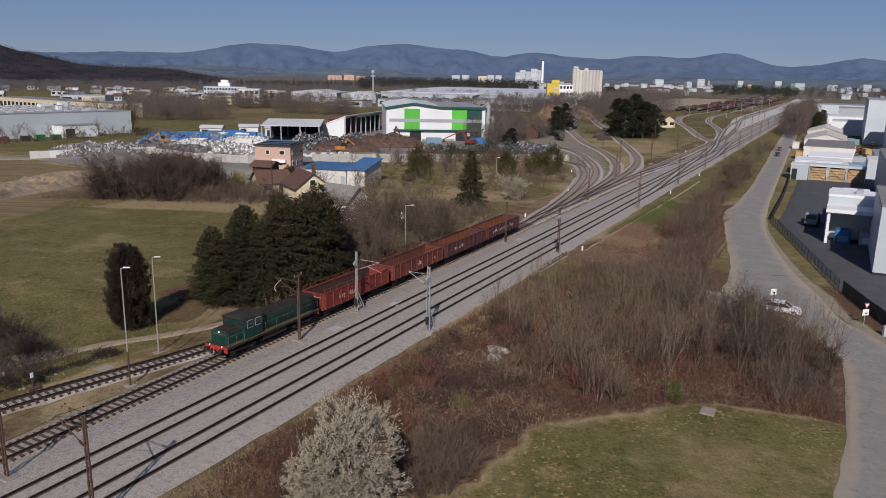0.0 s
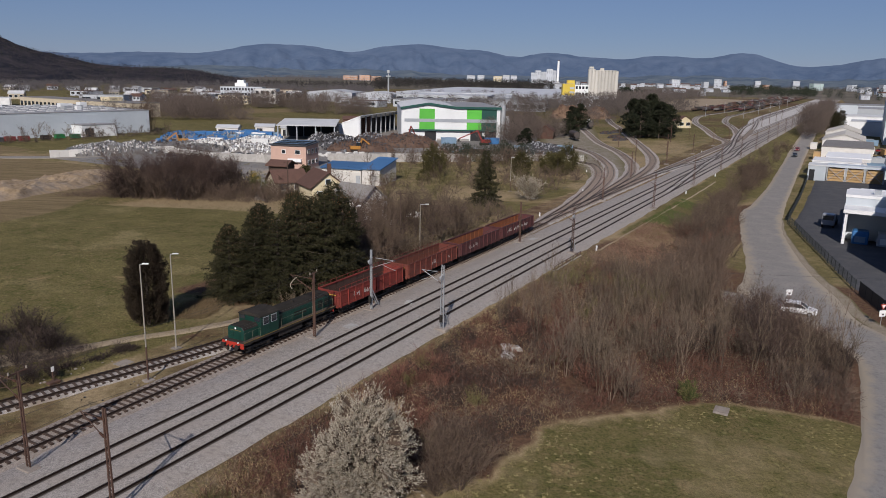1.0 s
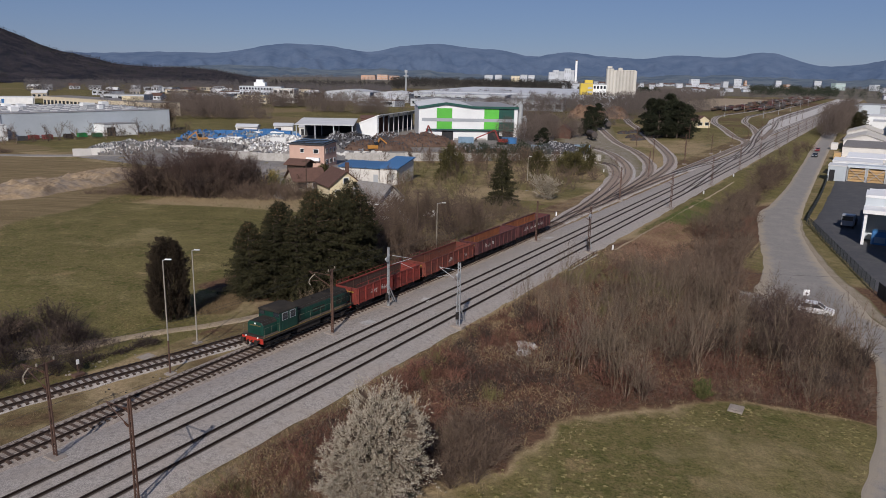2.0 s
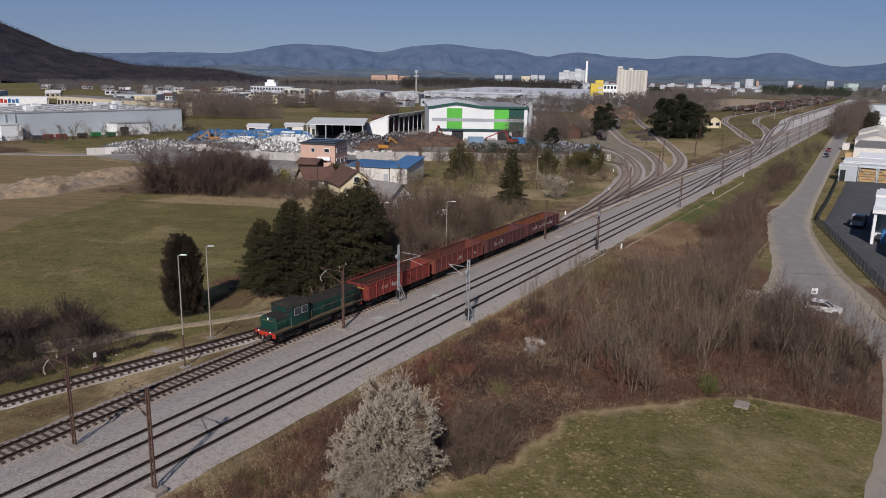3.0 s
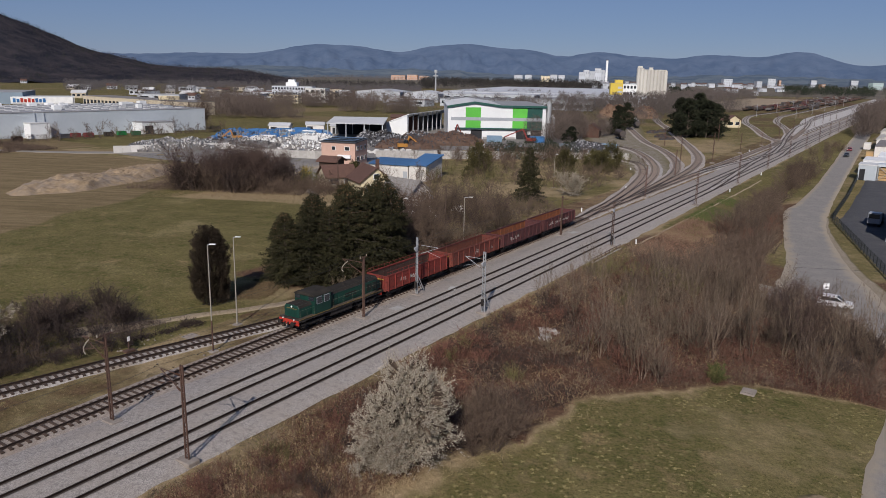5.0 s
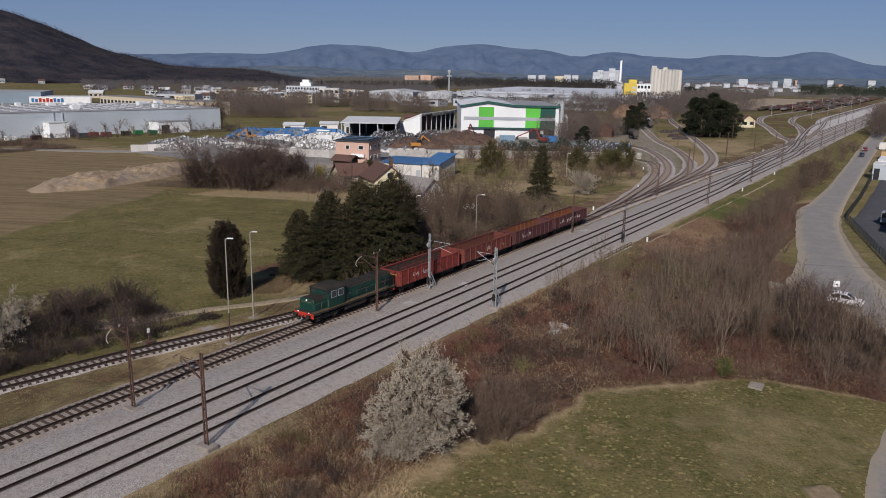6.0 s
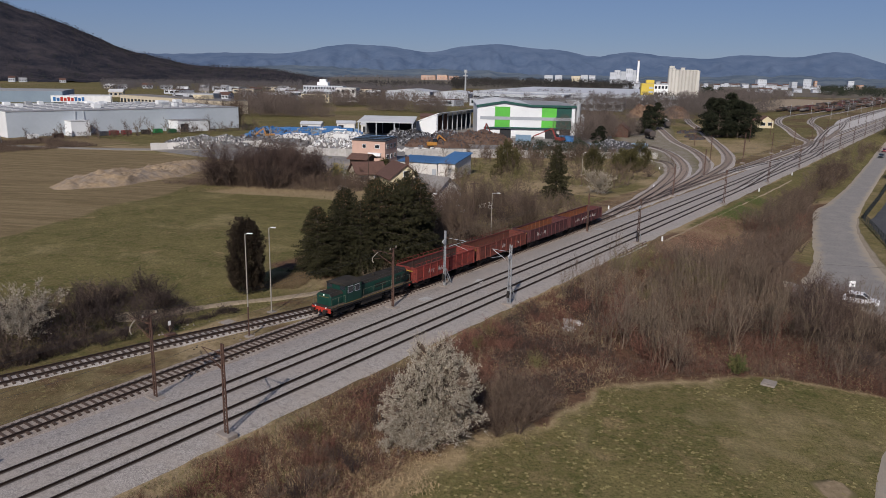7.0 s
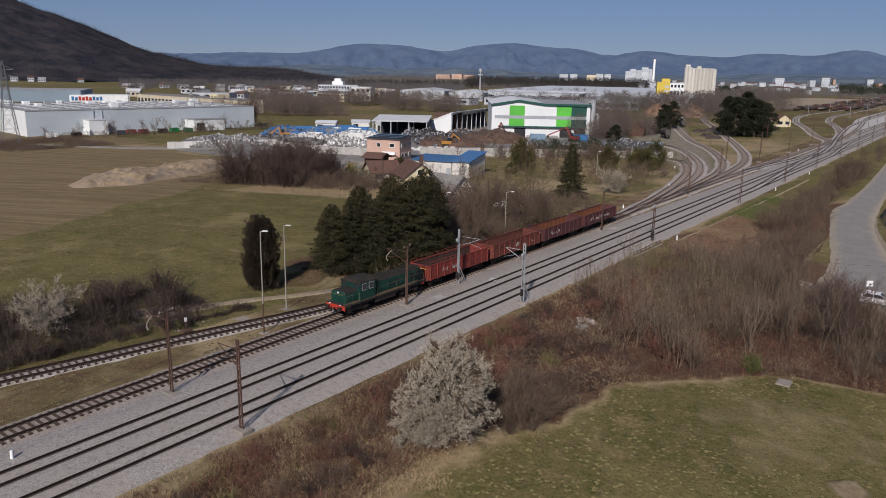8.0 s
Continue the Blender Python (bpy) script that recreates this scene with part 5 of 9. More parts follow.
# great blossoming thorn by the meadow
random.seed(70)
plant("blossom_bush", bare_meshes(5.0, 24, 0.47, TWIG_DARK, 71, depth=2, kids=4, r=0.042, lift=0.07, bloom=BLOSSOM, leaves=90000, splay=0.46, taper=0.6), stand(2.9, 19.1), "large blossoming blackthorn bush, creamy white", "bush", size=1.24)
plant("blossom_bush", bare_meshes(3.2, 12, 0.8, TWIG_STRAW, 72, depth=2, kids=3, r=0.04, lift=0.05, bloom=BLOSSOM, leaves=9000), stand(9.5, 15.6), "smaller blackthorn bush, straw-coloured, partly in bloom", "bush")
plant("blossom_bush", bare_meshes(3.4, 16, 0.62, TWIG_DARK, 78, depth=2, kids=4, r=0.04, lift=0.04, bloom=BLOSSOM, leaves=44000, splay=0.46, taper=0.4), stand(1.0, 18.7), "broad low blackthorn bush in greyish bloom", "bush")
plant("blossom_bush", bare_meshes(4.5, 9, 0.7, TWIG_DARK, 73, depth=2, kids=3, r=0.045, bloom=BLOSSOM, leaves=20000), stand(-4.5, -23.6), "white blossoming bush beside the siding", "bush")
plant("blossom_bush", bare_meshes(5, 9, 0.7, TWIG_GREY, 74, depth=2, kids=3, r=0.045, bloom=BLOSSOM, leaves=34000), stand(119, -18.4), "pale blossoming bush beside the yard tracks", "bush")
plant("bare_shrub", bare_meshes(3.3, 26, 0.5, TWIG_DARK, 75, depth=2, kids=3, r=0.028, lift=0.12), stand(10.6, 21.4), "dense upright purple-brown bare shrub at the meadow's edge", "bush", size=1.1)
plant("bare_shrub", bare_meshes(3.0, 20, 0.55, TWIG_DARK, 76, depth=2, kids=3, r=0.026, lift=0.12), stand(8.8, 23.0), "dense upright purple-brown bare shrub at the meadow's edge", "bush")
for s, o, k in ((12.2, 20.2, 0.9), (11.6, 22.9, 0.95), (9.4, 20.6, 0.95), (7.2, 22.0, 0.8), (13.4, 22.2, 0.75)):
    plant("bare_shrub", bare_meshes(3.0, 24, 0.6, TWIG_DARK, int(77 + s), depth=2, kids=3, r=0.024, lift=0.1), stand(s, o), "dense upright purple-brown bare shrub at the meadow's edge", "bush", "meadow shrubs", size=k)


def scatter(name, kinds, n, area, label, category, group, size=(0.8, 1.2), keep=None):
    """n plants over a stretch of the plan (s0, s1, o0, o1)."""
    done = 0
    for _ in range(n * 12):
        if done >= n:
            break
        s, o = random.uniform(*area[:2]), random.uniform(*area[2:])
        if keep and not keep(s, o):
            continue
        plant(name, random.choice(kinds), stand(s, o), label, category, group, size=random.uniform(*size))
        done += 1


def in_scrub(s, o):
    """The tangle between the tracks, the meadow and the road."""
    if 58 < s < 72 and 34 < o < 41:
        return False
    if o < 9.3 or (s < 40 and o > lerp_table(MEADOW_EDGE, s) - 1.2):
        return False
    road_edge = lerp_table([(38, 46.2), (56, 45.5), (64, 40.5), (68, 35), (70, 33), (78, 29.3), (86, 28.6), (100, 27.8), (130, 24), (154, 19.5), (250, 18)], s)
    return o < road_edge


def on_bank(s, o):
    return in_scrub(s, o) and o > 17.5 - 0.02 * (s - 100) + 2 * rough(s, o, 0.1)


def tall_part(s, o):
    return in_scrub(s, o) and o > 16.5 + max(0, 30 - s) * 0.5 and rough(s + 7, o, 0.11) + 0.4 * rough(s, o, 0.3) > -0.12


def thicket(name, kinds, n, area, label, size, keep=None):
    """Many shrubs grown into one another: one mesh."""
    V, F = [], []
    done = 0
    for _ in range(n * 12):
        if done >= n:
            break
        s, o = random.uniform(*area[:2]), random.uniform(*area[2:])
        if keep and not keep(s, o):
            continue
        me = random.choice(kinds)[0]
        co = np.empty(len(me.vertices) * 3)
        me.vertices.foreach_get("co", co)
        a, k = random.random() * math.tau, random.uniform(*size)
        turn = np.array([[math.cos(a), math.sin(a), 0], [-math.sin(a), math.cos(a), 0], [0, 0, 1]]) * k
        base = len(V)
        V.extend(map(tuple, co.reshape(-1, 3) @ turn + np.array(stand(s, o))))
        F.extend(tuple(i + base for i in p.vertices) for p in me.polygons)
        done += 1
    me = bpy.data.meshes.new(name)
    me.from_pydata(V, [], F)
    me.materials.append(kinds[0][0].materials[0])
    return tagged(new(name, me), label, "undergrowth", "", "stuff")


LOW_DARK = [bare_meshes(2.6, 7, 0.75, TWIG_DARK, 46, kids=2, r=0.034), bare_meshes(3.0, 6, 0.6, TWIG_DARK, 47, kids=2, r=0.036)]
LOW_GREY = [bare_meshes(2.8, 7, 0.7, TWIG_GREY, 48, kids=2, r=0.034), bare_meshes(2.4, 8, 0.8, TWIG_GREY, 49, kids=2, r=0.03)]
LOW_OLIVE = [bare_meshes(2.3, 8, 0.8, TWIG_OLIVE, 50, kids=2, r=0.03)]
random.seed(80)
scatter("bare_sapling", SAPLING, 84, (28, 66, 20, 43), "tall thin bare grey sapling in the scrub", "tree", "scrub saplings", (0.6, 1.0), tall_part)
scatter("bare_sapling", SAPLING, 20, (30, 62, 10.5, 19), "bare grey sapling near the ballast edge", "tree", "scrub saplings", (0.55, 0.8), in_scrub)
scatter("bare_shrub", [BUSH[0], BUSH[2], BUSH[1]], 70, (26, 74, 14, 45), "tangled dark leafless shrub in the scrub", "bush", "scrub shrubs", (0.7, 1.15), tall_part)
scatter("bare_shrub", [BUSH[1], BUSH[1], BUSH[3]], 70, (-30, 62, 10, 26), "low reddish-brown bare shrub", "bush", "scrub shrubs", (0.5, 0.85), in_scrub)
scatter("bare_shrub", [BUSH[3]], 7, (52, 66, 11, 20), "low olive-green shrub in the scrub", "bush", "scrub shrubs", (0.7, 1.0), in_scrub)
scatter("bare_shrub", [BUSH[0], BUSH[1], BUSH[2]], 34, (98, 168, 15, 26), "dense brown shrub along the road bank", "bush", "roadside shrubs", (0.9, 1.4), on_bank)
scatter("bare_sapling", SAPLING, 22, (92, 170, 16, 27), "bare sapling on the road bank", "tree", "roadside saplings", (0.5, 0.8), on_bank)
scatter("bare_tree", LINESIDE, 9, (46, 63, 36, 44), "dark bare young tree beside the road junction", "tree", "junction trees", (0.5, 0.72), in_scrub)
scatter("bare_sapling", SAPLING, 7, (44, 60, 41, 45), "bare young tree beside the road junction", "tree", "junction trees", (0.75, 1.0))
scatter("bare_shrub", [BUSH[0]], 16, (40, 60, 37, 45), "dark bare shrub beside the road", "bush", "junction shrubs", (0.6, 0.9), in_scrub)
scatter("bare_shrub", [BUSH[2], BUSH[0]], 22, (180, 330, 12, 19), "brown leafless shrub on the road bank", "bush", "roadside shrubs", (0.9, 1.4))
random.seed(81)


def in_copse(s, o):
    return 1 < s - copse_edge(o) < 19


scatter("bare_shrub", [DARK_BUSH, DARK_BUSH, BUSH[0]], 78, (-32, 10.5, -30, -18.6), "dark leafless shrub along the ditch", "bush", "ditch shrubs", (0.8, 1.15))
scatter("bare_tree", COPSE, 34, (64, 92, -90, -77), "dark bare tree of a dense copse", "tree", "copse", (0.7, 1.1), in_copse)
thicket("copse_undergrowth", LOW_DARK, 110, (62, 93, -91, -76), "dark bare undergrowth of the copse", (0.8, 2.2), in_copse)
thicket("copse_thorns", [DARK_BUSH], 22, (62, 93, -90, -76), "blackish thorn growth in the copse", (1.2, 2.0), in_copse)
thicket("copse_end", LOW_DARK, 36, (66, 92, -78, -60), "low bare shrubs at the end of the copse", (0.8, 1.3), in_copse)
thicket("garden_undergrowth", LOW_DARK, 30, (84, 100, -74, -48), "leafless brown garden shrubs by the houses", (0.9, 1.5))
scatter("bare_tree", LINESIDE, 26, (52, 92, -31, -12), "bare grey-brown tree behind the wagons", "tree", "lineside trees", (0.5, 0.8), lambda s, o: o < -11.5 and abs(s - 88) > 4)
thicket("lineside_undergrowth", LOW_GREY, 90, (48, 98, -36, -11), "grey-brown bare shrubs behind the wagons", (0.9, 1.4), lambda s, o: o < -11)
thicket("lineside_thorns", LOW_DARK, 80, (48, 98, -37, -11), "dark bare shrubs behind the wagons", (0.8, 1.3), lambda s, o: o < -11)
thicket("garden_thicket", LOW_OLIVE, 40, (98, 190, -70, -14), "olive-brown shrubs in the neglected garden", (0.9, 1.7), lambda s, o: o < -17 - (s - 100) * 0.05)
thicket("garden_thorns", LOW_DARK, 92, (98, 190, -70, -14), "dark bare shrubs in the neglected garden", (0.9, 1.6), lambda s, o: o < -17 - (s - 100) * 0.05)
scatter("bare_tree", TREE, 14, (100, 180, -74, -34), "bare tree in the neglected garden", "tree", "garden trees", (0.4, 0.6))
thicket("spruce_undergrowth", LOW_GREY, 18, (24, 54, -12.5, -9.2), "bare twigs under the spruces", (0.5, 0.8))
plant("forsythia", (bare_meshes(2.4, 8, 0.7, TWIG_OLIVE, 91, bloom=GOLD_LEAF, leaves=1600)), stand(96, -78), "yellow-green forsythia bush by the houses", "bush", size=1.6)
plant("forsythia", (bare_meshes(2.4, 8, 0.7, TWIG_OLIVE, 92, bloom=GREEN_LEAF, leaves=1600)), stand(92, -72), "fresh green bush by the houses", "bush", size=1.5)
plant("forsythia", (bare_meshes(1.6, 9, 0.8, TWIG_OLIVE, 93, bloom=GREEN_LEAF, leaves=2600)), stand(33.0, 33.0), "low green broom bush at the meadow's edge", "bush", size=1.0)


# brambles, straw and grass: nobody could count them
def arcs(name, n, area, keep, material, label, length, r, lean=0.8):
    c = Cloud()
    done = 0
    while done < n:
        s, o = random.uniform(*area[:2]), random.uniform(*area[2:])
        done += 1
        if not keep(s, o):
            continue
        k = 0.6 + 0.8 * (0.5 + rough(s, o, 0.35))
        p = stand(s, o)
        for j in range(3):
            d = (wild(lean) + Vector((0, 0, 1.1))).normalized()
            L = length * random.uniform(0.5, 1.2) * k
            q = p + d * L * 0.5
            e = q + (d + Vector((0, 0, -0.55)) + wild(0.3)).normalized() * L * 0.55
            c.leaf(p - Vector((0, 0, 0.05)), (q - p).normalized(), (q - p).length + 0.1, r * 2.8)
            c.leaf(q - (e - q) * 0.1, (e - q).normalized(), (e - q).length * 1.1, r * 2.4)
    ob = new(name, c.mesh(name, material))
    return tagged(ob, label, "undergrowth", "", "stuff")


random.seed(90)
arcs("bramble_thicket", 24000, (-34, 76, 9, 45), lambda s, o: in_scrub(s, o) and rough(s, o, 0.12) > -0.22, TWIG_RED, "reddish-brown bramble tangle covering the slope", 1.25, 0.013)
arcs("dead_stems", 13000, (-30, 80, 9, 46), lambda s, o: in_scrub(s, o) and rough(s + 40, o, 0.12) > -0.1, TWIG_GREY, "grey-brown dead stems in the scrub", 1.3, 0.012, 0.6)
arcs("dry_grass", 4500, (-30, 70, 8.6, 24), lambda s, o: o < 12.5 + 6 * rough(s, o, 0.1) + (6 if s < 6 else 0) and (s > 36 or o < lerp_table(MEADOW_EDGE, s) + 1), TWIG_STRAW, "pale dry grass along the ballast", 0.55, 0.009, 0.5)
arcs("meadow_fringe", 5000, (-20, 40, 17, 46), lambda s, o: abs(o - lerp_table(MEADOW_EDGE, s) + 0.4) < 1.1 + 2.4 * rough(s, o, 0.3), TWIG_TAN, "straw fringe round the meadow", 0.6, 0.009, 0.6)
arcs("cut_brush", 7000, (74, 108, 10.5, 22), lambda s, o: in_scrub(s, o), TWIG_PINK, "pinkish-brown cut brush lying on the bank", 0.8, 0.014, 1.6)
arcs("cut_straw", 3600, (72, 106, 10, 22), lambda s, o: in_scrub(s, o) and rough(s, o, 0.2) > -0.1, TWIG_STRAW, "tan dry litter on the cut bank", 0.6, 0.012, 1.6)
arcs("roadside_stems", 4500, (84, 175, 14, 27), on_bank, TWIG_DARK, "brown weeds on the road bank", 1.4, 0.016, 0.6)
arcs("straw_patch", 9000, (46, 100, -86, -40), lambda s, o: -8 < s - copse_edge(o) + rough(s, o, 0.2) * 6 < 3, TWIG_STRAW, "pale straw before the copse", 0.6, 0.012, 0.7)
arcs("ditch_weeds", 5000, (-26, 26, -26, -13.5), lambda s, o: o < siding_centre(s) - 3.2, TWIG_OLIVE, "faded weeds between siding and meadow", 0.4, 0.007, 0.7)
arcs("trackside_weeds", 4200, (-34, 40, -19, -7.6), lambda s, o: siding_centre(s) + 2.0 < o < TRAIN_O - 2.3 and rough(s, o, 0.25) > -0.15, TWIG_TAN, "short dead weeds between the siding and the third track", 0.26, 0.007, 0.9)
arcs("ditch_thicket", 6000, (-34, 12, -30, -17.8), lambda s, o: o < siding_centre(s) - 4, TWIG_BLACK, "dark dead stems along the ditch", 1.2, 0.013, 0.6)
arcs("copse_floor", 9000, (60, 108, -100, -60), in_copse, TWIG_DARK, "dead stems under the copse", 1.5, 0.018, 0.6)
arcs("garden_weeds", 9000, (50, 190, -72, -10), lambda s, o: rough(s, o, 0.06) > -0.05 and o < -11 - 8 * smooth(100, 120, s), TWIG_OLIVE, "brown weeds in the neglected garden", 0.9, 0.014, 0.7)


def tufts(name, n, area, keep, material, label, size):
    """Low flat clumps pressed into the grass."""
    c = Cloud()
    for _ in range(n):
        s, o = random.uniform(*area[:2]), random.uniform(*area[2:])
        if not keep(s, o):
            continue
        p = stand(s, o) + Vector((0, 0, 0.05))
        for k in range(14):
            d = Vector((random.gauss(0, 1), random.gauss(0, 1), random.uniform(0.0, 0.25))).normalized()
            c.leaf(p, d, size * random.uniform(0.5, 1.2), size * 0.45)
    return tagged(new(name, c.mesh(name, material)), label, "grass", "", "stuff")


tufts("meadow_tufts", 2100, (-20, 38, 20, 46), lambda s, o: o > lerp_table(MEADOW_EDGE, s) + 0.5 and rough(s, o, 0.09) > -0.1 - (0.25 if s < 16 else 0), leafy("pale_tufts", (0.125, 0.105, 0.042), (0.215, 0.18, 0.085)), "pale withered tufts in the meadow", 0.17)
arcs("dark_brambles", 11000, (4, 46, 9.6, 24), lambda s, o: in_scrub(s, o) and rough(s, o + 30, 0.2) > -0.12, TWIG_BLACK, "dark bramble shoots on the bank", 1.0, 0.013)
arcs("edge_brambles", 6000, (24, 52, 26, 46), in_scrub, TWIG_RED, "brambles behind the meadow", 1.2, 0.013)
arcs("edge_stems", 4000, (24, 56, 24, 46), in_scrub, TWIG_DARK, "dark dead stems behind the meadow", 1.3, 0.013)
thicket("side_road_hedge", LOW_DARK, 40, (62, 68.3, 16, 34), "dark bare hedge before the side road", (0.9, 1.4), lambda s, o: in_scrub(s, o))
thicket("bank_hedge", LOW_DARK, 64, (98, 175, 15, 23), "brown hedge on the road bank", (1.0, 1.7), on_bank)
thicket("field_brush", LOW_DARK, 34, (70, 98, -216, -192), "dark reddish brush at the field's end", (0.5, 0.9))
arcs("field_weeds", 6000, (66, 100, -222, -190), lambda s, o: rough(s, o, 0.1) > -0.25, TWIG_DARK, "brown weeds at the field's end", 1.3, 0.03, 0.6)
thicket("warehouse_willows", TREE[:2], 9, (170, 196, -240, -224), "brown willows at the end of the warehouse", (0.9, 1.3))
thicket("wall_shrubs", LOW_DARK, 60, (160, 196, -84, -42), "brown shrubs before the scrapyard wall", (0.9, 1.9), lambda s, o: abs(s - 190 - (o + 50) * 0.94) < 12)
scatter("bare_tree", TREE, 7, (150, 182, -84, -44), "bare tree before the scrapyard wall", "tree", "garden trees", (0.35, 0.5))
thicket("far_bank_hedge", LOW_DARK, 50, (178, 232, 13.5, 19.5), "brown hedge on the far road bank", (1.0, 1.8), lambda s, o: o > 15 + 3 * rough(s, o, 0.12))
thicket("scrub_olive", LOW_OLIVE, 14, (56, 68, 12, 24), "olive-green shrubs in the scrub", (0.8, 1.3), in_scrub)
arcs("scrub_straw", 9000, (14, 72, 10, 44), lambda s, o: in_scrub(s, o) and rough(s + 15, o, 0.16) > -0.02, TWIG_STRAW, "tan dead grass in the scrub", 0.9, 0.011, 0.8)
arcs("bank_grass", 4500, (-34, 80, 8.3, 11.5), lambda s, o: o < 9.6 + 2.5 * rough(s, o, 0.25) + 0.8, TWIG_OLIVE, "olive grass along the ballast edge", 0.42, 0.008, 0.6)
arcs("bank_straw", 4500, (-34, 80, 8.1, 12), lambda s, o: o < 9.4 + 3 * rough(s + 9, o, 0.2) + 0.8, TWIG_STRAW, "short straw along the ballast edge", 0.38, 0.007, 0.6)
arcs("bank_shoots", 9000, (-34, 40, 8.8, 13), lambda s, o: rough(s, o + 50, 0.22) > 0, TWIG_RED, "red-brown shoots along the ballast edge", 0.7, 0.01, 0.8)
arcs("corner_stems", 3500, (40, 62, 40, 46.2), in_scrub, TWIG_DARK, "dark stems at the road's edge", 1.3, 0.013)
thicket("bank_brush", LOW_DARK, 74, (70, 100, 18.5, 29), "dense dark brush between the railway and the road", (0.8, 1.35), lambda s, o: in_scrub(s, o) and o > 20.5 + 3.5 * rough(s, o, 0.12) - 0.06 * (s - 70))
scatter("bare_shrub", [BUSH[0], DARK_BUSH], 14, (42, 60, 41, 45.4), "dark bare shrub at the road's edge", "bush", "junction shrubs", (0.6, 0.95), in_scrub)
arcs("tan_bank_grass", 9000, (-30, 4, 10, 20), lambda s, o: in_scrub(s, o) and rough(s, o + 12, 0.17) > -0.18, TWIG_STRAW, "tan dead grass on the railway bank", 0.6, 0.011, 0.7)
arcs("olive_bank_grass", 5000, (-30, 6, 10, 20), lambda s, o: in_scrub(s, o) and rough(s + 22, o, 0.17) > -0.1, TWIG_OLIVE, "olive dead grass on the railway bank", 0.6, 0.011, 0.7)
arcs("thorn_straw", 4200, (-12, 6, 11, 23), lambda s, o: ((s - STRAW_S) / 5.5) ** 2 + ((o - STRAW_O) / 3.2) ** 2 < 1 + 1.4 * rough(s, o, 0.4), TWIG_STRAW, "long tan grass round the blossoming thorn", 0.75, 0.011, 0.7)
random.seed(93)
arcs("ballast_weeds", 5200, (-34, 84, 8.2, 9.6), lambda s, o: abs(o - 8.75 - 0.7 * rough(s, o * 0.2, 0.5)) < 0.22 + 0.3 * rough(s + 5, o, 0.9), TWIG_DARK, "dark weeds along the foot of the ballast", 0.32, 0.008, 1.0)
arcs("verge_grass", 12000, (108, 142, 9.6, 17), lambda s, o: rough(s, o, 0.15) + 0.35 * smooth(17, 11, o) > 0.0, VERGE_GREEN, "fresh green grass on the railway verge", 0.3, 0.012, 0.7)
thicket("siding_thicket", [DARK_BUSH], 34, (-26, 5.5, -24, -14.6), "dark leafless growth close to the siding", (0.35, 0.6), lambda s, o: siding_centre(s) - 5.5 < o < siding_centre(s) - 2.8)
random.seed(94)
arcs("dead_fern", 6000, (20, 30, -24, -15.5), lambda s, o: ((s - 25.2) / 3.6) ** 2 + ((o + 19.2) / 2.6) ** 2 < 1 + 1.5 * rough(s, o, 0.4), TWIG_RUSSET, "golden-brown dead fern at the foot of the spruces", 0.55, 0.008, 0.9)
arcs("ditch_branches", 900, (6.5, 14, -17.4, -14.6), lambda s, o: abs(o + 16.1 - (s - 8) * 0.1) < 0.6 + rough(s, o, 0.5), TWIG_BLACK, "dark branches lying in the drain", 0.9, 0.02, 2.0)
arcs("siding_grass", 7000, (-30, 30, -24, -8), lambda s, o: siding_centre(s) - 4.5 < o < siding_centre(s) - 1.7 and rough(s, o, 0.2) > -0.2, TWIG_OLIVE, "dull olive grass beside the siding", 0.24, 0.006, 0.8)
random.seed(95)
scatter("bare_shrub", [DARK_BUSH, BUSH[1], BUSH[0]], 34, (-30, 4, 11.5, 18.5), "dark red-brown shrub on the railway bank", "bush", "bank shrubs", (0.4, 0.7), in_scrub)
arcs("bank_brambles", 8000, (-34, 6, 10.5, 21), in_scrub, TWIG_RED, "red-brown brambles on the railway bank", 1.0, 0.012)


# ---- distance ----
def hill_material(name, a, b, scale, glow=0.0):
    m, nt, bsdf = shader(name)
    where = nt.nodes.new("ShaderNodeNewGeometry").outputs["Position"]
    tone = blend(nt, ramp(nt, noise_of(nt, scale, 6, where, 0.7), 0.38, 0.66), a, b)
    nt.links.new(tone, bsdf.inputs["Base Color"])
    bsdf.inputs["Roughness"].default_value = 1.0
    bsdf.inputs["Specular IOR Level"].default_value = 0.0
    # a glow in the slope's own tone imitates haze over far land
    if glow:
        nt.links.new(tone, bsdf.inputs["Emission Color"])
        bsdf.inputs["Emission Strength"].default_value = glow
    return m


def ridge(name, peaks, r0, r1, az0, az1, floor, material, label, seed, rugged):
    """A far range: a slope that rises from r0 to a crest at r1, the crest shaped by broad peaks (azimuth, elevation, width)."""
    V, F, rows, cols = [], [], 17, int((az1 - az0) / 0.2)
    for i in range(cols + 1):
        az = az0 + (az1 - az0) * i / cols
        el = floor + sum(e * math.exp(-((az - p) / w) ** 2) for p, e, w in peaks)
        el += rugged * (noise.noise(Vector((az * 0.55, seed, 0))) + 0.8 * noise.noise(Vector((az * 1.7, seed, 5))) + 0.5 * noise.noise(Vector((az * 5.0, seed, 9))))
        crest = 26 + r1 * math.tan(radians(max(0.05, el)))
        for j in range(rows):
            t = j / (rows - 1)
            r = r0 + (r1 - r0) * t
            h = -6 + (crest + 6) * (t ** 1.25) + ((noise.noise(Vector((az * 0.9, t * 4, seed))) * 0.22 + noise.noise(Vector((az * 2.6 + t * 3, t * 6, seed))) * 0.12) * crest * math.sin(t * math.pi))
            V.append((math.sin(radians(az)) * r, math.cos(radians(az)) * r, h))
    for i in range(cols):
        for j in range(rows - 1):
            F.append((i * rows + j, (i + 1) * rows + j, (i + 1) * rows + j + 1, i * rows + j + 1))
    return sheet(name, V, F, material, label, "hills")


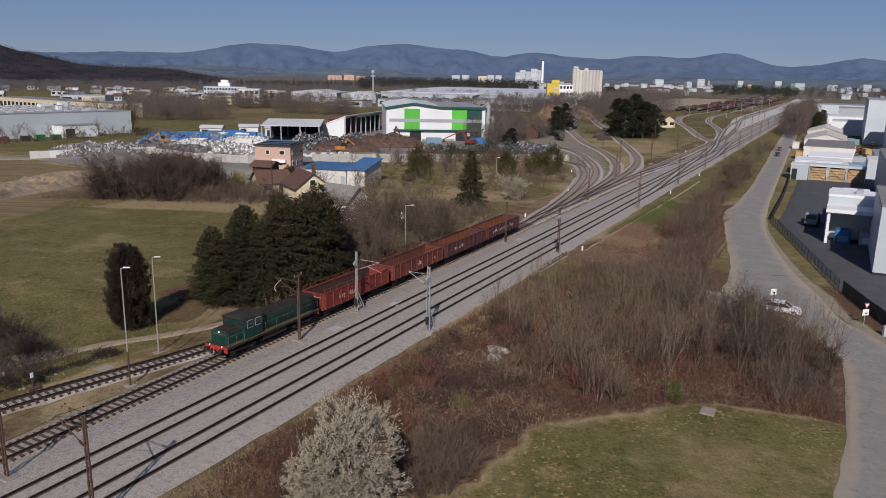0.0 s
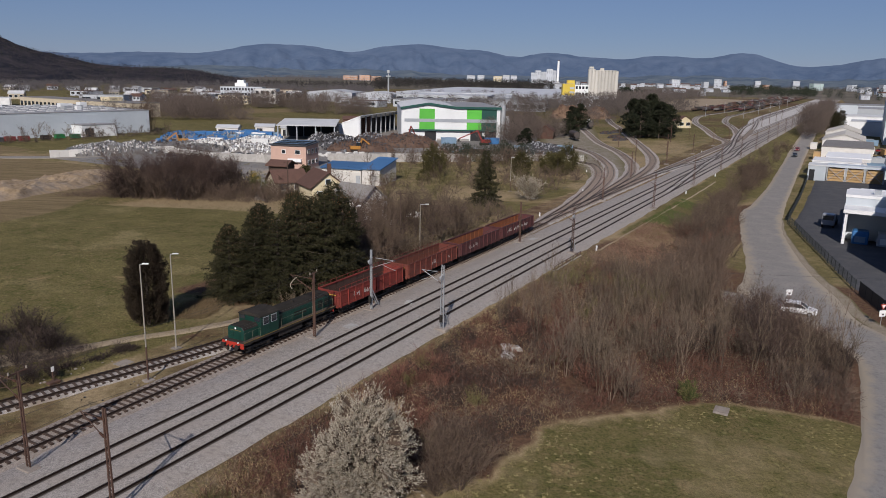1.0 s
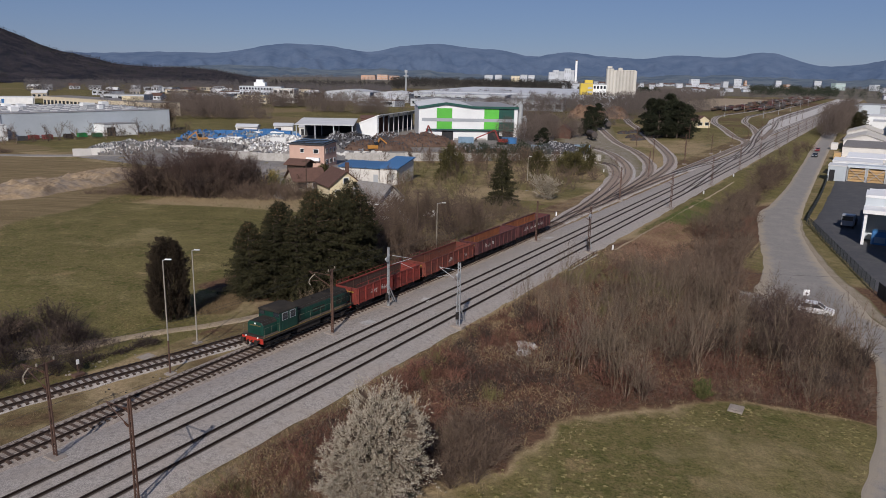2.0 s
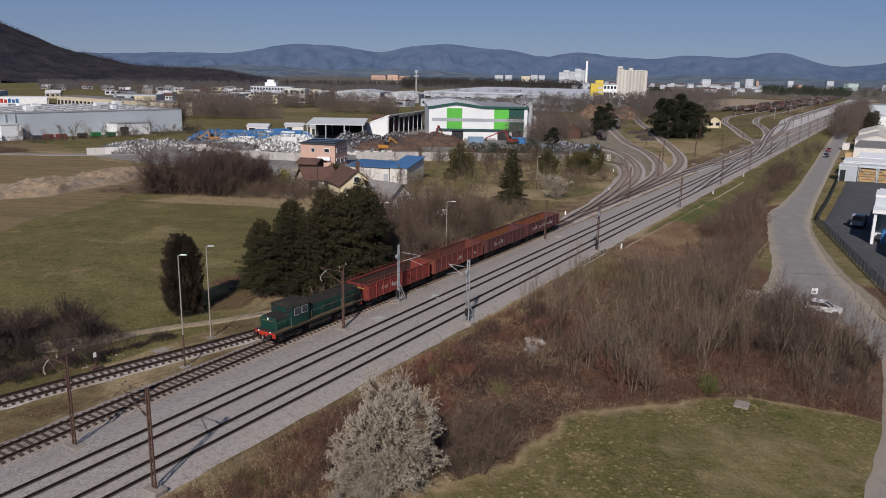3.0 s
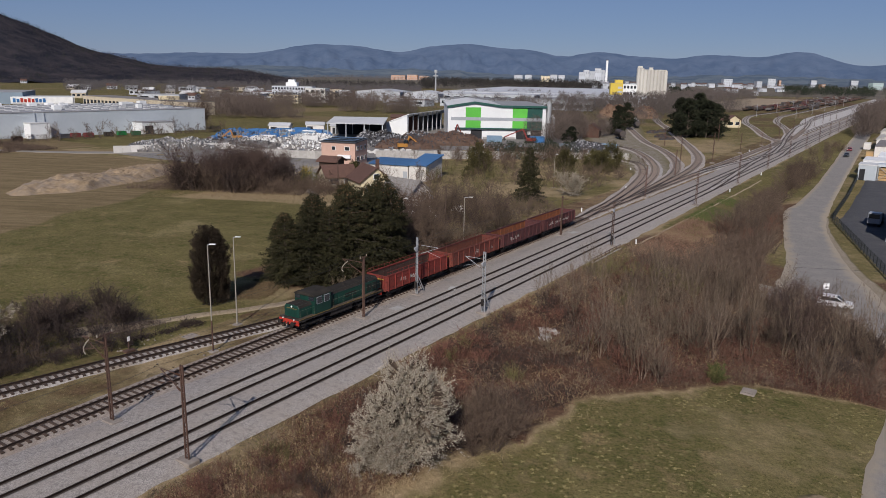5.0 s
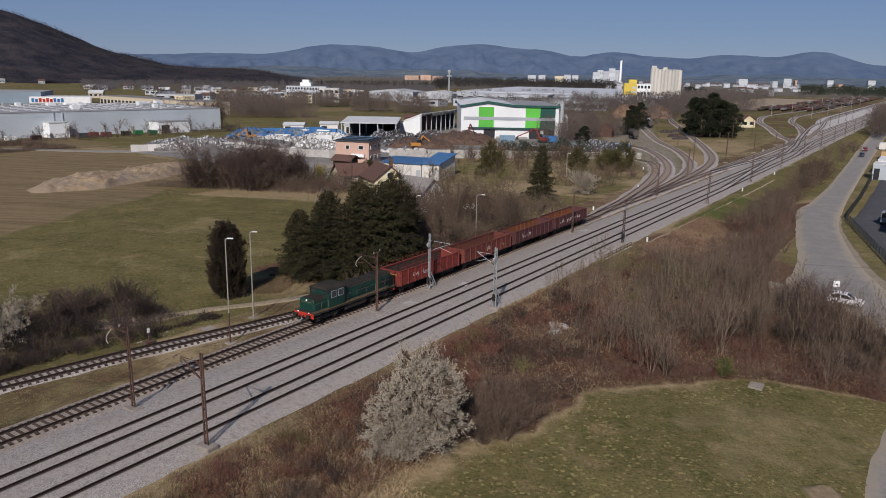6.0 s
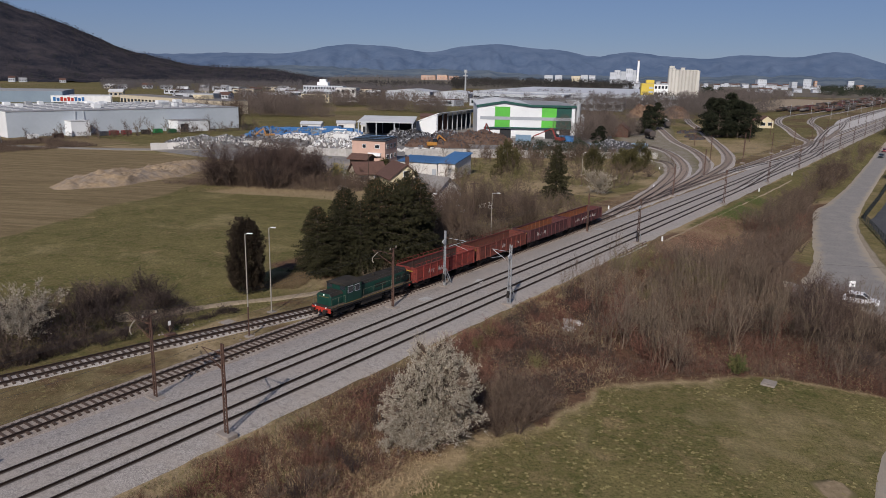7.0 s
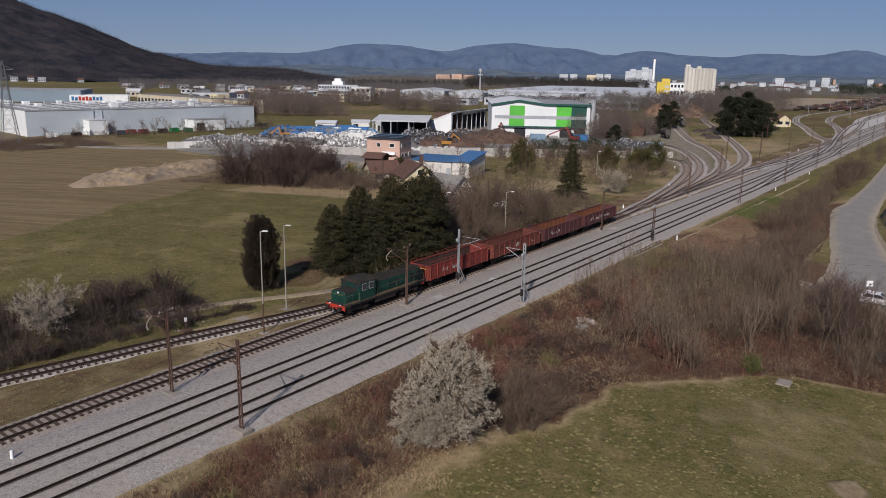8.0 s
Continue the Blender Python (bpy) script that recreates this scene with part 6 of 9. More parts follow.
# haze over both ranges and the wooded hill is put into colour and glow
FAR_HAZE = hill_material("far_blue_hills", (0.050, 0.072, 0.114), (0.072, 0.095, 0.138), 0.006, 0.6)
NEAR_HAZE = hill_material("forested_foothills", (0.050, 0.068, 0.094), (0.095, 0.110, 0.122), 0.006, 0.5)
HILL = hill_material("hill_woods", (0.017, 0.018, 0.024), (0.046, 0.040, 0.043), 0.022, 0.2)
ridge("backdrop_mountains", [(-24.5, 0.22, 3.2), (-17, 0.95, 3.4), (-13, 0.61, 2.6), (-8.5, 0.75, 2.2), (-5.2, 1.12, 2.6), (-1, 0.83, 2.6), (4.2, 0.81, 2.2), (11.8, 0.68, 2.6), (17.8, 0.96, 2.4), (26.2, 0.65, 2.6), (14.5, 0.24, 1.8), (7.5, 0.4, 2.0), (36, 0.7, 5), (-46, 0.6, 8), (60, 0.8, 12)], 3700, 4700, -80, 80, 1.0, FAR_HAZE, "hazy blue mountain range on the horizon", 2.0, 0.05)
ridge("backdrop_foothills", [(-20, 0.3, 5), (-9, 0.25, 4), (15, 0.25, 6), (30, 0.3, 6)], 2600, 3600, -80, 80, 0.12, NEAR_HAZE, "darker wooded foothills before the mountains", 7.0, 0.12)


def hill_height(az, r):
    el = 4.5 * smooth(-26.3, -43.5, az) ** 1.12
    crest = max(0.0, 2050 * math.tan(radians(el)) + 32 * smooth(-16, -24.5, az))
    t = (r - 1430) / 620
    lumps = 9 * noise.noise(Vector((az * 0.35, r * 0.006, 1.0))) + 5 * noise.noise(Vector((az * 1.1, r * 0.015, 4.0)))
    return -4 + (crest + 4) * (smooth(-0.05, 1.0, t) if r < 2050 else 1 - 0.6 * smooth(2050, 3200, r)) + lumps * smooth(0, 60, crest)


V, F, rows = [], [], 30
for i in range(130):
    az = -80 + i * 0.5
    for j in range(rows):
        r = 1390 + j * 58
        V.append((math.sin(radians(az)) * r, math.cos(radians(az)) * r, hill_height(az, r)))
for i in range(129):
    for j in range(rows - 1):
        F.append((i * rows + j, (i + 1) * rows + j, (i + 1) * rows + j + 1, i * rows + j + 1))
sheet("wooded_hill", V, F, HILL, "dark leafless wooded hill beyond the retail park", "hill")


def rise_z(az, r):
    """The plain climbs a little towards the town."""
    return -4 + 15 * smooth(1250, 1900, r) * smooth(-24, -15, az)


V, F, rows = [], [], 16
for i in range(110):
    az = -24 + i * 0.75
    for j in range(rows):
        r = 1240 + j * 100
        V.append((math.sin(radians(az)) * r, math.cos(radians(az)) * r, rise_z(az, r)))
for i in range(109):
    for j in range(rows - 1):
        F.append((i * rows + j, (i + 1) * rows + j, (i + 1) * rows + j + 1, i * rows + j + 1))
sheet("town_rise", V, F, hill_material("town_slope", (0.105, 0.096, 0.080), (0.165, 0.145, 0.115), 0.01), "gentle brown-green slope under the far town", "hill")

FAR_TREES = leafy("far_bare_trees", (0.058, 0.045, 0.038), (0.118, 0.092, 0.076))
# paler, flatter copies of the bare-tree tone: distance haze put into the colour
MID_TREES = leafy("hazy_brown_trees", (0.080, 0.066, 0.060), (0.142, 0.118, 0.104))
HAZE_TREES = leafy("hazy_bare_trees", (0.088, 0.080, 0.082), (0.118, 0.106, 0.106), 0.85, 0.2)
FAR_MIXED = leafy("far_mixed_wood", (0.021, 0.021, 0.019), (0.050, 0.044, 0.039))
FAR_PINES = leafy("far_conifers", (0.016, 0.022, 0.014), (0.036, 0.042, 0.026))


def far_woods(name, n, spot, material, label, h=(6, 11), leaves=26, cone=False, fine=1.0, grain=1.0):
    c = Cloud()
    for _ in range(n):
        x, y, z = spot()
        H = random.uniform(*h)
        w = H * random.uniform(0.28, 0.42)
        for k in range(leaves):
            t = random.random()
            q = w * (1 - t if cone else math.sin(math.pi * (0.12 + 0.83 * t)) ** 0.7) * random.random() ** 0.4
            a = random.random() * math.tau
            d = (wild(0.8) + Vector((0, 0, 0.3))).normalized() if cone else (Vector((math.cos(a), math.sin(a), 0)) * random.uniform(0.0, 0.7) + wild(0.3) + Vector((0, 0, 0.8))).normalized()
            c.leaf(Vector((x + math.cos(a) * q, y + math.sin(a) * q, z + H * (0.05 + 0.9 * t))), d, H * random.uniform(0.12, 0.26) * grain, H * random.uniform(0.05, 0.1) * fine)
    ob = new(name, c.mesh(name, material))
    return tagged(ob, label, "woods", "", "stuff")


random.seed(100)


def polar(az0, az1, r0, r1, clear=None):
    def spot():
        while True:
            p = anywhere()
            if clear is None or noise.noise(Vector((p[0] * 0.014, p[1] * 0.014, 8.0))) > clear:
                return p

    def anywhere():
        az, r = random.uniform(az0, az1), math.sqrt(random.uniform(r0 * r0, r1 * r1))
        a = radians(az)
        return math.sin(a) * r, math.cos(a) * r, max(-0.6, rise_z(az, r) - 0.4) if r > 1240 else -0.6
    return spot


def off_line(spot):
    """Keeps a strip for the marshalling yard clear."""
    def pick():
        while True:
            p = spot()
            s, o = plan_of(p[0], p[1])
            if not (s < 1180 and -165 < o < 22):
                return p
    return pick


def on_hill():
    az, r = random.uniform(-46, -17), random.uniform(1440, 2050)
    return math.sin(radians(az)) * r, math.cos(radians(az)) * r, hill_height(az, r) - 1


def beside_yard():
    while True:
        s, o = random.uniform(380, 660), random.uniform(-190, -84)
        if not (s < 500 and -150 < o < -98):
            p = at(s, o)
            return p.x, p.y, -0.3


far_woods("hill_trees", 7000, on_hill, leafy("hill_trees", (0.016, 0.016, 0.020), (0.060, 0.050, 0.050)), "leafless trees covering the hill", (4, 7), 16, False, 1.2)
far_woods("hill_pines", 800, on_hill, FAR_PINES, "conifers among the hill's bare trees", (6, 9), 16, True)
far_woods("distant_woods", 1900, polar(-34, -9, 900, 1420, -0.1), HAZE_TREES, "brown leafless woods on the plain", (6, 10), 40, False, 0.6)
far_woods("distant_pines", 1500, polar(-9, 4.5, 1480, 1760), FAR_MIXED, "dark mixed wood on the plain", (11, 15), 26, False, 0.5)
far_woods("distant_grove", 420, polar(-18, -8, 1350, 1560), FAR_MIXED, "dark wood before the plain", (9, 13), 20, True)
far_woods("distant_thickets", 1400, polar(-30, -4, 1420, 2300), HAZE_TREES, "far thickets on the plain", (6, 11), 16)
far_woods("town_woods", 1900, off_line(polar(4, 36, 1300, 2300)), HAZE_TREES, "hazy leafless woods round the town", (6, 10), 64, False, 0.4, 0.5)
far_woods("town_pines", 190, off_line(polar(17, 22.5, 1500, 1650)), FAR_PINES, "dark tall trees before the town", (11, 17), 150, False, 0.4, 0.6)
far_woods("mill_pines", 20, polar(9.4, 11.0, 1050, 1120), FAR_PINES, "dark trees beyond the mill", (13, 18), 220, False, 0.4, 0.6)
far_woods("plain_pines", 130, off_line(polar(23, 34, 1450, 1800)), FAR_PINES, "scattered dark trees in the town", (9, 14), 150, False, 0.4, 0.6)
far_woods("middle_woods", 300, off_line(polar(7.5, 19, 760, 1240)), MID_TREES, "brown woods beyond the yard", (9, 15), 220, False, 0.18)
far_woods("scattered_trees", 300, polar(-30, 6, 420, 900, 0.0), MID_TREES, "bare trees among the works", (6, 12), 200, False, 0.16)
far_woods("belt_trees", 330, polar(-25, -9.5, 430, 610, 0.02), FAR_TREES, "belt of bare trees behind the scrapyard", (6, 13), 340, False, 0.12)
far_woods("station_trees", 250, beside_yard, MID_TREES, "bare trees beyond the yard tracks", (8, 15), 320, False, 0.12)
far_woods("hall_side_trees", 70, lambda: (lambda p: (p.x, p.y, -0.3))(at(random.uniform(236, 300), random.uniform(-92, -74))), FAR_TREES, "dense bare trees between the hall and the yard tracks", (6, 11), 420, False, 0.11, 0.9)
far_woods("hall_hedge", 46, lambda: (lambda p: (p.x, p.y, -0.3))(at(random.uniform(172, 196), random.uniform(-70, -48))), FAR_PINES, "dark evergreen hedge before the scrapyard wall", (3, 6), 300, False, 0.3, 0.7)
far_woods("yard_edge_trees", 110, lambda: (lambda p: (p.x, p.y, -0.3))(at(random.uniform(292, 340), random.uniform(-130, -98))), FAR_TREES, "bare trees round the scrapyard", (5, 9), 320, False, 0.12)
far_woods("roadside_row", 60, lambda: (lambda p: (p.x, p.y, -2.5))(at(random.uniform(400, 640), random.uniform(17, 24))), FAR_TREES, "row of tall bare trees beside the far road", (11, 17), 420, False, 0.11)


# ---- buildings ----
PANEL_WHITE = paint("white_cladding", (0.72, 0.73, 0.72), (0.62, 0.63, 0.63), 0.5, 0.15, 0.05)
# white greyed in the paint itself, as distance haze would dull it
HAZE_WHITE = paint("far_white_walls", (0.46, 0.48, 0.51), (0.39, 0.41, 0.44), 0.8, 0.05, 0)
PANEL_GREY = paint("grey_cladding", (0.36, 0.38, 0.40), (0.29, 0.31, 0.33), 0.5, 0.15, 0.05)
PANEL_PALE = paint("pale_blue_cladding", (0.44, 0.475, 0.50), (0.37, 0.405, 0.43), 0.5, 0.1, 0.05)
PANEL_GREEN = paint("bright_green_cladding", (0.10, 0.42, 0.05), (0.08, 0.34, 0.045), 0.5, 0.3, 0.05)
PANEL_DKGREEN = paint("dark_green_cladding", (0.018, 0.075, 0.06), (0.014, 0.055, 0.045), 0.5, 0.3, 0.05)
ROOF_WHITE = paint("white_roof", (0.54, 0.54, 0.53), (0.42, 0.42, 0.41), 0.7, 0.2, 0.1)
ROOF_BRIGHT = paint("bright_roof_membrane", (0.74, 0.74, 0.73), (0.64, 0.64, 0.63), 0.7, 0.3, 0.05)
ROOF_PALE = paint("pale_sheet_roof", (0.48, 0.485, 0.49), (0.36, 0.365, 0.37), 0.6, 0.03, 0.1)
ROOF_GREY = paint("grey_roof", (0.27, 0.27, 0.27), (0.19, 0.19, 0.19), 0.8, 0.2, 0.15)
ROOF_DARK = paint("dark_roof", (0.05, 0.055, 0.062), (0.035, 0.038, 0.044), 0.6, 0.3, 0.15)
ROOF_BLUE = paint("blue_sheet_roof", (0.05, 0.125, 0.25), (0.04, 0.10, 0.20), 0.5, 0.4, 0.1)
ROOF_BROWN = paint("brown_tiles", (0.115, 0.062, 0.045), (0.075, 0.042, 0.032), 0.85, 1.2, 0.4)
ROOF_FIBRE = paint("grey_fibre_cement", (0.23, 0.215, 0.20), (0.15, 0.14, 0.13), 0.9, 0.8, 0.3)
PLASTER_PINK = paint("salmon_plaster", (0.50, 0.335, 0.265), (0.43, 0.285, 0.225), 0.85, 0.5, 0.1)
PLASTER_CREAM = paint("cream_plaster", (0.60, 0.52, 0.34), (0.52, 0.44, 0.29), 0.85, 0.5, 0.1)
PLASTER_WHITE = paint("white_plaster", (0.60, 0.58, 0.54), (0.48, 0.46, 0.43), 0.85, 0.5, 0.1)
PLASTER_BEIGE = paint("beige_plaster", (0.44, 0.38, 0.28), (0.36, 0.31, 0.23), 0.85, 0.3, 0.1)
SILO = paint("silo_concrete", (0.50, 0.48, 0.43), (0.42, 0.40, 0.36), 0.9, 0.08, 0.1)
YELLOW_WALL = paint("yellow_cladding", (0.54, 0.40, 0.05), (0.46, 0.34, 0.05), 0.6, 0.2, 0.05)
ORANGE_WALL = paint("orange_plaster", (0.46, 0.27, 0.17), (0.40, 0.23, 0.14), 0.8, 0.2, 0.05)
# near-black paint in place of the shade inside gates, doorways and sheds
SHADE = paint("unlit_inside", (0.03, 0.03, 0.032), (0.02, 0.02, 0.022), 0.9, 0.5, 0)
TIMBER = paint("pallet_timber", (0.42, 0.28, 0.13), (0.33, 0.21, 0.10), 0.85, 0.8, 0.2)
BLUE_STEEL = paint("blue_steel", (0.045, 0.16, 0.36), (0.035, 0.105, 0.24), 0.5, 0.6, 0.1)
PALE_BLUE = paint("pale_blue_steel", (0.19, 0.28, 0.37), (0.14, 0.21, 0.28), 0.5, 0.6, 0.1)


def shell(t, w, d, h, wall, roof_mat, roof="flat", rise=1.5, over=0.4, name="wall"):
    """Walls and roof over x 0..w, y 0..d; the front looks to -y."""
    bm = bmesh.new()
    if roof in ("gable_x", "gable_y"):
        if roof == "gable_x":
            extrude_profile(bm, [(0, -0.5), (d, -0.5), (d, h), (d / 2, h + rise), (0, h)], 0, w)
        else:
            extrude_profile(bm, [(0, -0.5), (w, -0.5), (w, h), (w / 2, h + rise), (0, h)], 0, d)
            for v in bm.verts:
                v.co = Vector((v.co.y, d - v.co.x, v.co.z))
    elif roof == "mono":
        extrude_profile(bm, [(0, -0.5), (d, -0.5), (d, h + rise), (0, h)], 0, w)
    else:
        box(bm, 0, w, 0, d, -0.5, h)
    body = part(name, bm, wall, t)
    bm = bmesh.new()
    e, th = over, 0.22
    if roof == "gable_x":
        k = rise / (d / 2)
        extrude_profile(bm, [(-e, h - e * k), (d / 2, h + rise), (d + e, h - e * k), (d + e, h - e * k + th), (d / 2, h + rise + th), (-e, h - e * k + th)], -e, w + e)
    elif roof == "gable_y":
        k = rise / (w / 2)
        extrude_profile(bm, [(-e, h - e * k), (w / 2, h + rise), (w + e, h - e * k), (w + e, h - e * k + th), (w / 2, h + rise + th), (-e, h - e * k + th)], -e, d + e)
        for v in bm.verts:
            v.co = Vector((v.co.y, d - v.co.x, v.co.z))
    elif roof == "mono":
        k = rise / d
        extrude_profile(bm, [(-e, h - e * k), (d + e, h + rise + e * k), (d + e, h + rise + e * k + th), (-e, h - e * k + th)], -e, w + e)
    else:
        box(bm, -e * 0.3, w + e * 0.3, -e * 0.3, d + e * 0.3, h, h + 0.3)
    part("roof", bm, roof_mat, t)
    return body


def window(t, x0, x1, z0, z1, y=-0.03, side="front", w=0, frame_mat=None, sunk=SHADE):
    """A framed pane on the front (y = 0) or on the side x = w."""
    bm, pane = bmesh.new(), bmesh.new()
    f = min(0.12, (x1 - x0) * 0.1)
    if side == "front":
        box(bm, x0 - f, x1 + f, y - 0.04, 0.02, z0 - f, z1 + f)
        box(pane, x0, x1, y - 0.06, y - 0.03, z0, z1)
    else:
        box(bm, w - 0.02, w + 0.07, x0 - f, x1 + f, z0 - f, z1 + f)
        box(pane, w + 0.06, w + 0.09, x0, x1, z0, z1)
    win = part("window", bm, frame_mat or PANEL_WHITE, t)
    part("pane", pane, GLASS, win)


def place(x, y, turn=0.0, z=-0.3):
    return Matrix.Translation((x, y, z)) @ Matrix.Rotation(radians(turn), 4, "Z")


def panel(t, name, mat, x0, x1, z0, z1, proud=0.06, y=0.0, label=""):
    bm = bmesh.new()
    box(bm, x0, x1, y - proud, y + 0.02, z0, z1)
    return part(name, bm, mat, t, label)


# recycling hall
t = thing("recycling_hall", place(-37.6, 310.2, 9.1), "white and green clad recycling hall with dark gateways", "industrial hall")
W, Hh, Dp = 41.2, 13.2, 56.0
bm = bmesh.new()
extrude_profile(bm, [(0, -0.5), (W, -0.5), (W, Hh + 0.4), (W * 0.54, Hh + 0.4), (W * 0.27, Hh + 1.9), (0, Hh)], 0, Dp)
for v in bm.verts:
    v.co = Vector((v.co.y, v.co.x, v.co.z))
part("wall", bm, PANEL_WHITE, t)
for a, b, za, zb, mat in ((-0.4, W * 0.27, Hh - 0.03, Hh + 1.9, ROOF_WHITE), (W * 0.27, W * 0.55, Hh + 1.9, Hh + 0.45, ROOF_WHITE), (W * 0.55, W + 0.4, Hh + 0.45, Hh + 0.45, ROOF_GREY)):
    bm = bmesh.new()
    extrude_profile(bm, [(a, za + 0.05), (b, zb + 0.05), (b, zb + 0.35), (a, za + 0.35)], -0.5, Dp + 0.5)
    for v in bm.verts:
        v.co = Vector((v.co.y, v.co.x, v.co.z))
    part("roof", bm, mat, t)
for a, b, za, zb in ((-0.4, W * 0.27, Hh, Hh + 1.9), (W * 0.27, W * 0.55, Hh + 1.9, Hh + 0.45), (W * 0.55, W + 0.4, Hh + 0.45, Hh + 0.45)):
    bm = bmesh.new()
    bar(bm, (a, -0.55, za - 0.1), (b, -0.55, zb - 0.1), 0.25, 0.9)
    part("fascia", bm, PANEL_DKGREEN, t, "dark green roof edge")
for a, b, mat in ((0.18, 0.335, PANEL_GREEN), (0.66, 0.81, PANEL_GREEN), (0.81, 0.965, PANEL_DKGREEN)):
    panel(t, "cladding", mat, W * a, W * b, 4.6, Hh - 0.2)
panel(t, "window_band", PANEL_GREY, W * 0.03, W * 0.965, 7.6, 8.9, 0.12, label="grey translucent window band")
bm = bmesh.new()
box(bm, W * 0.07, W * 0.965, -1.2, 0, 4.1, 4.6)
part("canopy", bm, PANEL_DKGREEN, t, "dark green canopy over the gates")
# near-black sheets on the closed wall paint in the gateways' unlit depth
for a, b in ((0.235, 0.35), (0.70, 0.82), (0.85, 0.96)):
    panel(t, "gateway", SHADE, W * a, W * b, -0.2, 3.7, 0.08, label="gateway with its unlit inside painted dark")
panel(t, "plinth", CONCRETE, 0, W * 0.23, -0.3, 0.8, 0.07)
panel(t, "plinth", CONCRETE, W * 0.36, W * 0.69, -0.3, 0.8, 0.07)
for x, r, h in ((W + 1.5, 1.0, 14.6), (W + 3.6, 0.7, 9.0)):
    tt = thing("dust_filter", place(-37.6, 310.2, 9.1) @ Matrix.Translation((x, 2, 0)), "galvanised dust filter cyclone beside the hall", "silo", "dust filters")
    bm = bmesh.new()
    rod(bm, (0, 0, 5), (0, 0, h), r, n=20)
    rod(bm, (0, 0, 2.5), (0, 0, 5), 0.3, r, n=20)
    part("drum", bm, GALV, tt)
    for a in range(4):
        bm = bmesh.new()
        bar(bm, (r * math.cos(a * 1.571), r * math.sin(a * 1.571), -0.2), (r * math.cos(a * 1.571), r * math.sin(a * 1.571), 5.5), 0.2)
        part("leg", bm, GALV, tt)
    bm = bmesh.new()
    rod(bm, (0, 0, h), (0, 0, h + 0.5), r, 0.5, n=20)
    rod(bm, (0, 0, h + 0.3), (0, 0, h + 1.4), 0.25, n=12)
    rod(bm, (0, 0, h + 1.3), (-3.0, 0, h - 0.6), 0.22, n=10)
    part("cap", bm, GALV, tt)


def open_shed(m, w, d, h, roof_mat, label, bays, wall=PANEL_GREY, rise=1.2, back=True):
    t = thing("open_shed", m, label, "shed", "open sheds")
    bm = bmesh.new()
    extrude_profile(bm, [(-0.6, h), (d + 0.6, h + rise), (d + 0.6, h + rise + 0.3), (-0.6, h + 0.3)], -0.6, w + 0.6)
    part("roof", bm, roof_mat, t)
    for k in range(bays + 1):
        for y, hh in ((0, h), (d, h + rise)):
            bm = bmesh.new()
            box(bm, w * k / bays - 0.2, w * k / bays + 0.2, y - 0.2, y + 0.2, -0.5, hh)
            part("post", bm, PANEL_GREY, t)
    if back:
        bm = bmesh.new()
        box(bm, 0, w, d - 0.1, d + 0.1, -0.5, h + rise)
        part("back_wall", bm, wall, t)
        bm = bmesh.new()
        box(bm, w - 0.1, w + 0.1, 0.2, d, -0.5, h)
        part("side_wall", bm, wall, t)
    return t


# back and side walls painted near-black in place of shade under the roof
open_shed(place(-84, 291, 8), 22, 24, 6.0, ROOF_WHITE, "open steel shed with pale roof and inside painted dark", 3, SHADE)
t = open_shed(place(-56, 318, 80), 68, 13, 9.0, ROOF_BRIGHT, "long lean-to shed with a white sloping roof and bays painted dark", 10, PANEL_WHITE, -5.4, False)
# near-black back wall and an added sheet paint the shade of the bays
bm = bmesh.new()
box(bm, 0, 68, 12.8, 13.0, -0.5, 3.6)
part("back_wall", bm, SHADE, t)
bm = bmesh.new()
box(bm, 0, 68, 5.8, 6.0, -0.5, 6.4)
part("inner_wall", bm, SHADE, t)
bm = bmesh.new()
extrude_profile(bm, [(0.3, -0.5), (13, -0.5), (13, 3.5), (0.3, 8.8)], -0.3, 0)
part("end_wall", bm, PANEL_WHITE, t, "white sloping end wall")


def plain_building(name, m, w, d, h, wall, roof_mat, label, category, roof="flat", rise=1.5, windows=0, rows=1, group="", door=False, frame_mat=None, over=0.4):
    t = thing(name, m, label, category, group)
    shell(t, w, d, h, wall, roof_mat, roof, rise, over)
    for r in range(rows if windows else 0):
        z0 = h * (r + 0.35) / rows
        for k in range(windows):
            x = w * (k + 0.5) / windows
            ww = w / windows * 0.3
            window(t, x - ww, x + ww, z0, z0 + h / rows * 0.42, frame_mat=frame_mat)
    if door:
        # near-black sheet that paints an unlit doorway on the wall
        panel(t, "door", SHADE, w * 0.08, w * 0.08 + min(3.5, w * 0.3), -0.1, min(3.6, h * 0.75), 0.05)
    return t


# houses by the scrapyard
t = plain_building("flat_house", place(-62.2, 208.5, -9), 10.6, 9, 6.4, PLASTER_PINK, ROOF_DARK, "two-storey salmon building with solar panels on its roof", "house", "mono", 0.5)
window(t, 3.4, 4.4, 4.2, 5.2)
window(t, 7.4, 8.8, 4.2, 5.2)
panel(t, "awning", PANEL_WHITE, 5.4, 9.4, 2.0, 2.9, 0.9, label="pale awning over the entrance")
for y in (1.2, 4, 6.8):
    window(t, y, y + 1.2, 4.2, 5.3, side="side", w=10.6)
    window(t, y, y + 1.2, 1.2, 2.3, side="side", w=10.6)
for i in range(5):
    for j in range(3):
        bm = bmesh.new()
        x, y = 0.5 + i * 2.0, 0.3 + j * 2.9
        z = 6.68 + (y / 9) * 0.5
        box(bm, x, x + 1.8, y, y + 2.6, z, z + 0.3)
        part("solar_panel", bm, GLASS, t)
t = plain_building("workshop", place(-41.8, 182.8, -12), 10.4, 7, 3.7, PLASTER_WHITE, ROOF_BLUE, "low white workshop with a blue sheet roof", "house", "mono", 0.7)
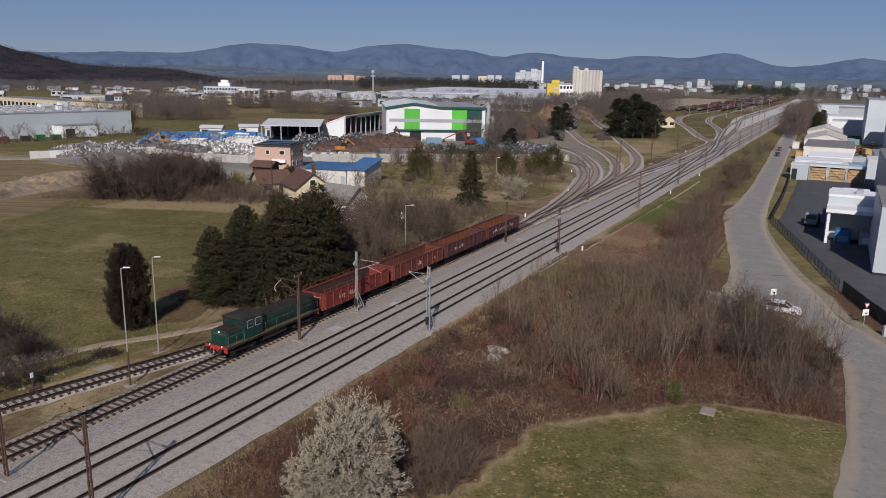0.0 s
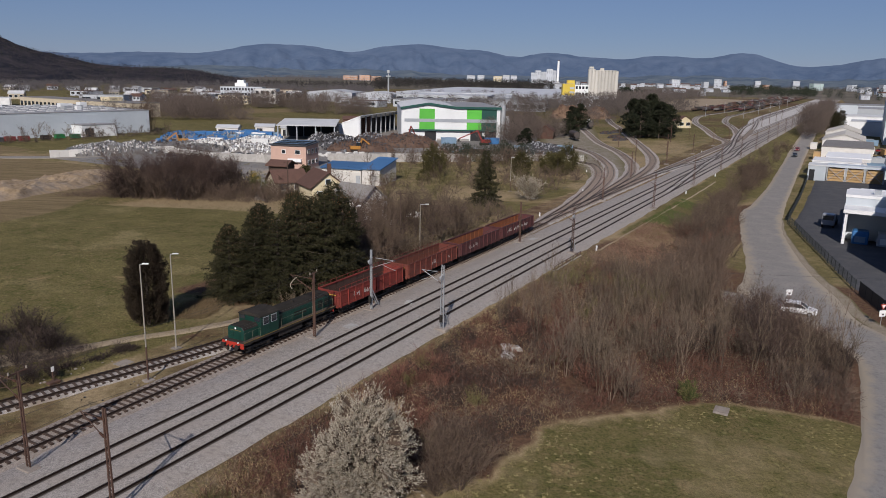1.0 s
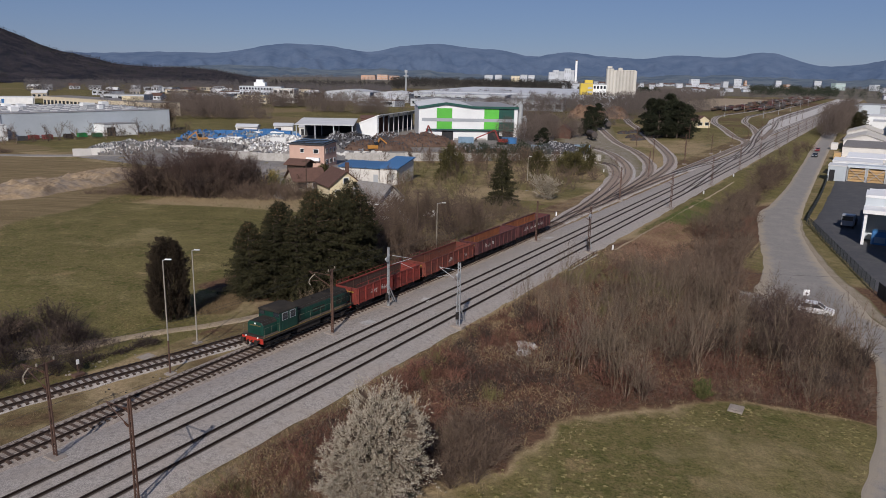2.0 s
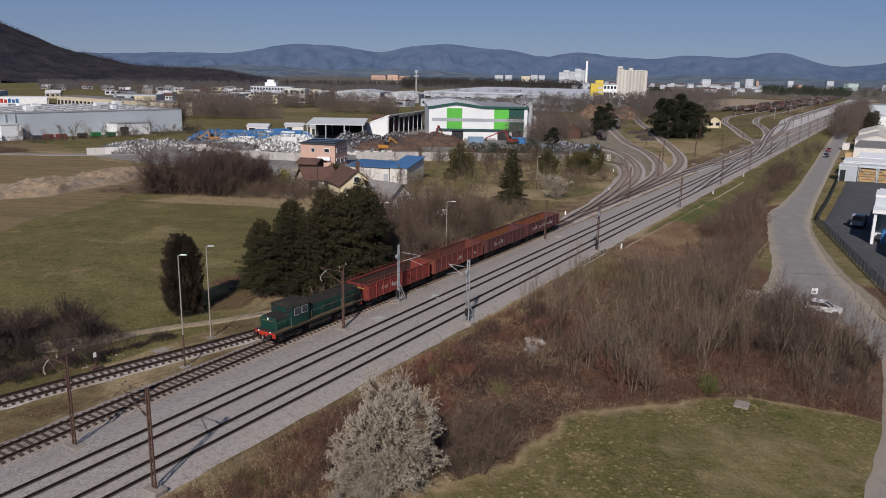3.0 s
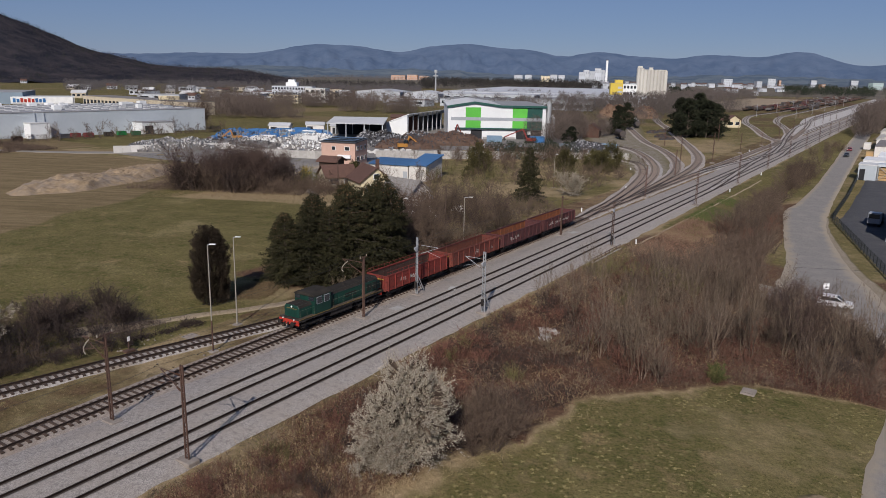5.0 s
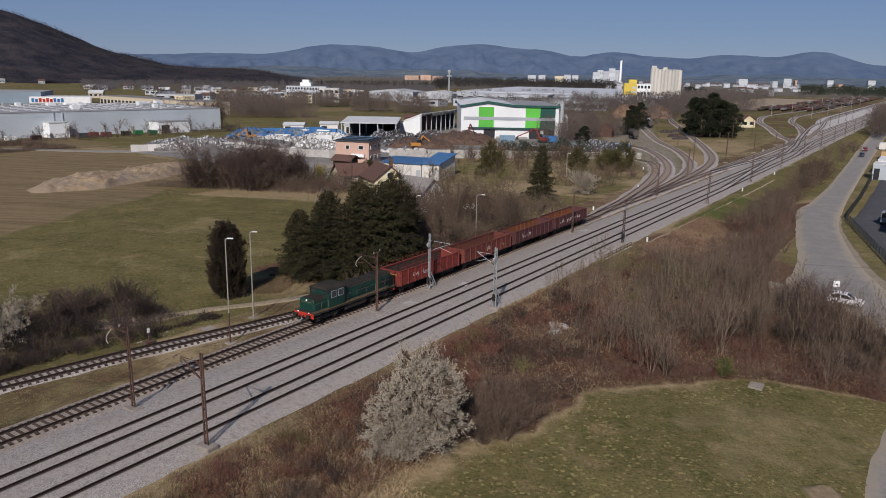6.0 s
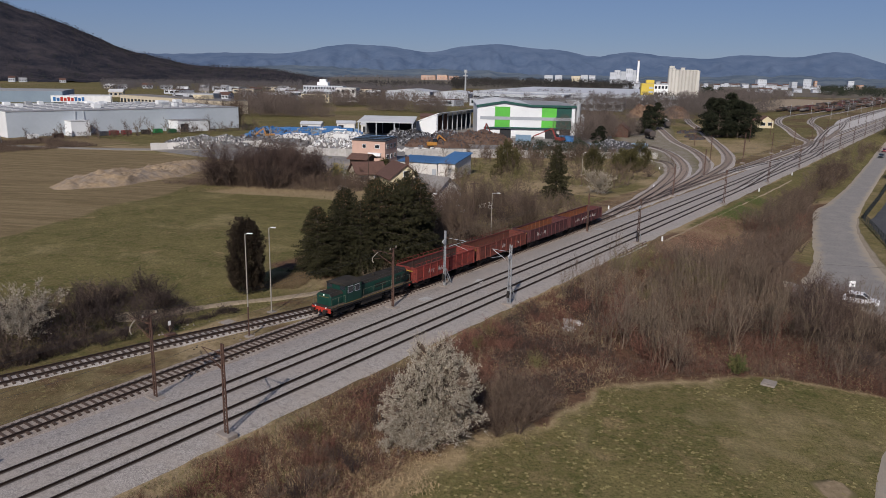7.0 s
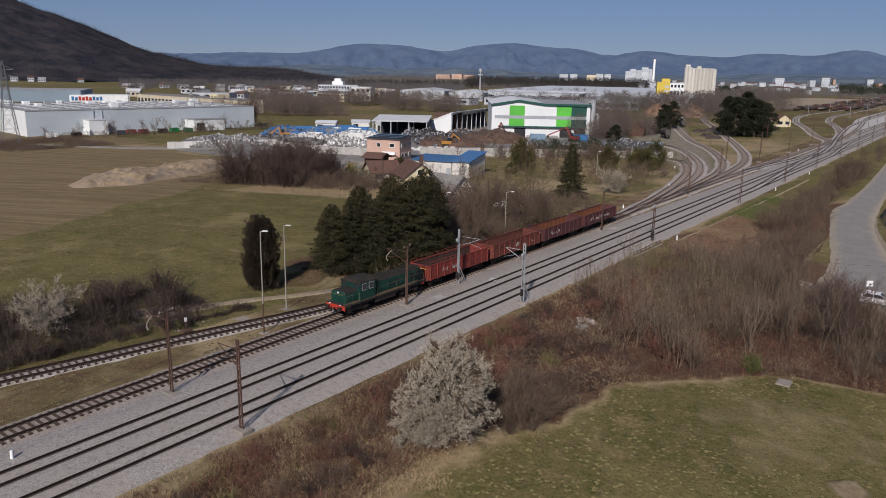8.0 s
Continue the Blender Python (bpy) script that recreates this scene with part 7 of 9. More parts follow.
panel(t, "door", PANEL_GREY, 9.0, 10.2, -0.1, 2.2, 0.05)
plain_building("workshop_wing", place(-31.4, 180.6, -14), 4.6, 11, 3.9, PLASTER_WHITE, ROOF_BLUE, "workshop wing under a blue sheet roof", "house", "mono", 1.6)
t = plain_building("gable_house", place(-37.2, 153.5, 32), 7.2, 9, 3.2, PLASTER_CREAM, ROOF_BROWN, "cream gabled house with a brown tiled roof", "house", "gable_y", 2.8, over=0.5)
window(t, 3.0, 4.1, 3.6, 4.7)
window(t, 1.2, 2.2, 1.1, 2.2)
window(t, 5.0, 6.0, 1.1, 2.2)
bm = bmesh.new()
box(bm, 5.2, 5.9, 4.5, 5.2, 4.6, 7.4)
part("chimney", bm, ROOF_BROWN, t)
plain_building("house_annex", place(-47.5, 163, 32), 7, 7, 2.6, PLASTER_BEIGE, ROOF_BROWN, "low annex under a brown tiled roof", "house", "gable_x", 2.2, 2, over=0.5)
plain_building("garden_shed", place(-31.5, 146.5, -32), 8, 6.5, 2.6, PLASTER_WHITE, ROOF_FIBRE, "shed with a weathered grey pitched roof", "shed", "gable_x", 2.4, over=0.5)
plain_building("pavilion", place(-58.6, 194, -12), 5, 5, 2.6, SLEEPER_W, ROOF_BROWN, "timber garden pavilion by the salmon building", "shed", "gable_x", 1.0, over=0.7)
random.seed(105)
for k in range(22):
    bm = bmesh.new()
    w = random.uniform(0.5, 1.7)
    box(bm, -w, w, -0.5 * w, 0.4 * w, -0.2, random.uniform(0.15, 0.6))
    box(bm, -0.7 * w, 0.5 * w, -0.3 * w, 0.6 * w, 0.1, random.uniform(0.5, 0.9))
    s, o = 84 + random.gauss(0, 7), -40 + random.gauss(0, 3.5)
    single("junk_pile", bm, (WHITE, PLASTER_WHITE, PLASTER_WHITE, GALV)[k % 4], Matrix.Translation(stand(s, o)) @ Euler((random.gauss(0, 0.15), random.gauss(0, 0.15), random.random() * 6)).to_matrix().to_4x4(), "pale junk and sheeting in the old garden", "clutter", "garden clutter", bevel=0.04)
for k in range(7):
    bm = bmesh.new()
    box(bm, 0, 1.6, 0, 0.04, -0.2, 1.2)
    s, o = 66 + k * 3.5, -27 - (k % 3) * 3
    single("white_board", bm, WHITE, Matrix.Translation(stand(s, o)) @ Matrix.Rotation(random.random() * 3, 4, "Z"), "white board leaning in the old garden", "clutter", "garden clutter")


# concrete walls round the scrapyard
def wall_run(x0, y0, x1, y1, h, label, mat=CONCRETE, n=None):
    t = thing("concrete_wall", place(x0, y0, math.degrees(math.atan2(y1 - y0, x1 - x0))), label, "wall", "yard walls")
    L = math.hypot(x1 - x0, y1 - y0)
    n = n or int(L / 2.5)
    for k in range(n):
        bm = bmesh.new()
        a = L * k / n
        box(bm, a + 0.03, a + L / n - 0.03, -0.12, 0.12, -0.6, h + random.uniform(-0.06, 0.06))
        part("wall_panel", bm, mat, t)
    return t


wall_run(-50, 226, -12, 236, 2.6, "weathered concrete panel wall of the scrapyard")
wall_run(-12, 236, 10, 243, 2.4, "weathered concrete panel wall of the scrapyard")
wall_run(10, 243, 30, 247, 2.2, "weathered concrete panel wall of the scrapyard")
wall_run(-84, 222, -62, 219, 2.4, "weathered concrete panel wall of the scrapyard")
wall_run(-132, 216.5, -104, 240, 2.2, "pale concrete block wall holding scrap back", PLASTER_WHITE)
wall_run(-104, 240, -86, 228, 1.6, "pale concrete block wall", PLASTER_WHITE)


def heap(name, x, y, rx, ry, h, mats, label, n, size, turn=0.0):
    """A scrap heap: a mound with many bent plates and bars on it."""
    t = thing(name, place(x, y, turn, -0.35), label, "scrap heap", "scrap heaps")
    bm = bmesh.new()
    bmesh.ops.create_icosphere(bm, subdivisions=4, radius=1)
    for v in list(bm.verts):
        v.co.x *= rx
        v.co.y *= ry
        v.co.z = max(-0.05, v.co.z) * h * (1 + 0.4 * noise.noise(Vector((v.co.x * 0.25 + x, v.co.y * 0.25, 0))))
    ob = part("mound", bm, mats[0], t)
    for mat in mats:
        c = bmesh.new()
        for _ in range(n // len(mats)):
            a, q = random.random() * math.tau, random.random() ** 0.6
            px, py = math.cos(a) * q * rx, math.sin(a) * q * ry
            pz = h * math.sqrt(max(0.0, 1 - q * q)) * (1 + 0.4 * noise.noise(Vector((px * 0.25 + x, py * 0.25, 0))))
            k = size * random.uniform(0.4, 1.4)
            m = Matrix.Translation((px, py, pz)) @ Euler((random.random() * 3, random.random() * 3, random.random() * 3)).to_matrix().to_4x4()
            box(c, -k, k, -k * random.uniform(0.15, 0.6), k * 0.4, -k * random.uniform(0.05, 0.3), k * 0.1, m)
        scrap = part("scrap", c, mat, t)
        scrap["kind"] = "stuff"
    return t


random.seed(110)
RUST_HEAP = paint("rust_scrap", (0.135, 0.085, 0.060), (0.075, 0.048, 0.036), 0.9, 0.5, 0.3)
GREY_HEAP = paint("grey_scrap", (0.36, 0.36, 0.36), (0.22, 0.22, 0.23), 0.6, 0.5, 0.2)
DARK_HEAP = paint("dark_scrap", (0.06, 0.06, 0.065), (0.035, 0.035, 0.04), 0.7, 0.5, 0.2)
ALU_HEAP = paint("aluminium_scrap", (0.34, 0.35, 0.36), (0.12, 0.125, 0.13), 0.5, 0.7, 0.2, 0.2)
MUD_HEAP = paint("dusty_scrap", (0.20, 0.185, 0.17), (0.11, 0.10, 0.095), 0.8, 0.5, 0.3)
LOGS = paint("weathered_logs", (0.20, 0.13, 0.085), (0.12, 0.078, 0.052), 0.9, 0.8, 0.3)
heap("scrap_heap", -33, 283, 13, 7, 4.0, [RUST_HEAP, RUST_HEAP, RUST, DARK_HEAP], "large heap of rusty steel scrap", 2200, 0.42, 8)
heap("scrap_heap", -46, 262, 12, 5, 3.2, [RUST_HEAP, RUST, DARK_HEAP], "low heap of dark rusty scrap", 900, 0.4, 10)
heap("scrap_heap", -59, 275, 11, 6, 4.4, [DARK_HEAP, GREY_HEAP, BLACK], "heap of crushed dark car bodies", 700, 0.6)
heap("scrap_heap", -119, 231, 16, 5, 3.6, [MUD_HEAP, ALU_HEAP, ALU_HEAP, DARK_HEAP, PLASTER_WHITE], "long heap of glinting aluminium scrap", 1900, 0.45, 38)
heap("scrap_heap", -98, 248, 9, 5, 2.0, [MUD_HEAP, ALU_HEAP, MUD_HEAP, DARK_HEAP], "low heap of grey mixed scrap", 800, 0.45, 20)
heap("scrap_heap", -80, 252, 10, 6, 2.2, [MUD_HEAP, GREY_HEAP, PLASTER_WHITE, WHITE], "heap of pale household scrap", 700, 0.6)
heap("scrap_heap", -92, 263, 9, 5, 2.2, [MUD_HEAP, GREY_HEAP, PLASTER_WHITE], "heap of pale mixed scrap", 320, 0.7)
heap("scrap_heap", -120, 286, 9, 5, 2.6, [MUD_HEAP, BLUE_STEEL, DARK_HEAP, BLUE_STEEL], "heap of blue steel drums", 300, 0.8)
heap("scrap_heap", -104, 290, 8, 5, 2.2, [MUD_HEAP, BLUE_STEEL, GREY_HEAP, PALE_BLUE], "heap of blue and grey sheet steel", 260, 0.8)
heap("scrap_heap", -86, 277, 9, 6, 2.4, [PLASTER_WHITE, WHITE, GREY_HEAP], "heap of white appliance casings", 420, 0.8)
heap("scrap_heap", -100, 262, 9, 5, 2.0, [PLASTER_WHITE, WHITE, MUD_HEAP, GREY_HEAP], "heap of white sheet-metal scrap", 420, 0.7)
heap("scrap_heap", -73, 243, 8, 4, 1.8, [MUD_HEAP, GREY_HEAP, PLASTER_WHITE, WHITE], "low heap of grey scrap", 300, 0.55)
heap("scrap_heap", 17, 262, 10, 6, 4.0, [DARK_HEAP, GREY_HEAP, DARK_HEAP], "heap of dark bundled wire scrap", 1000, 0.42)
heap("scrap_heap", -66, 262, 8, 5, 2.4, [MUD_HEAP, DARK_HEAP, GREY_HEAP], "mixed grey scrap by the open shed", 600, 0.45)
heap("scrap_heap", -48, 292, 8, 6, 3.4, [DARK_HEAP, RUST_HEAP, GREY_HEAP], "dark scrap beside the long shed", 600, 0.45)
heap("scrap_heap", -14, 266, 8, 5, 1.8, [RUST_HEAP, DARK_HEAP, GREY_HEAP], "brown sheared scrap before the hall", 600, 0.42)
heap("scrap_heap", -106, 262, 8, 4, 1.8, [MUD_HEAP, ALU_HEAP, DARK_HEAP], "grey sorted scrap by the yard wall", 500, 0.5)
heap("scrap_heap", -5, 262, 9, 5, 1.6, [RUST_HEAP, PALE_BLUE, GREY_HEAP], "low heap of mixed scrap before the hall", 240, 0.6)
heap("log_pile", 52, 511, 13, 6, 7.5, [LOGS, LOGS, ROOF_BROWN], "tall pile of brown logs beyond the yard tracks", 700, 0.9)
heap("log_pile", 71, 518, 9, 6, 7.0, [LOGS, LOGS, ROOF_BROWN], "tall pile of brown logs beyond the yard tracks", 500, 0.9)


def container(m, mat, label, L=6.0, w=2.4, h=2.5):
    t = thing("container", m, label, "container", "containers")
    bm = bmesh.new()
    n = int(L / 0.6)
    front, back = [], []
    for k in range(n):
        x = L * k / n
        for u, d in ((0.0, 0.0), (0.45, 0.0), (0.55, 0.07), (0.95, 0.07)):
            front.append((x + u * L / n, d))
            back.append((x + u * L / n, w - d))
    extrude_profile(bm, front + [(L, 0.0), (L, w)] + back[::-1], 0.1, h)
    for v in bm.verts:
        v.co = Vector((v.co.y, v.co.z, v.co.x))
    bmesh.ops.recalc_face_normals(bm, faces=bm.faces)
    part("body", bm, mat, t)
    bm = bmesh.new()
    for y in (-0.03, w - 0.03):
        box(bm, -0.03, L + 0.03, y, y + 0.06, h - 0.12, h + 0.03)
    part("top_rim", bm, mat, t)
    for x in (0.1, L - 0.3):
        bm = bmesh.new()
        box(bm, x, x + 0.2, 0.05, w - 0.05, -0.1, 0.12)
        part("skid", bm, BLACK, t)


for x, y, tn, mat, label in ((-104, 305, 5, BLUE_STEEL, "blue steel container"), (-96, 303, 2, BLUE_STEEL, "blue steel container"), (-112, 298, 10, BLUE_STEEL, "blue steel container"), (-120, 292, 15, BLUE_STEEL, "blue steel container"), (-86, 282, 8, BLUE_STEEL, "blue steel container"), (-95, 290, -5, PALE_BLUE, "pale blue container"), (-104, 268, 5, WHITE, "white box container"), (-88, 270, 12, WHITE, "white box container"), (-78, 262, 4, WHITE, "white box container"), (-68, 250, -8, PLASTER_WHITE, "pale box container"), (-3, 300, 9, BLUE_STEEL, "blue cabin before the hall"), (-20, 297, 9, PALE_BLUE, "pale blue cabin before the hall"), (8, 270, 0, PALE_BLUE, "pale blue skip"), (24, 275, 20, PALE_BLUE, "pale blue skip"), (-8, 252, 9, RUST, "rusty skip")):
    container(place(x, y, tn), mat, label + " in the scrapyard")
for x, y, w, d, h, tn, label in ((-103, 322, 8, 6, 3.2, 12, "small white store"), (-90, 316, 11, 7, 3.4, 2, "small white store"), (-118, 316, 9, 7, 2.8, 8, "low white store"), (-66, 330, 12, 8, 7, 5, "rust-brown shed")):
    plain_building("store", place(x, y, tn), w, d, h, PLASTER_WHITE if "white" in label else ROOF_BROWN, ROOF_PALE if "white" in label else ROOF_BROWN, label + " behind the scrapyard", "shed", "gable_x", 0.9, group="stores", door=True)


random.seed(112)
for k in range(15):
    x, y = random.uniform(-127, -92), random.uniform(284, 312)
    container(place(x, y, random.uniform(-15, 25)), (BLUE_STEEL, BLUE_STEEL, PALE_BLUE, WHITE)[k % 4], ("blue", "blue", "pale blue", "white")[k % 4] + " steel container in the scrapyard", random.uniform(4, 7), 2.4, random.uniform(2.0, 2.7))


def digger(m, mat, label, boom=(5.5, 6.5, 9.5, 2.0)):
    t = thing("excavator", m, label, "excavator", "excavators")
    for y in (-1.2, 0.7):
        bm = bmesh.new()
        box(bm, -1.8, 1.8, y, y + 0.55, 0.0, 0.8)
        part("crawler", bm, BLACK, t, bevel=0.2)
    bm = bmesh.new()
    box(bm, -2.2, 1.4, -1.3, 1.3, 0.9, 2.1)
    part("body", bm, mat, t, bevel=0.12)
    bm = bmesh.new()
    box(bm, 0.0, 1.5, -1.25, -0.1, 2.1, 3.3)
    cab = part("cab", bm, GLASS, t, bevel=0.08)
    bm = bmesh.new()
    bar(bm, (1.2, 0.3, 1.8), (boom[0] * 0.5, 0.3, boom[1]), 0.35, 0.5)
    part("boom", bm, mat, t)
    bm = bmesh.new()
    bar(bm, (boom[0] * 0.5, 0.3, boom[1]), (boom[2] * 0.7, 0.3, boom[3]), 0.28, 0.4)
    part("stick", bm, mat, t)
    bm = bmesh.new()
    for k in range(4):
        a = k * math.tau / 4
        bar(bm, (boom[2] * 0.7, 0.3, boom[3]), (boom[2] * 0.7 + math.cos(a) * 0.8, 0.3 + math.sin(a) * 0.8, boom[3] - 1.3), 0.2)
    part("grab", bm, BLACK, t)


YELLOW_DIGGER = paint("digger_yellow", (0.36, 0.17, 0.035), (0.26, 0.125, 0.03), 0.5, 0.5, 0.1)
CRANE_RED = paint("crane_red", (0.22, 0.035, 0.03), (0.15, 0.03, 0.025), 0.5, 0.5, 0.1)
digger(place(-47, 258, 20), YELLOW_DIGGER, "yellow excavator with raised boom on the scrap", (4.4, 4.6, 8.5, 1.6))
digger(place(-113, 268, 200), YELLOW_DIGGER, "yellow excavator beside the blue heap", (4, 4.2, 7.5, 1.6))
digger(place(-34, 297, 60), CRANE_RED, "red scrap crane before the hall", (7, 6.5, 9, 3))
digger(place(-3, 298, 195), CRANE_RED, "red scrap crane before the hall", (6, 5.6, 15, 2.4))

# left: long warehouse and retail park
t = thing("warehouse", place(-200, 236.5, 57.2), "long pale warehouse with plant on its flat roof", "warehouse")
shell(t, 96, 60, 9.2, PANEL_PALE, ROOF_GREY)
bm = bmesh.new()
box(bm, -0.15, 0.0, 0, 60, -0.5, 9.3)
part("end_cladding", bm, PANEL_WHITE, t)
for k in range(24):
    x, y = random.uniform(3, 88), random.uniform(6, 54)
    bm = bmesh.new()
    w, d, h = random.uniform(1.5, 3.5), random.uniform(1.5, 3.5), random.uniform(0.8, 2.0)
    box(bm, x, x + w, y, y + d, 9.4, 9.4 + h)
    part("roof_unit", bm, PANEL_WHITE if k % 3 else GALV, t, bevel=0.08)
for i in range(12):
    for j in range(8):
        bm = bmesh.new()
        x, y = 4 + i * 7.4, 5 + j * 7
        box(bm, x, x + 2.4, y, y + 1.4, 9.45, 9.85)
        part("skylight", bm, ROOF_WHITE, t)
for x in (24, 27.2):
    panel(t, "downpipe", PANEL_GREY, x, x + 0.35, 0, 9, 0.25)
plain_building("lean_to", place(-200, 236.5, 57.2) @ Matrix.Translation((20, -6, 0)), 7, 6, 5.5, PANEL_WHITE, ROOF_WHITE, "white box annex at the warehouse wall", "annex", group="warehouse annexes")
plain_building("lean_to", place(-200, 236.5, 57.2) @ Matrix.Translation((62, -8, 0)), 14, 8, 4.5, PANEL_WHITE, ROOF_GREY, "white loading annex at the warehouse wall", "annex", group="warehouse annexes", door=True)
SKIP_RED = paint("skip_red", (0.20, 0.03, 0.03), (0.13, 0.025, 0.025), 0.6, 0.5, 0.1)
for k, mat in enumerate((RED, RUST, DARK_HEAP, RED, paint("skip_green", (0.02, 0.20, 0.06), None, 0.5, 0.5, 0.1), paint("skip_green_dark", (0.02, 0.12, 0.05), None, 0.5, 0.5, 0.1), BLACK, WHITE)):
    container(place(-200, 236.5, 57.2) @ Matrix.Translation(((34, 12, 29, 38.5, 52, 56.5, 46, 4)[k], -7.5 - (k * 7 % 4), 0)), (SKIP_RED, RUST, DARK_HEAP, SKIP_RED, mat, mat, BLACK, WHITE)[k], ("red", "rusty", "dark", "red", "green", "dark green", "black", "white")[k] + " skip beside the warehouse", 3.4, 2.0, 1.6)
random.seed(115)
for k in range(18):
    plant("bare_tree", random.choice(TREE), place(-200, 236.5, 57.2) @ Vector((3 + k * 5.2 + random.uniform(-2, 2), -13 - random.random() * 8, 0)), "bare young tree before the warehouse", "tree", "warehouse trees", size=random.uniform(0.45, 0.7))


def by_warehouse():
    p = place(-200, 236.5, 57.2) @ Vector((random.uniform(0, 98), -11 - random.random() * 5, 0))
    return p.x, p.y, -0.4


far_woods("warehouse_hedge", 150, by_warehouse, FAR_TREES, "low dark hedge before the warehouse", (1.0, 2.6), 110, False, 0.5, 0.8)
PANEL_BLUEGREY = paint("blue_grey_cladding", (0.22, 0.28, 0.33), (0.18, 0.23, 0.28), 0.5, 0.1, 0.05)
plain_building("retail_hall", place(-505, 415, 28, -3.5), 160, 60, 11.2, PANEL_BLUEGREY, ROOF_GREY, "large blue-grey clad retail hall", "hall")
t = plain_building("retail_hall", place(-363, 478, 34.5, -3.5), 39, 30, 8.2, PLASTER_WHITE, ROOF_WHITE, "white retail hall with a lettered fascia", "hall")
t = thing("retail_sign", place(-363, 478, 34.5, -3.5) @ Matrix.Translation((0, -0.6, 0)), "long white fascia sign with red and blue bars", "sign")
bm = bmesh.new()
box(bm, -1, 38, -0.2, 0.2, 4.0, 8.6)
part("board", bm, WHITE, t)
for k in range(9):
    panel(t, "bar", RED if 1 < k < 6 else BLUE_STEEL, 0.4 + k * 2.3, 2.1 + k * 2.3, 4.8, 7.6 - 0.5 * (k % 2), 0.35)
for x in (1, 12, 24, 36):
    bm = bmesh.new()
    box(bm, x - 0.2, x + 0.2, 0.2, 0.6, -0.5, 8.2)
    part("post", bm, GALV, t)
t = plain_building("retail_hall", place(-305, 470, -30, -2.5), 120, 18, 9.8, PLASTER_BEIGE, ROOF_FIBRE, "long beige trade building with a window strip", "hall", windows=26, rows=1, frame_mat=PLASTER_BEIGE)
bm = bmesh.new()
box(bm, 82, 92, 5, 13, 9.8, 12.4)
part("stair_head", bm, PLASTER_CREAM, t)
for k, (az, r, w, h) in enumerate(((-40.6, 1380, 20, 7), (-39.6, 1385, 18, 9), (-39.0, 1380, 22, 6), (-36.6, 1370, 18, 6), (-33.0, 1000, 20, 5), (-31.4, 1050, 24, 6), (-27.5, 980, 20, 6), (-24, 900, 26, 6))):
    plain_building("foothill_house", place(math.sin(radians(az)) * r, math.cos(radians(az)) * r, 30), w * 0.5, 8, h * 0.7, HAZE_WHITE, ROOF_BROWN if k % 2 else ROOF_GREY, "small pale house at the foot of the hill", "house", "gable_x", 2.5, 3, 1, "houses under the hill")
random.seed(120)
TINTS = [HAZE_WHITE, PLASTER_BEIGE, PLASTER_BEIGE, PANEL_GREY, HAZE_WHITE, PLASTER_BEIGE]
ROOFS = [ROOF_GREY, ROOF_BROWN, ROOF_WHITE, ROOF_FIBRE, ROOF_GREY]
for k in range(52):
    az, r = radians(random.uniform(-34, -4)), random.uniform(430, 1050)
    x, y = math.sin(az) * r, math.cos(az) * r
    big = random.random() < 0.3
    w, d, h = (random.uniform(20, 38), random.uniform(14, 26), random.uniform(4.5, 6.5)) if big else (random.uniform(9, 14), random.uniform(8, 12), random.uniform(3, 5))
    i = random.randrange(5)
    if r < 640 or (-8 < math.degrees(az) and r < 760):
        continue
    plain_building("small_building", place(x, y, random.uniform(-25, 25)), w, d, h, TINTS[i], ROOFS[random.randrange(5)], ("low works building with a flat roof" if big else "small house with a pitched roof among bare trees"), "house", "flat" if big else "gable_x", 2.2, 3, 1, "scattered buildings")
t = plain_building("office_block", place(-243, 662, 6), 37, 16, 13, HAZE_WHITE, ROOF_GREY, "white office block with dark window strips", "office", windows=14, rows=3, frame_mat=PANEL_GREY)
bm = bmesh.new()
box(bm, 12, 22, 4, 12, 13, 16.5)
box(bm, 14, 20, 5, 11, 16.5, 19)
part("penthouse", bm, PANEL_WHITE, t)
plain_building("yellow_house", place(-226, 610, 4), 24, 14, 7, PLASTER_CREAM, ROOF_GREY, "yellowish long house among willows", "house", windows=8, rows=2)
plain_building("white_works", place(-205, 640, 4), 18, 20, 12, PLASTER_WHITE, ROOF_WHITE, "white works building among the halls", "works", windows=4, rows=2)
plain_building("factory_hall", place(-180, 722, -8), 46, 40, 8.6, HAZE_WHITE, ROOF_PALE, "white factory hall with a low pitched roof", "factory", "gable_y", 2.4, group="factory halls")
plain_building("factory_hall", place(-130, 716, -8), 34, 36, 8, HAZE_WHITE, ROOF_PALE, "white factory hall with a low pitched roof", "factory", "gable_y", 2.4, group="factory halls")
for x, y, w, d, h in ((-85, 640, 70, 60, 6), (-20, 610, 62, 66, 6.5), (-95, 730, 90, 80, 8), (0, 715, 80, 80, 8), (-103, 800, 184, 430, 9)):
    plain_building("factory_hall", place(x, y, -6), w, d, h, PANEL_GREY, ROOF_GREY if w < 80 else ROOF_PALE, "long low grey-roofed factory hall", "factory", "gable_y" if w < 65 else "flat", 2.2, 9, 1, "factory halls")
plain_building("factory_hall", place(38, 735, -4), 72, 40, 9, PANEL_PALE, ROOF_PALE, "pale low factory hall before the mill", "factory", "flat", 2.2, 9, 1, "factory halls")
for x in (28, 44):
    t = thing("arched_hall", place(x, 690, -4), "dark arched store hall", "factory", "arched halls")
    bm = bmesh.new()
    extrude_profile(bm, [(math.cos(a * math.pi / 12) * 9 + 9, math.sin(a * math.pi / 12) * 8 - 0.5) for a in range(13)], 0, 40)
    for v in bm.verts:
        v.co = Vector((v.co.y, v.co.x, v.co.z))
    part("vault", bm, ROOF_DARK, t)

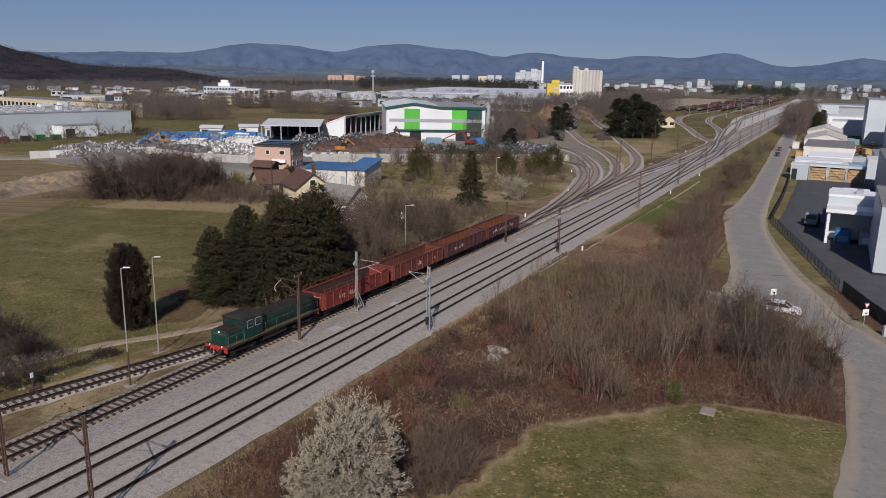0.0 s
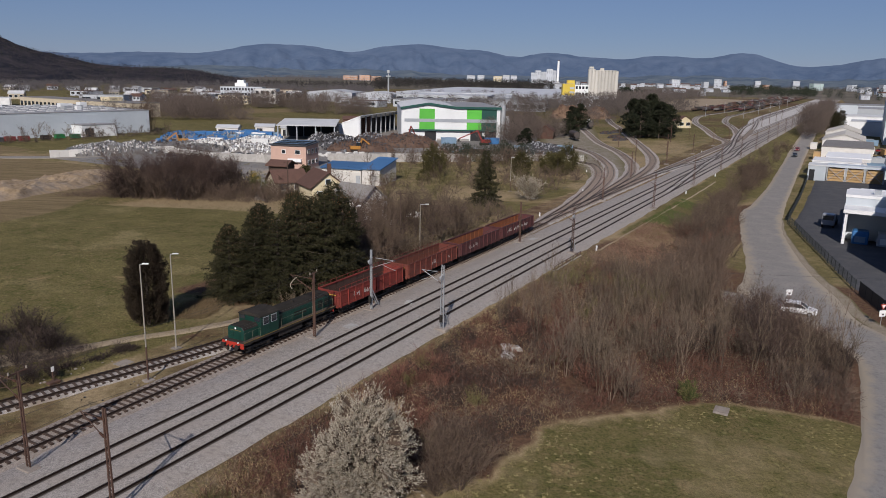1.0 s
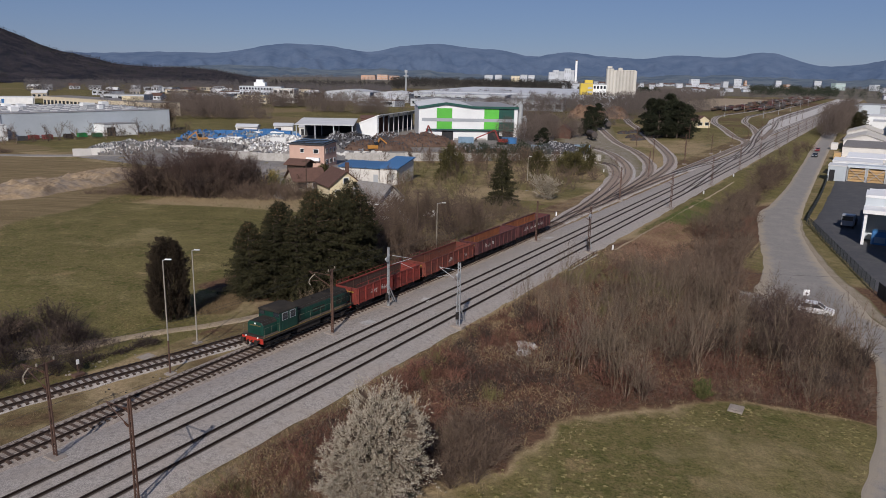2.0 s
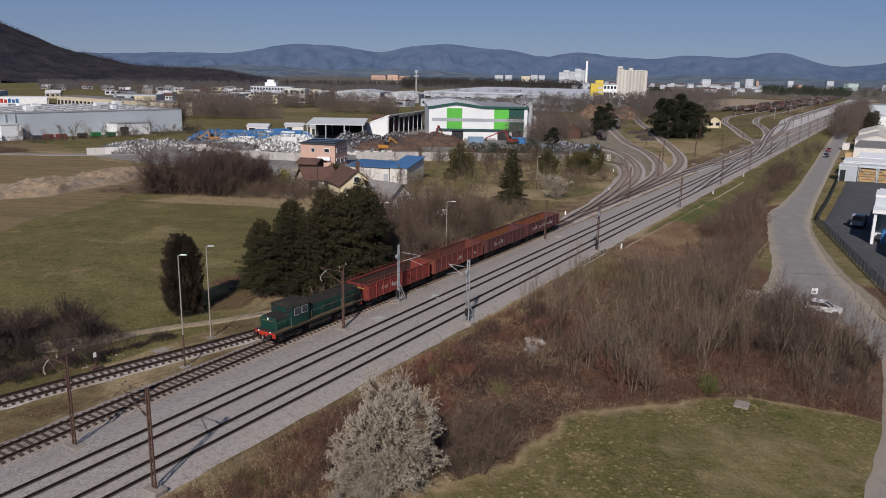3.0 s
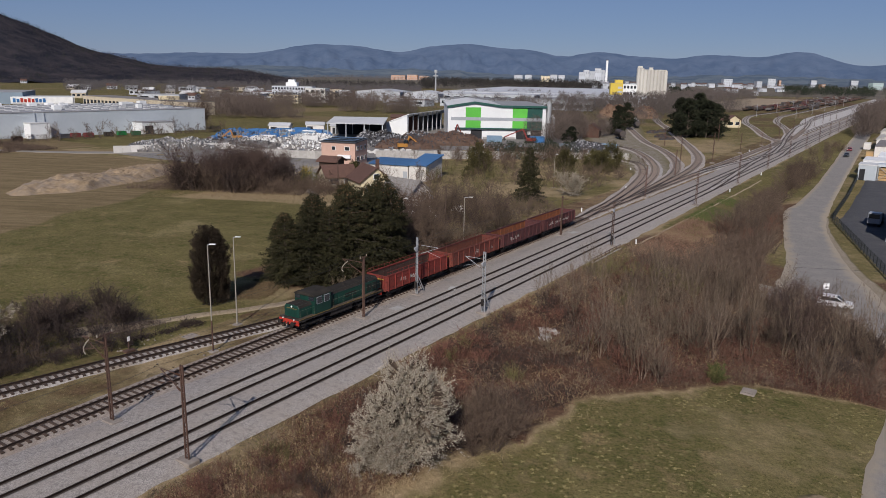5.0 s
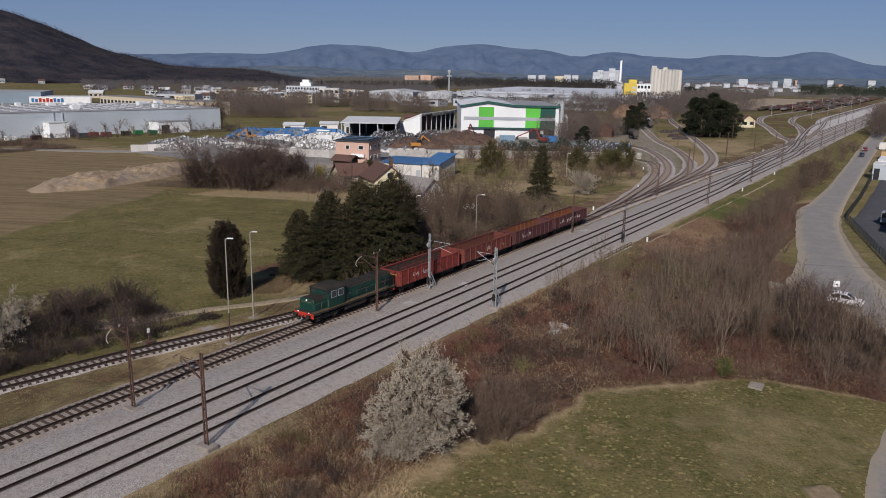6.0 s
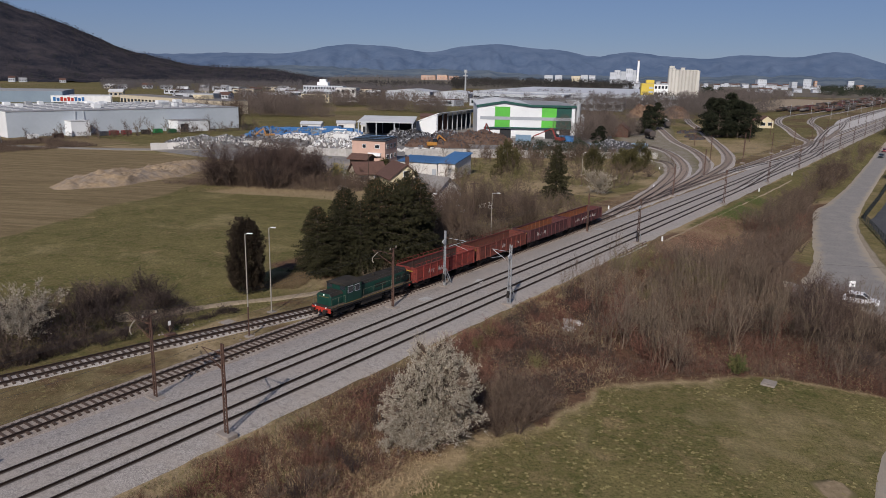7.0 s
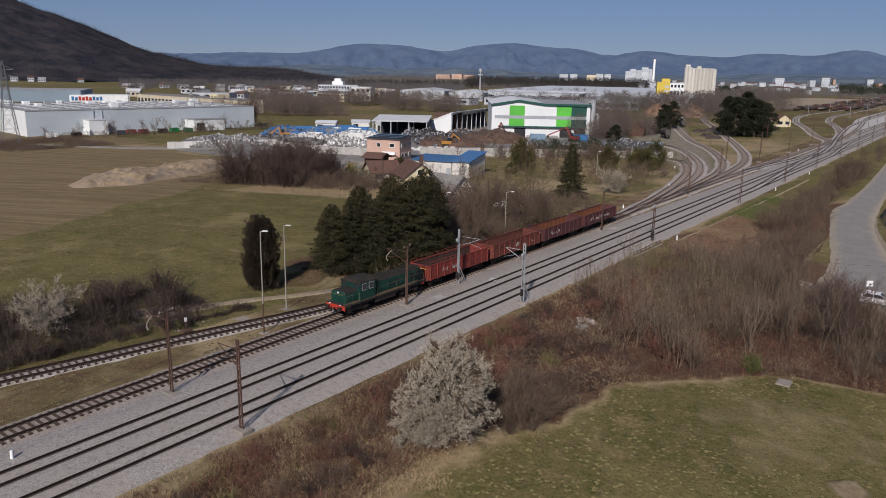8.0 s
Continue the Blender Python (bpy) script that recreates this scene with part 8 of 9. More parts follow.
# silos, town and chimney
t = thing("grain_silo", place(103.5, 842, 0), "tall pale concrete grain silo with fluted walls", "silo")
for k in range(9):
    for j in range(2):
        bm = bmesh.new()
        rod(bm, (2.2 + k * 3.6, 3 + j * 4.0, -0.5), (2.2 + k * 3.6, 3 + j * 4.0, 35.0 if k > 1 else 37.0), 1.95, n=16)
        part("cell", bm, SILO, t)
bm = bmesh.new()
box(bm, 4, 31, 1, 10, 34.9, 35.8)
box(bm, 1, 6, 3, 8, 37.4, 39.5)
box(bm, 13, 17, 3, 8, 35.7, 38)
part("gallery", bm, SILO, t)
YELLOW_MILL = plain_building("yellow_mill", place(71.5, 790, 0), 12.5, 14, 21, YELLOW_WALL, ROOF_GREY, "plain yellow mill building beside the silo", "mill")
for r in range(4):
    panel(YELLOW_MILL, "window_band", PANEL_GREY, 7.4, 11.8, 3 + r * 4.2, 5 + r * 4.2, 0.06)
bm = bmesh.new()
box(bm, 4.5, 12.5, 2, 10, 21.3, 24.5)
part("roof_house", bm, YELLOW_WALL, YELLOW_MILL)
plain_building("white_mill", place(86.5, 812, 0), 14, 14, 20, PANEL_WHITE, ROOF_GREY, "white mill building beside the silo", "mill", windows=4, rows=3, frame_mat=PANEL_GREY)
t = thing("factory_chimney", place(172, 2050), "tall white chimney with a red top", "chimney")
bm = bmesh.new()
rod(bm, (0, 0, -1), (0, 0, 71), 3.6, 2.8, 16)
part("shaft", bm, PANEL_WHITE, t)
bm = bmesh.new()
rod(bm, (0, 0, 71), (0, 0, 73), 2.8, 2.7, 16)
part("top_band", bm, RUST, t)
t = thing("radio_tower", place(-112, 805), "slim radio tower with dishes", "tower")
bm = bmesh.new()
rod(bm, (0, 0, -1), (0, 0, 30), 1.0, 0.7, 10)
part("shaft", bm, GALV, t)
bm = bmesh.new()
rod(bm, (0, 0, 24), (0, 0, 25.5), 2.6, n=12)
rod(bm, (0, 0, 28), (0, 0, 31), 1.7, n=12)
part("head", bm, GALV, t)


def tower_block(x, y, w, d, h, wall, label, floors, bays, turn=0.0, z=-1):
    t = thing("tower_block", place(x, y, turn, z), label, "flats", "town blocks")
    shell(t, w, d, h, wall, ROOF_GREY)
    for r in range(floors):
        for k in range(bays):
            bm = bmesh.new()
            x0 = w * (k + 0.22) / bays
            box(bm, x0, x0 + w / bays * 0.56, -0.15, 0.05, h * (r + 0.3) / floors, h * (r + 0.75) / floors)
            part("window", bm, PANEL_GREY, t)


random.seed(130)
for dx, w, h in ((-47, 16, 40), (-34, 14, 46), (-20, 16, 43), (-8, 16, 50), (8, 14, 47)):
    tower_block(145 + dx, 2000 + random.uniform(-30, 40), w, 16, h, HAZE_WHITE, "stepped white works tower beside the chimney", 3, 3, random.uniform(-10, 10))
for az, r, w, h, wall in ((-2.0, 2250, 24, 30, HAZE_WHITE), (-1.2, 2260, 20, 31, HAZE_WHITE), (0.0, 2250, 26, 29, PLASTER_CREAM), (0.7, 2280, 20, 33, HAZE_WHITE), (1.3, 2280, 18, 32, HAZE_WHITE), (-11.3, 1920, 36, 23, ORANGE_WALL), (-10.1, 1900, 26, 25, ORANGE_WALL), (-9.2, 1910, 24, 23, ORANGE_WALL)):
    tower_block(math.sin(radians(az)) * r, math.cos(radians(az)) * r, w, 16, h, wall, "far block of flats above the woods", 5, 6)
for az, r, w, h, wall in ((13.0, 1900, 34, 36, HAZE_WHITE), (15.2, 1900, 20, 34, HAZE_WHITE), (15.9, 1880, 26, 38, HAZE_WHITE), (16.6, 1850, 8, 36, ORANGE_WALL), (18.6, 1900, 20, 34, HAZE_WHITE), (19.3, 1920, 16, 30, ORANGE_WALL), (21.0, 1900, 24, 36, HAZE_WHITE), (24.6, 1900, 24, 30, HAZE_WHITE), (26.4, 1850, 30, 34, HAZE_WHITE), (28.0, 1850, 26, 36, HAZE_WHITE), (22.3, 1900, 42, 33, paint("glass_green_block", (0.40, 0.50, 0.47), None, 0.4, 0.1, 0))):
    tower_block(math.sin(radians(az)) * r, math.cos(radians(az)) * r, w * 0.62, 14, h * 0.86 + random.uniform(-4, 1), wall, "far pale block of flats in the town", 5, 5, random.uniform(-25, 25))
for k in range(130):
    az, r = radians(random.uniform(3, 34)), random.uniform(1450, 2100)
    x, y = math.sin(az) * r, math.cos(az) * r
    s, o = plan_of(x, y)
    if -170 < o < 30:
        continue
    plain_building("small_building", place(x, y, random.uniform(-20, 20), max(-0.5, rise_z(math.degrees(az), r))), random.uniform(8, 16), 10, random.uniform(4, 8), (HAZE_WHITE, PANEL_GREY, HAZE_WHITE)[k % 3], (ROOF_BROWN, ROOF_GREY, ROOF_FIBRE)[k % 3 - 1], "far town building among trees", "house", "gable_x" if k % 3 else "flat", 2.0, 0, 1, "town buildings")
plain_building("signal_house", place(106, 438, 20), 8.5, 8, 4.0, PLASTER_CREAM, ROOF_BROWN, "small cream gabled house by the yard tracks", "house", "gable_y", 2.6, 2, over=0.5)
plain_building("brick_works", place(20, 336, -10), 7, 9, 3.4, ROOF_BROWN, ROOF_BROWN, "low red-brown shed by the yard tracks", "shed", "gable_y", 2.5)

# pylon on the field's edge
PYLON_GREY = paint("pylon_steel", (0.16, 0.165, 0.17), (0.11, 0.115, 0.12), 0.6, 2, 0.1, 0.2)
t = thing("power_pylon", place(-186.5, 212.5, 30), "grey lattice power pylon at the field's edge", "pylon")
H = 27
levels = [0, 5, 9.5, 13.5, 17, 20, 22.5, 24.5, 27]
half = [2.6, 2.1, 1.7, 1.3, 1.0, 0.85, 0.7, 0.5, 0.15]
for a in range(4):
    bm = bmesh.new()
    cx, cy = (1, 1, -1, -1)[a], (1, -1, -1, 1)[a]
    for k in range(8):
        bar(bm, (cx * half[k], cy * half[k], levels[k]), (cx * half[k + 1], cy * half[k + 1], levels[k + 1]), 0.16)
    part("leg", bm, PYLON_GREY, t)
    nx, ny = (1, -1, -1, 1)[a], (-1, -1, 1, 1)[a]
    for k in range(8):
        low, high = half[k], half[k + 1]
        for p, q in (((cx * low, cy * low, levels[k]), (nx * high, ny * high, levels[k + 1])), ((nx * low, ny * low, levels[k]), (cx * high, cy * high, levels[k + 1])), ((cx * low, cy * low, levels[k]), (nx * low, ny * low, levels[k]))):
            bm = bmesh.new()
            bar(bm, p, q, 0.09)
            part("brace", bm, PYLON_GREY, t)
for z, w in ((18.5, 5), (21.5, 4), (24.2, 3)):
    bm = bmesh.new()
    bar(bm, (-w, 0, z), (w, 0, z), 0.18)
    bar(bm, (-w, 0, z), (0, 0, z + 1.4), 0.1)
    bar(bm, (w, 0, z), (0, 0, z + 1.4), 0.1)
    part("crossarm", bm, PYLON_GREY, t)

# sand heap on the field
V, F, n = [], [], 90
for i in range(n):
    for j in range(n):
        u, v = i / (n - 1) * 2 - 1, j / (n - 1) * 2 - 1
        q = smooth(0, 0.75, 1 - abs(u) ** 1.7 - abs(v) ** 4) * (0.75 + 0.25 * (1 - u * u))
        w = Vector((u * 2.0 + v * 0.8, v * 4.6, 9))
        z = q * (1.1 + 0.55 * noise.noise(w * 0.7) + 0.4 * noise.noise(w * 2.6) + 0.22 * noise.noise(w * 7)) + 0.12 * q * noise.noise(w * 16)
        x, y = -101 + u * 9.5 + v * 3.0 + noise.noise(Vector((v * 3, u * 2, 3))) * 2, 160 + v * 27
        V.append(Vector((x, y, ground_z(*plan_of(x, y)) + max(0, z) * 1.5 - 0.25 + 0.2 * q)))
for i in range(n - 1):
    for j in range(n - 1):
        F.append((i * n + j, (i + 1) * n + j, (i + 1) * n + j + 1, i * n + j + 1))
ob = sheet("sand_mound", V, F, gravel("sand", (0.32, 0.235, 0.145), (0.235, 0.17, 0.105), 1.2, (0.21, 0.178, 0.15)), "long uneven heap of pale excavated sand", "heap", "")


# ---- depot on the right ----
def depot(s, o, w, d, h, wall, roof_mat, label, name="depot_hall", roof="flat", rise=1.5, windows=0, rows=1, door=False, frame_mat=None, z=-3.3):
    """A building square to the railway: its front looks towards -s."""
    m = Matrix.Translation(at(s, o, z)) @ Matrix.Rotation(radians(TURN - 90), 4, "Z")
    return plain_building(name, m, w, d, h, wall, roof_mat, label, "depot building", roof, rise, windows, rows, "depot buildings", door, frame_mat)


TENT = paint("tent_fabric", (0.50, 0.47, 0.41), (0.42, 0.39, 0.34), 0.7, 0.2, 0.05)
t = depot(101.5, 50.3, 42, 26, 11.0, PANEL_PALE, ROOF_FIBRE, "tall pale grey depot hall with a flat roof")
panel(t, "door", PANEL_WHITE, 4, 8, 0, 4.5, 0.08, label="white roller door")
# near-black strip along the foot of the front
panel(t, "plinth", SHADE, 0, 42, -0.2, 0.5, 0.05)
depot(128.2, 54, 40, 96, 11.0, PANEL_GREY, ROOF_FIBRE, "long depot hall with a gravelled flat roof")
# open loading shed
m = Matrix.Translation(at(124, 42.9, -3.3)) @ Matrix.Rotation(radians(TURN - 90), 4, "Z")
t = thing("loading_shed", m, "white loading shed with an open dark front", "shed")
for x in (0, 9.6):
    bm = bmesh.new()
    box(bm, x, x + 0.5, 0, 14, -0.3, 6)
    part("side_wall", bm, PANEL_WHITE, t)
bm = bmesh.new()
box(bm, 0.5, 9.6, 13.7, 14, -0.3, 6)
part("back_wall", bm, PANEL_GREY, t)
bm = bmesh.new()
box(bm, -0.3, 10.4, -0.4, 6.0, 6.0, 6.7)
part("roof", bm, ROOF_BRIGHT, t, "bright white flat roof")
for name, mat, x0, x1, y0, y1, z0, z1 in (("upper_block", PANEL_PALE, -0.2, 10.3, 6.0, 14.3, -0.3, 8.2), ("upper_roof", ROOF_BRIGHT, -0.3, 10.4, 5.9, 14.4, 8.2, 8.7), ("rear_block", PANEL_PALE, 0.2, 4.6, 14.4, 24, -0.3, 7.4), ("rear_roof", ROOF_BRIGHT, 0.1, 4.7, 14.4, 24.1, 7.4, 7.8), ("rear_block", PANEL_PALE, 5.6, 10.0, 14.4, 21, -0.3, 7.0), ("rear_roof", ROOF_BRIGHT, 5.5, 10.1, 14.4, 21.1, 7.0, 7.4), ("vent_box", ROOF_BRIGHT, 2.4, 7.6, 26, 35, -0.3, 6.6), ("roof_vent", PANEL_GREY, 4.4, 5.6, 8.4, 9.8, 8.7, 9.6)):
    bm = bmesh.new()
    box(bm, x0, x1, y0, y1, z0, z1)
    part(name, bm, mat, t)
for x, mat, label in ((1.6, BLUE_STEEL, "blue baling press in the open shed"), (5.8, PANEL_GREY, "grey baling press in the open shed")):
    tt = thing("baling_press", m @ Matrix.Translation((x, 1.2, 0)), label, "machine", "presses")
    bm = bmesh.new()
    box(bm, 0, 2.8, 0, 3, 0.0, 2.6)
    part("body", bm, mat, tt, bevel=0.2)
    bm = bmesh.new()
    box(bm, 0.5, 2.3, -0.1, 0, 0.5, 1.6)
    part("hatch", bm, PALE_BLUE if x < 3 else PANEL_WHITE, tt)


def crate_row(s, o, n):
    for k in range(n):
        t = thing("timber_rack", Matrix.Translation(at(s, o + k * 5.2, -3.3)) @ Matrix.Rotation(radians(TURN - 90), 4, "Z"), "open rack filled with stacked pale timber", "rack", "timber racks")
        for x in (0, 4.9):
            for y in (0, 5):
                bm = bmesh.new()
                box(bm, x, x + 0.25, y, y + 0.25, -0.2, 4.4)
                part("post", bm, GALV, t)
        bm = bmesh.new()
        box(bm, -0.05, 5.2, -0.2, 5.4, 4.4, 5.1)
        part("canopy", bm, PANEL_PALE, t)
        for r in range(5):
            bm = bmesh.new()
            box(bm, 0.35, 4.75, 0.3 + 0.1 * (r % 2), 4.8, 0.1 + r * 0.78, 0.78 + r * 0.78)
            part("timber_layer", bm, TIMBER, t, bevel=0.04)
        bm = bmesh.new()
        bar(bm, (0.2, -0.05, 0.2), (5.0, -0.05, 4.3), 0.12)
        bar(bm, (5.0, -0.05, 0.2), (0.2, -0.05, 4.3), 0.12)
        part("cross_brace", bm, GALV, t)


crate_row(226, 36, 3)
depot(224.5, 30.8, 5, 8, 4.6, PANEL_PALE, ROOF_WHITE, "pale box annex with a white roof", "annex", door=True)
depot(240, 31, 14, 14, 4.6, PANEL_WHITE, ROOF_BRIGHT, "low depot building with a white roof")
depot(240, 52, 16, 16, 6.0, PANEL_PALE, ROOF_WHITE, "depot building with a white roof")
depot(264, 34, 14, 22, 4.0, PLASTER_WHITE, ROOF_BRIGHT, "low store with a white roof")
depot(262, 55, 22, 40, 5.0, PANEL_GREY, ROOF_GREY, "low store with a grey roof")
depot(300, 31, 18, 40, 5.0, PLASTER_WHITE, ROOF_FIBRE, "low store with a weathered roof")
depot(350, 29, 17, 36, 4.6, PLASTER_WHITE, TENT, "beige-white tent hall with a pitched roof", roof="gable_y", rise=2.6)
depot(402, 28, 16, 34, 5.0, PLASTER_WHITE, TENT, "beige-white tent hall with a pitched roof", roof="gable_y", rise=2.6)
depot(330, 62, 60, 60, 16, PANEL_PALE, ROOF_FIBRE, "large pale grey logistics hall", windows=6, rows=1)
depot(404, 54, 60, 70, 22, PANEL_PALE, ROOF_GREY, "tall pale grey logistics hall")
depot(470, 38, 26, 30, 8, PANEL_WHITE, ROOF_WHITE, "white depot hall beyond the road")
depot(520, 30, 30, 40, 9, PANEL_WHITE, ROOF_WHITE, "white depot hall beyond the road")
depot(600, 40, 70, 50, 12, PANEL_GREY, ROOF_GREY, "far grey hall beyond the depot")
depot(700, 20, 60, 50, 12, PANEL_PALE, ROOF_GREY, "far pale hall beyond the depot")


def vehicle(m, mat, label, name="car", L=4.3, h=1.45, kind="car", group=""):
    """A car or pickup, front towards +x."""
    t = thing(name, m, label, kind, group)
    w = 0.88
    bm = bmesh.new()
    prof = [(-L / 2, 0.4), (-L / 2 + 0.2, 0.3), (L / 2 - 0.2, 0.3), (L / 2, 0.42), (L / 2 - 0.02, 0.66), (L / 2 - 0.25, 0.8), (L * 0.24, 0.95), (-L / 2 + 0.12, 0.99), (-L / 2, 0.8)]
    extrude_profile(bm, prof, -w, w)
    for v in bm.verts:
        v.co = Vector((v.co.y, v.co.x, v.co.z))
    body = part("body", bm, mat, t, bevel=0.06)
    a, b = (-L * 0.45, L * 0.25)
    bm = bmesh.new()
    extrude_profile(bm, [(a, 0.94), (b, 0.94), (b - 0.5, h * 0.85), (b - 0.95, h), (a + 0.45, h), (a + 0.2, h * 0.86)], -w + 0.12, w - 0.12)
    for v in bm.verts:
        v.co = Vector((v.co.y, v.co.x, v.co.z))
    part("glasshouse", bm, GLASS, t, bevel=0.04)
    bm = bmesh.new()
    box(bm, a + 0.42, b - 0.92, -w + 0.13, w - 0.13, h - 0.03, h + 0.035)
    part("car_roof", bm, mat, t, bevel=0.03)
    for y in (-w + 0.115, w - 0.115):
        bm = bmesh.new()
        for (x0, z0), (x1, z1) in (((b - 0.02, 0.95), (b - 0.93, h)), (((a + b) / 2 - 0.15, 0.95), ((a + b) / 2 - 0.2, h)), ((a + 0.04, 0.95), (a + 0.4, h)), ((a + 0.42, h - 0.01), (b - 0.9, h - 0.01))):
            bar(bm, (x0, y, z0), (x1, y, z1), 0.05, 0.07)
        part("window_frame", bm, mat, t)
    for x in (-L * 0.3, L * 0.31):
        for y in (-w + 0.05, w - 0.05):
            bm = bmesh.new()
            rod(bm, (x, y - 0.1, 0.32), (x, y + 0.1, 0.32), 0.32, n=16)
            wheel = part("tyre", bm, BLACK, t)
            bm = bmesh.new()
            rod(bm, (x, y - 0.11, 0.32), (x, y + 0.11, 0.32), 0.19, n=12)
            part("rim", bm, GALV, wheel)
    for y in (-0.6, 0.6):
        bm = bmesh.new()
        box(bm, L / 2 - 0.03, L / 2 + 0.02, y - 0.2, y + 0.2, 0.6, 0.75)
        part("headlight", bm, LAMP_GLASS, t)
        bm = bmesh.new()
        box(bm, -L / 2 - 0.02, -L / 2 + 0.03, y - 0.2, y + 0.2, 0.65, 0.85)
        part("tail_light", bm, RED, t)
    return t


CAR_WHITE, CAR_RED, CAR_DARK, CAR_GREY = (paint("car_" + n, c, None, 0.3, 0.5, 0, spec=0.5) for n, c in (("white", (0.75, 0.75, 0.75)), ("red", (0.28, 0.02, 0.025)), ("dark", (0.02, 0.022, 0.025)), ("grey", (0.25, 0.26, 0.28))))
ZR = 0.1
vehicle(Matrix.Translation(at(70.9, 39.4, ground_z(70.9, 39.4) + ZR)) @ Matrix.Rotation(radians(-24), 4, "Z"), CAR_WHITE, "white hatchback car on the road junction", "car", 4.3, 1.5, "car", "cars")
vehicle(rail_pose(332, 20.2, -3.1, 180), CAR_RED, "dark red car on the road", group="cars")
vehicle(rail_pose(303, 21.4, -3.1, 180), CAR_DARK, "black car on the road", group="cars")
for k, (s, o, tn) in enumerate(((246, 36, 10), (270, 60, 80), (338, 52, 90), (346, 54, 90), (354, 52, 80), (395, 58, 0), (318, 54, 40), (296, 56, 60))):
    vehicle(rail_pose(s, o, -3.2, tn), (CAR_RED, CAR_WHITE, CAR_DARK, CAR_GREY)[k % 4], "car parked among the depot sheds", group="parked cars")
random.seed(140)
for k, (x, y) in enumerate(((-70, 178), (-66, 180), (-74, 172), (-61, 172), (-86, 205), (-90, 196), (-78, 228), (-96, 222))):
    vehicle(place(x, y, random.uniform(0, 180), -0.2), (CAR_WHITE, CAR_GREY, CAR_DARK)[k % 3], "car parked by the scrapyard", group="parked cars")
# lorry in the depot yard
t = thing("lorry", rail_pose(143, 40.2, -3.18, 176), "dark lorry parked in the depot yard", "lorry")
bm = bmesh.new()
box(bm, 1.6, 3.6, -1.2, 1.2, 0.6, 2.9)
part("cab", bm, CAR_GREY, t, bevel=0.12)
bm = bmesh.new()
box(bm, 3.55, 3.64, -1.0, 1.0, 1.7, 2.6)
part("windscreen", bm, GLASS, t)
bm = bmesh.new()
box(bm, -4.5, 1.4, -1.2, 1.2, 0.9, 1.25)
part("flatbed", bm, BLACK, t)
bm = bmesh.new()
box(bm, -2.5, 1.2, -1.1, 1.1, 1.25, 2.2)
part("load", bm, DARK_HEAP, t, bevel=0.1)
for x in (-3.4, -2.2, 2.4):
    for y in (-1.05, 1.05):
        bm = bmesh.new()
        rod(bm, (x, y - 0.15, 0.5), (x, y + 0.15, 0.5), 0.5, n=16)
        part("tyre", bm, BLACK, t)


# depot fence
FENCE_DARK = paint("fence_green_black", (0.025, 0.03, 0.03), None, 0.6, 1, 0)


def fence(rows, h, label, solid=False):
    t = thing("mesh_fence", Matrix(), label, "fence", "depot fences")
    pts = [at(s, o, ground_z(s, o)) for s, o in rows]
    spots = walk_line(pts, 2.5)
    for p, a in spots:
        bm = bmesh.new()
        box(bm, p.x - 0.04, p.x + 0.04, p.y - 0.04, p.y + 0.04, p.z - 0.3, p.z + h)
        part("post", bm, FENCE_DARK, t)
    for (p, a), (q, b) in zip(spots, spots[1:]):
        bm = bmesh.new()
        if solid:
            d = (q - p)
            m = Matrix.Translation(p) @ Matrix.Rotation(math.atan2(d.y, d.x), 4, "Z")
            box(bm, 0, d.length, -0.02, 0.02, 0.05, h - 0.05, m)
        else:
            for z in np.linspace(0.15, h - 0.08, 7):
                bar(bm, p + Vector((0, 0, z)), q + Vector((0, 0, z)), 0.018)
            for k in range(12):
                e = p.lerp(q, (k + 0.5) / 12)
                bar(bm, e + Vector((0, 0, 0.12)), e + Vector((0, 0, h - 0.05)), 0.014)
        mesh_part = part("fence_panel", bm, FENCE_DARK, t)
        mesh_part["kind"] = "stuff"


fence([(224, 31), (200, 31.6), (180, 32), (160, 32.1), (142, 32.2)], 1.8, "fence covered with black screening sheet beside the depot", True)
fence([(142, 32.2), (114, 39.3), (87, 46.1)], 1.8, "dark wire-mesh fence round the depot yard")
fence([(87, 46.2), (78, 49.0), (69, 52.2), (62, 55)], 2.0, "fence covered with black screening sheet", True)
t = thing("meter_box", Matrix.Translation(at(68, 50.8, ground_z(68, 50.8))), "pale plastic meter cabinet by the fence", "cabinet")
bm = bmesh.new()
box(bm, -0.3, 0.3, -0.2, 0.2, -0.2, 1.4)
part("cabinet", bm, PANEL_PALE, t, bevel=0.04)


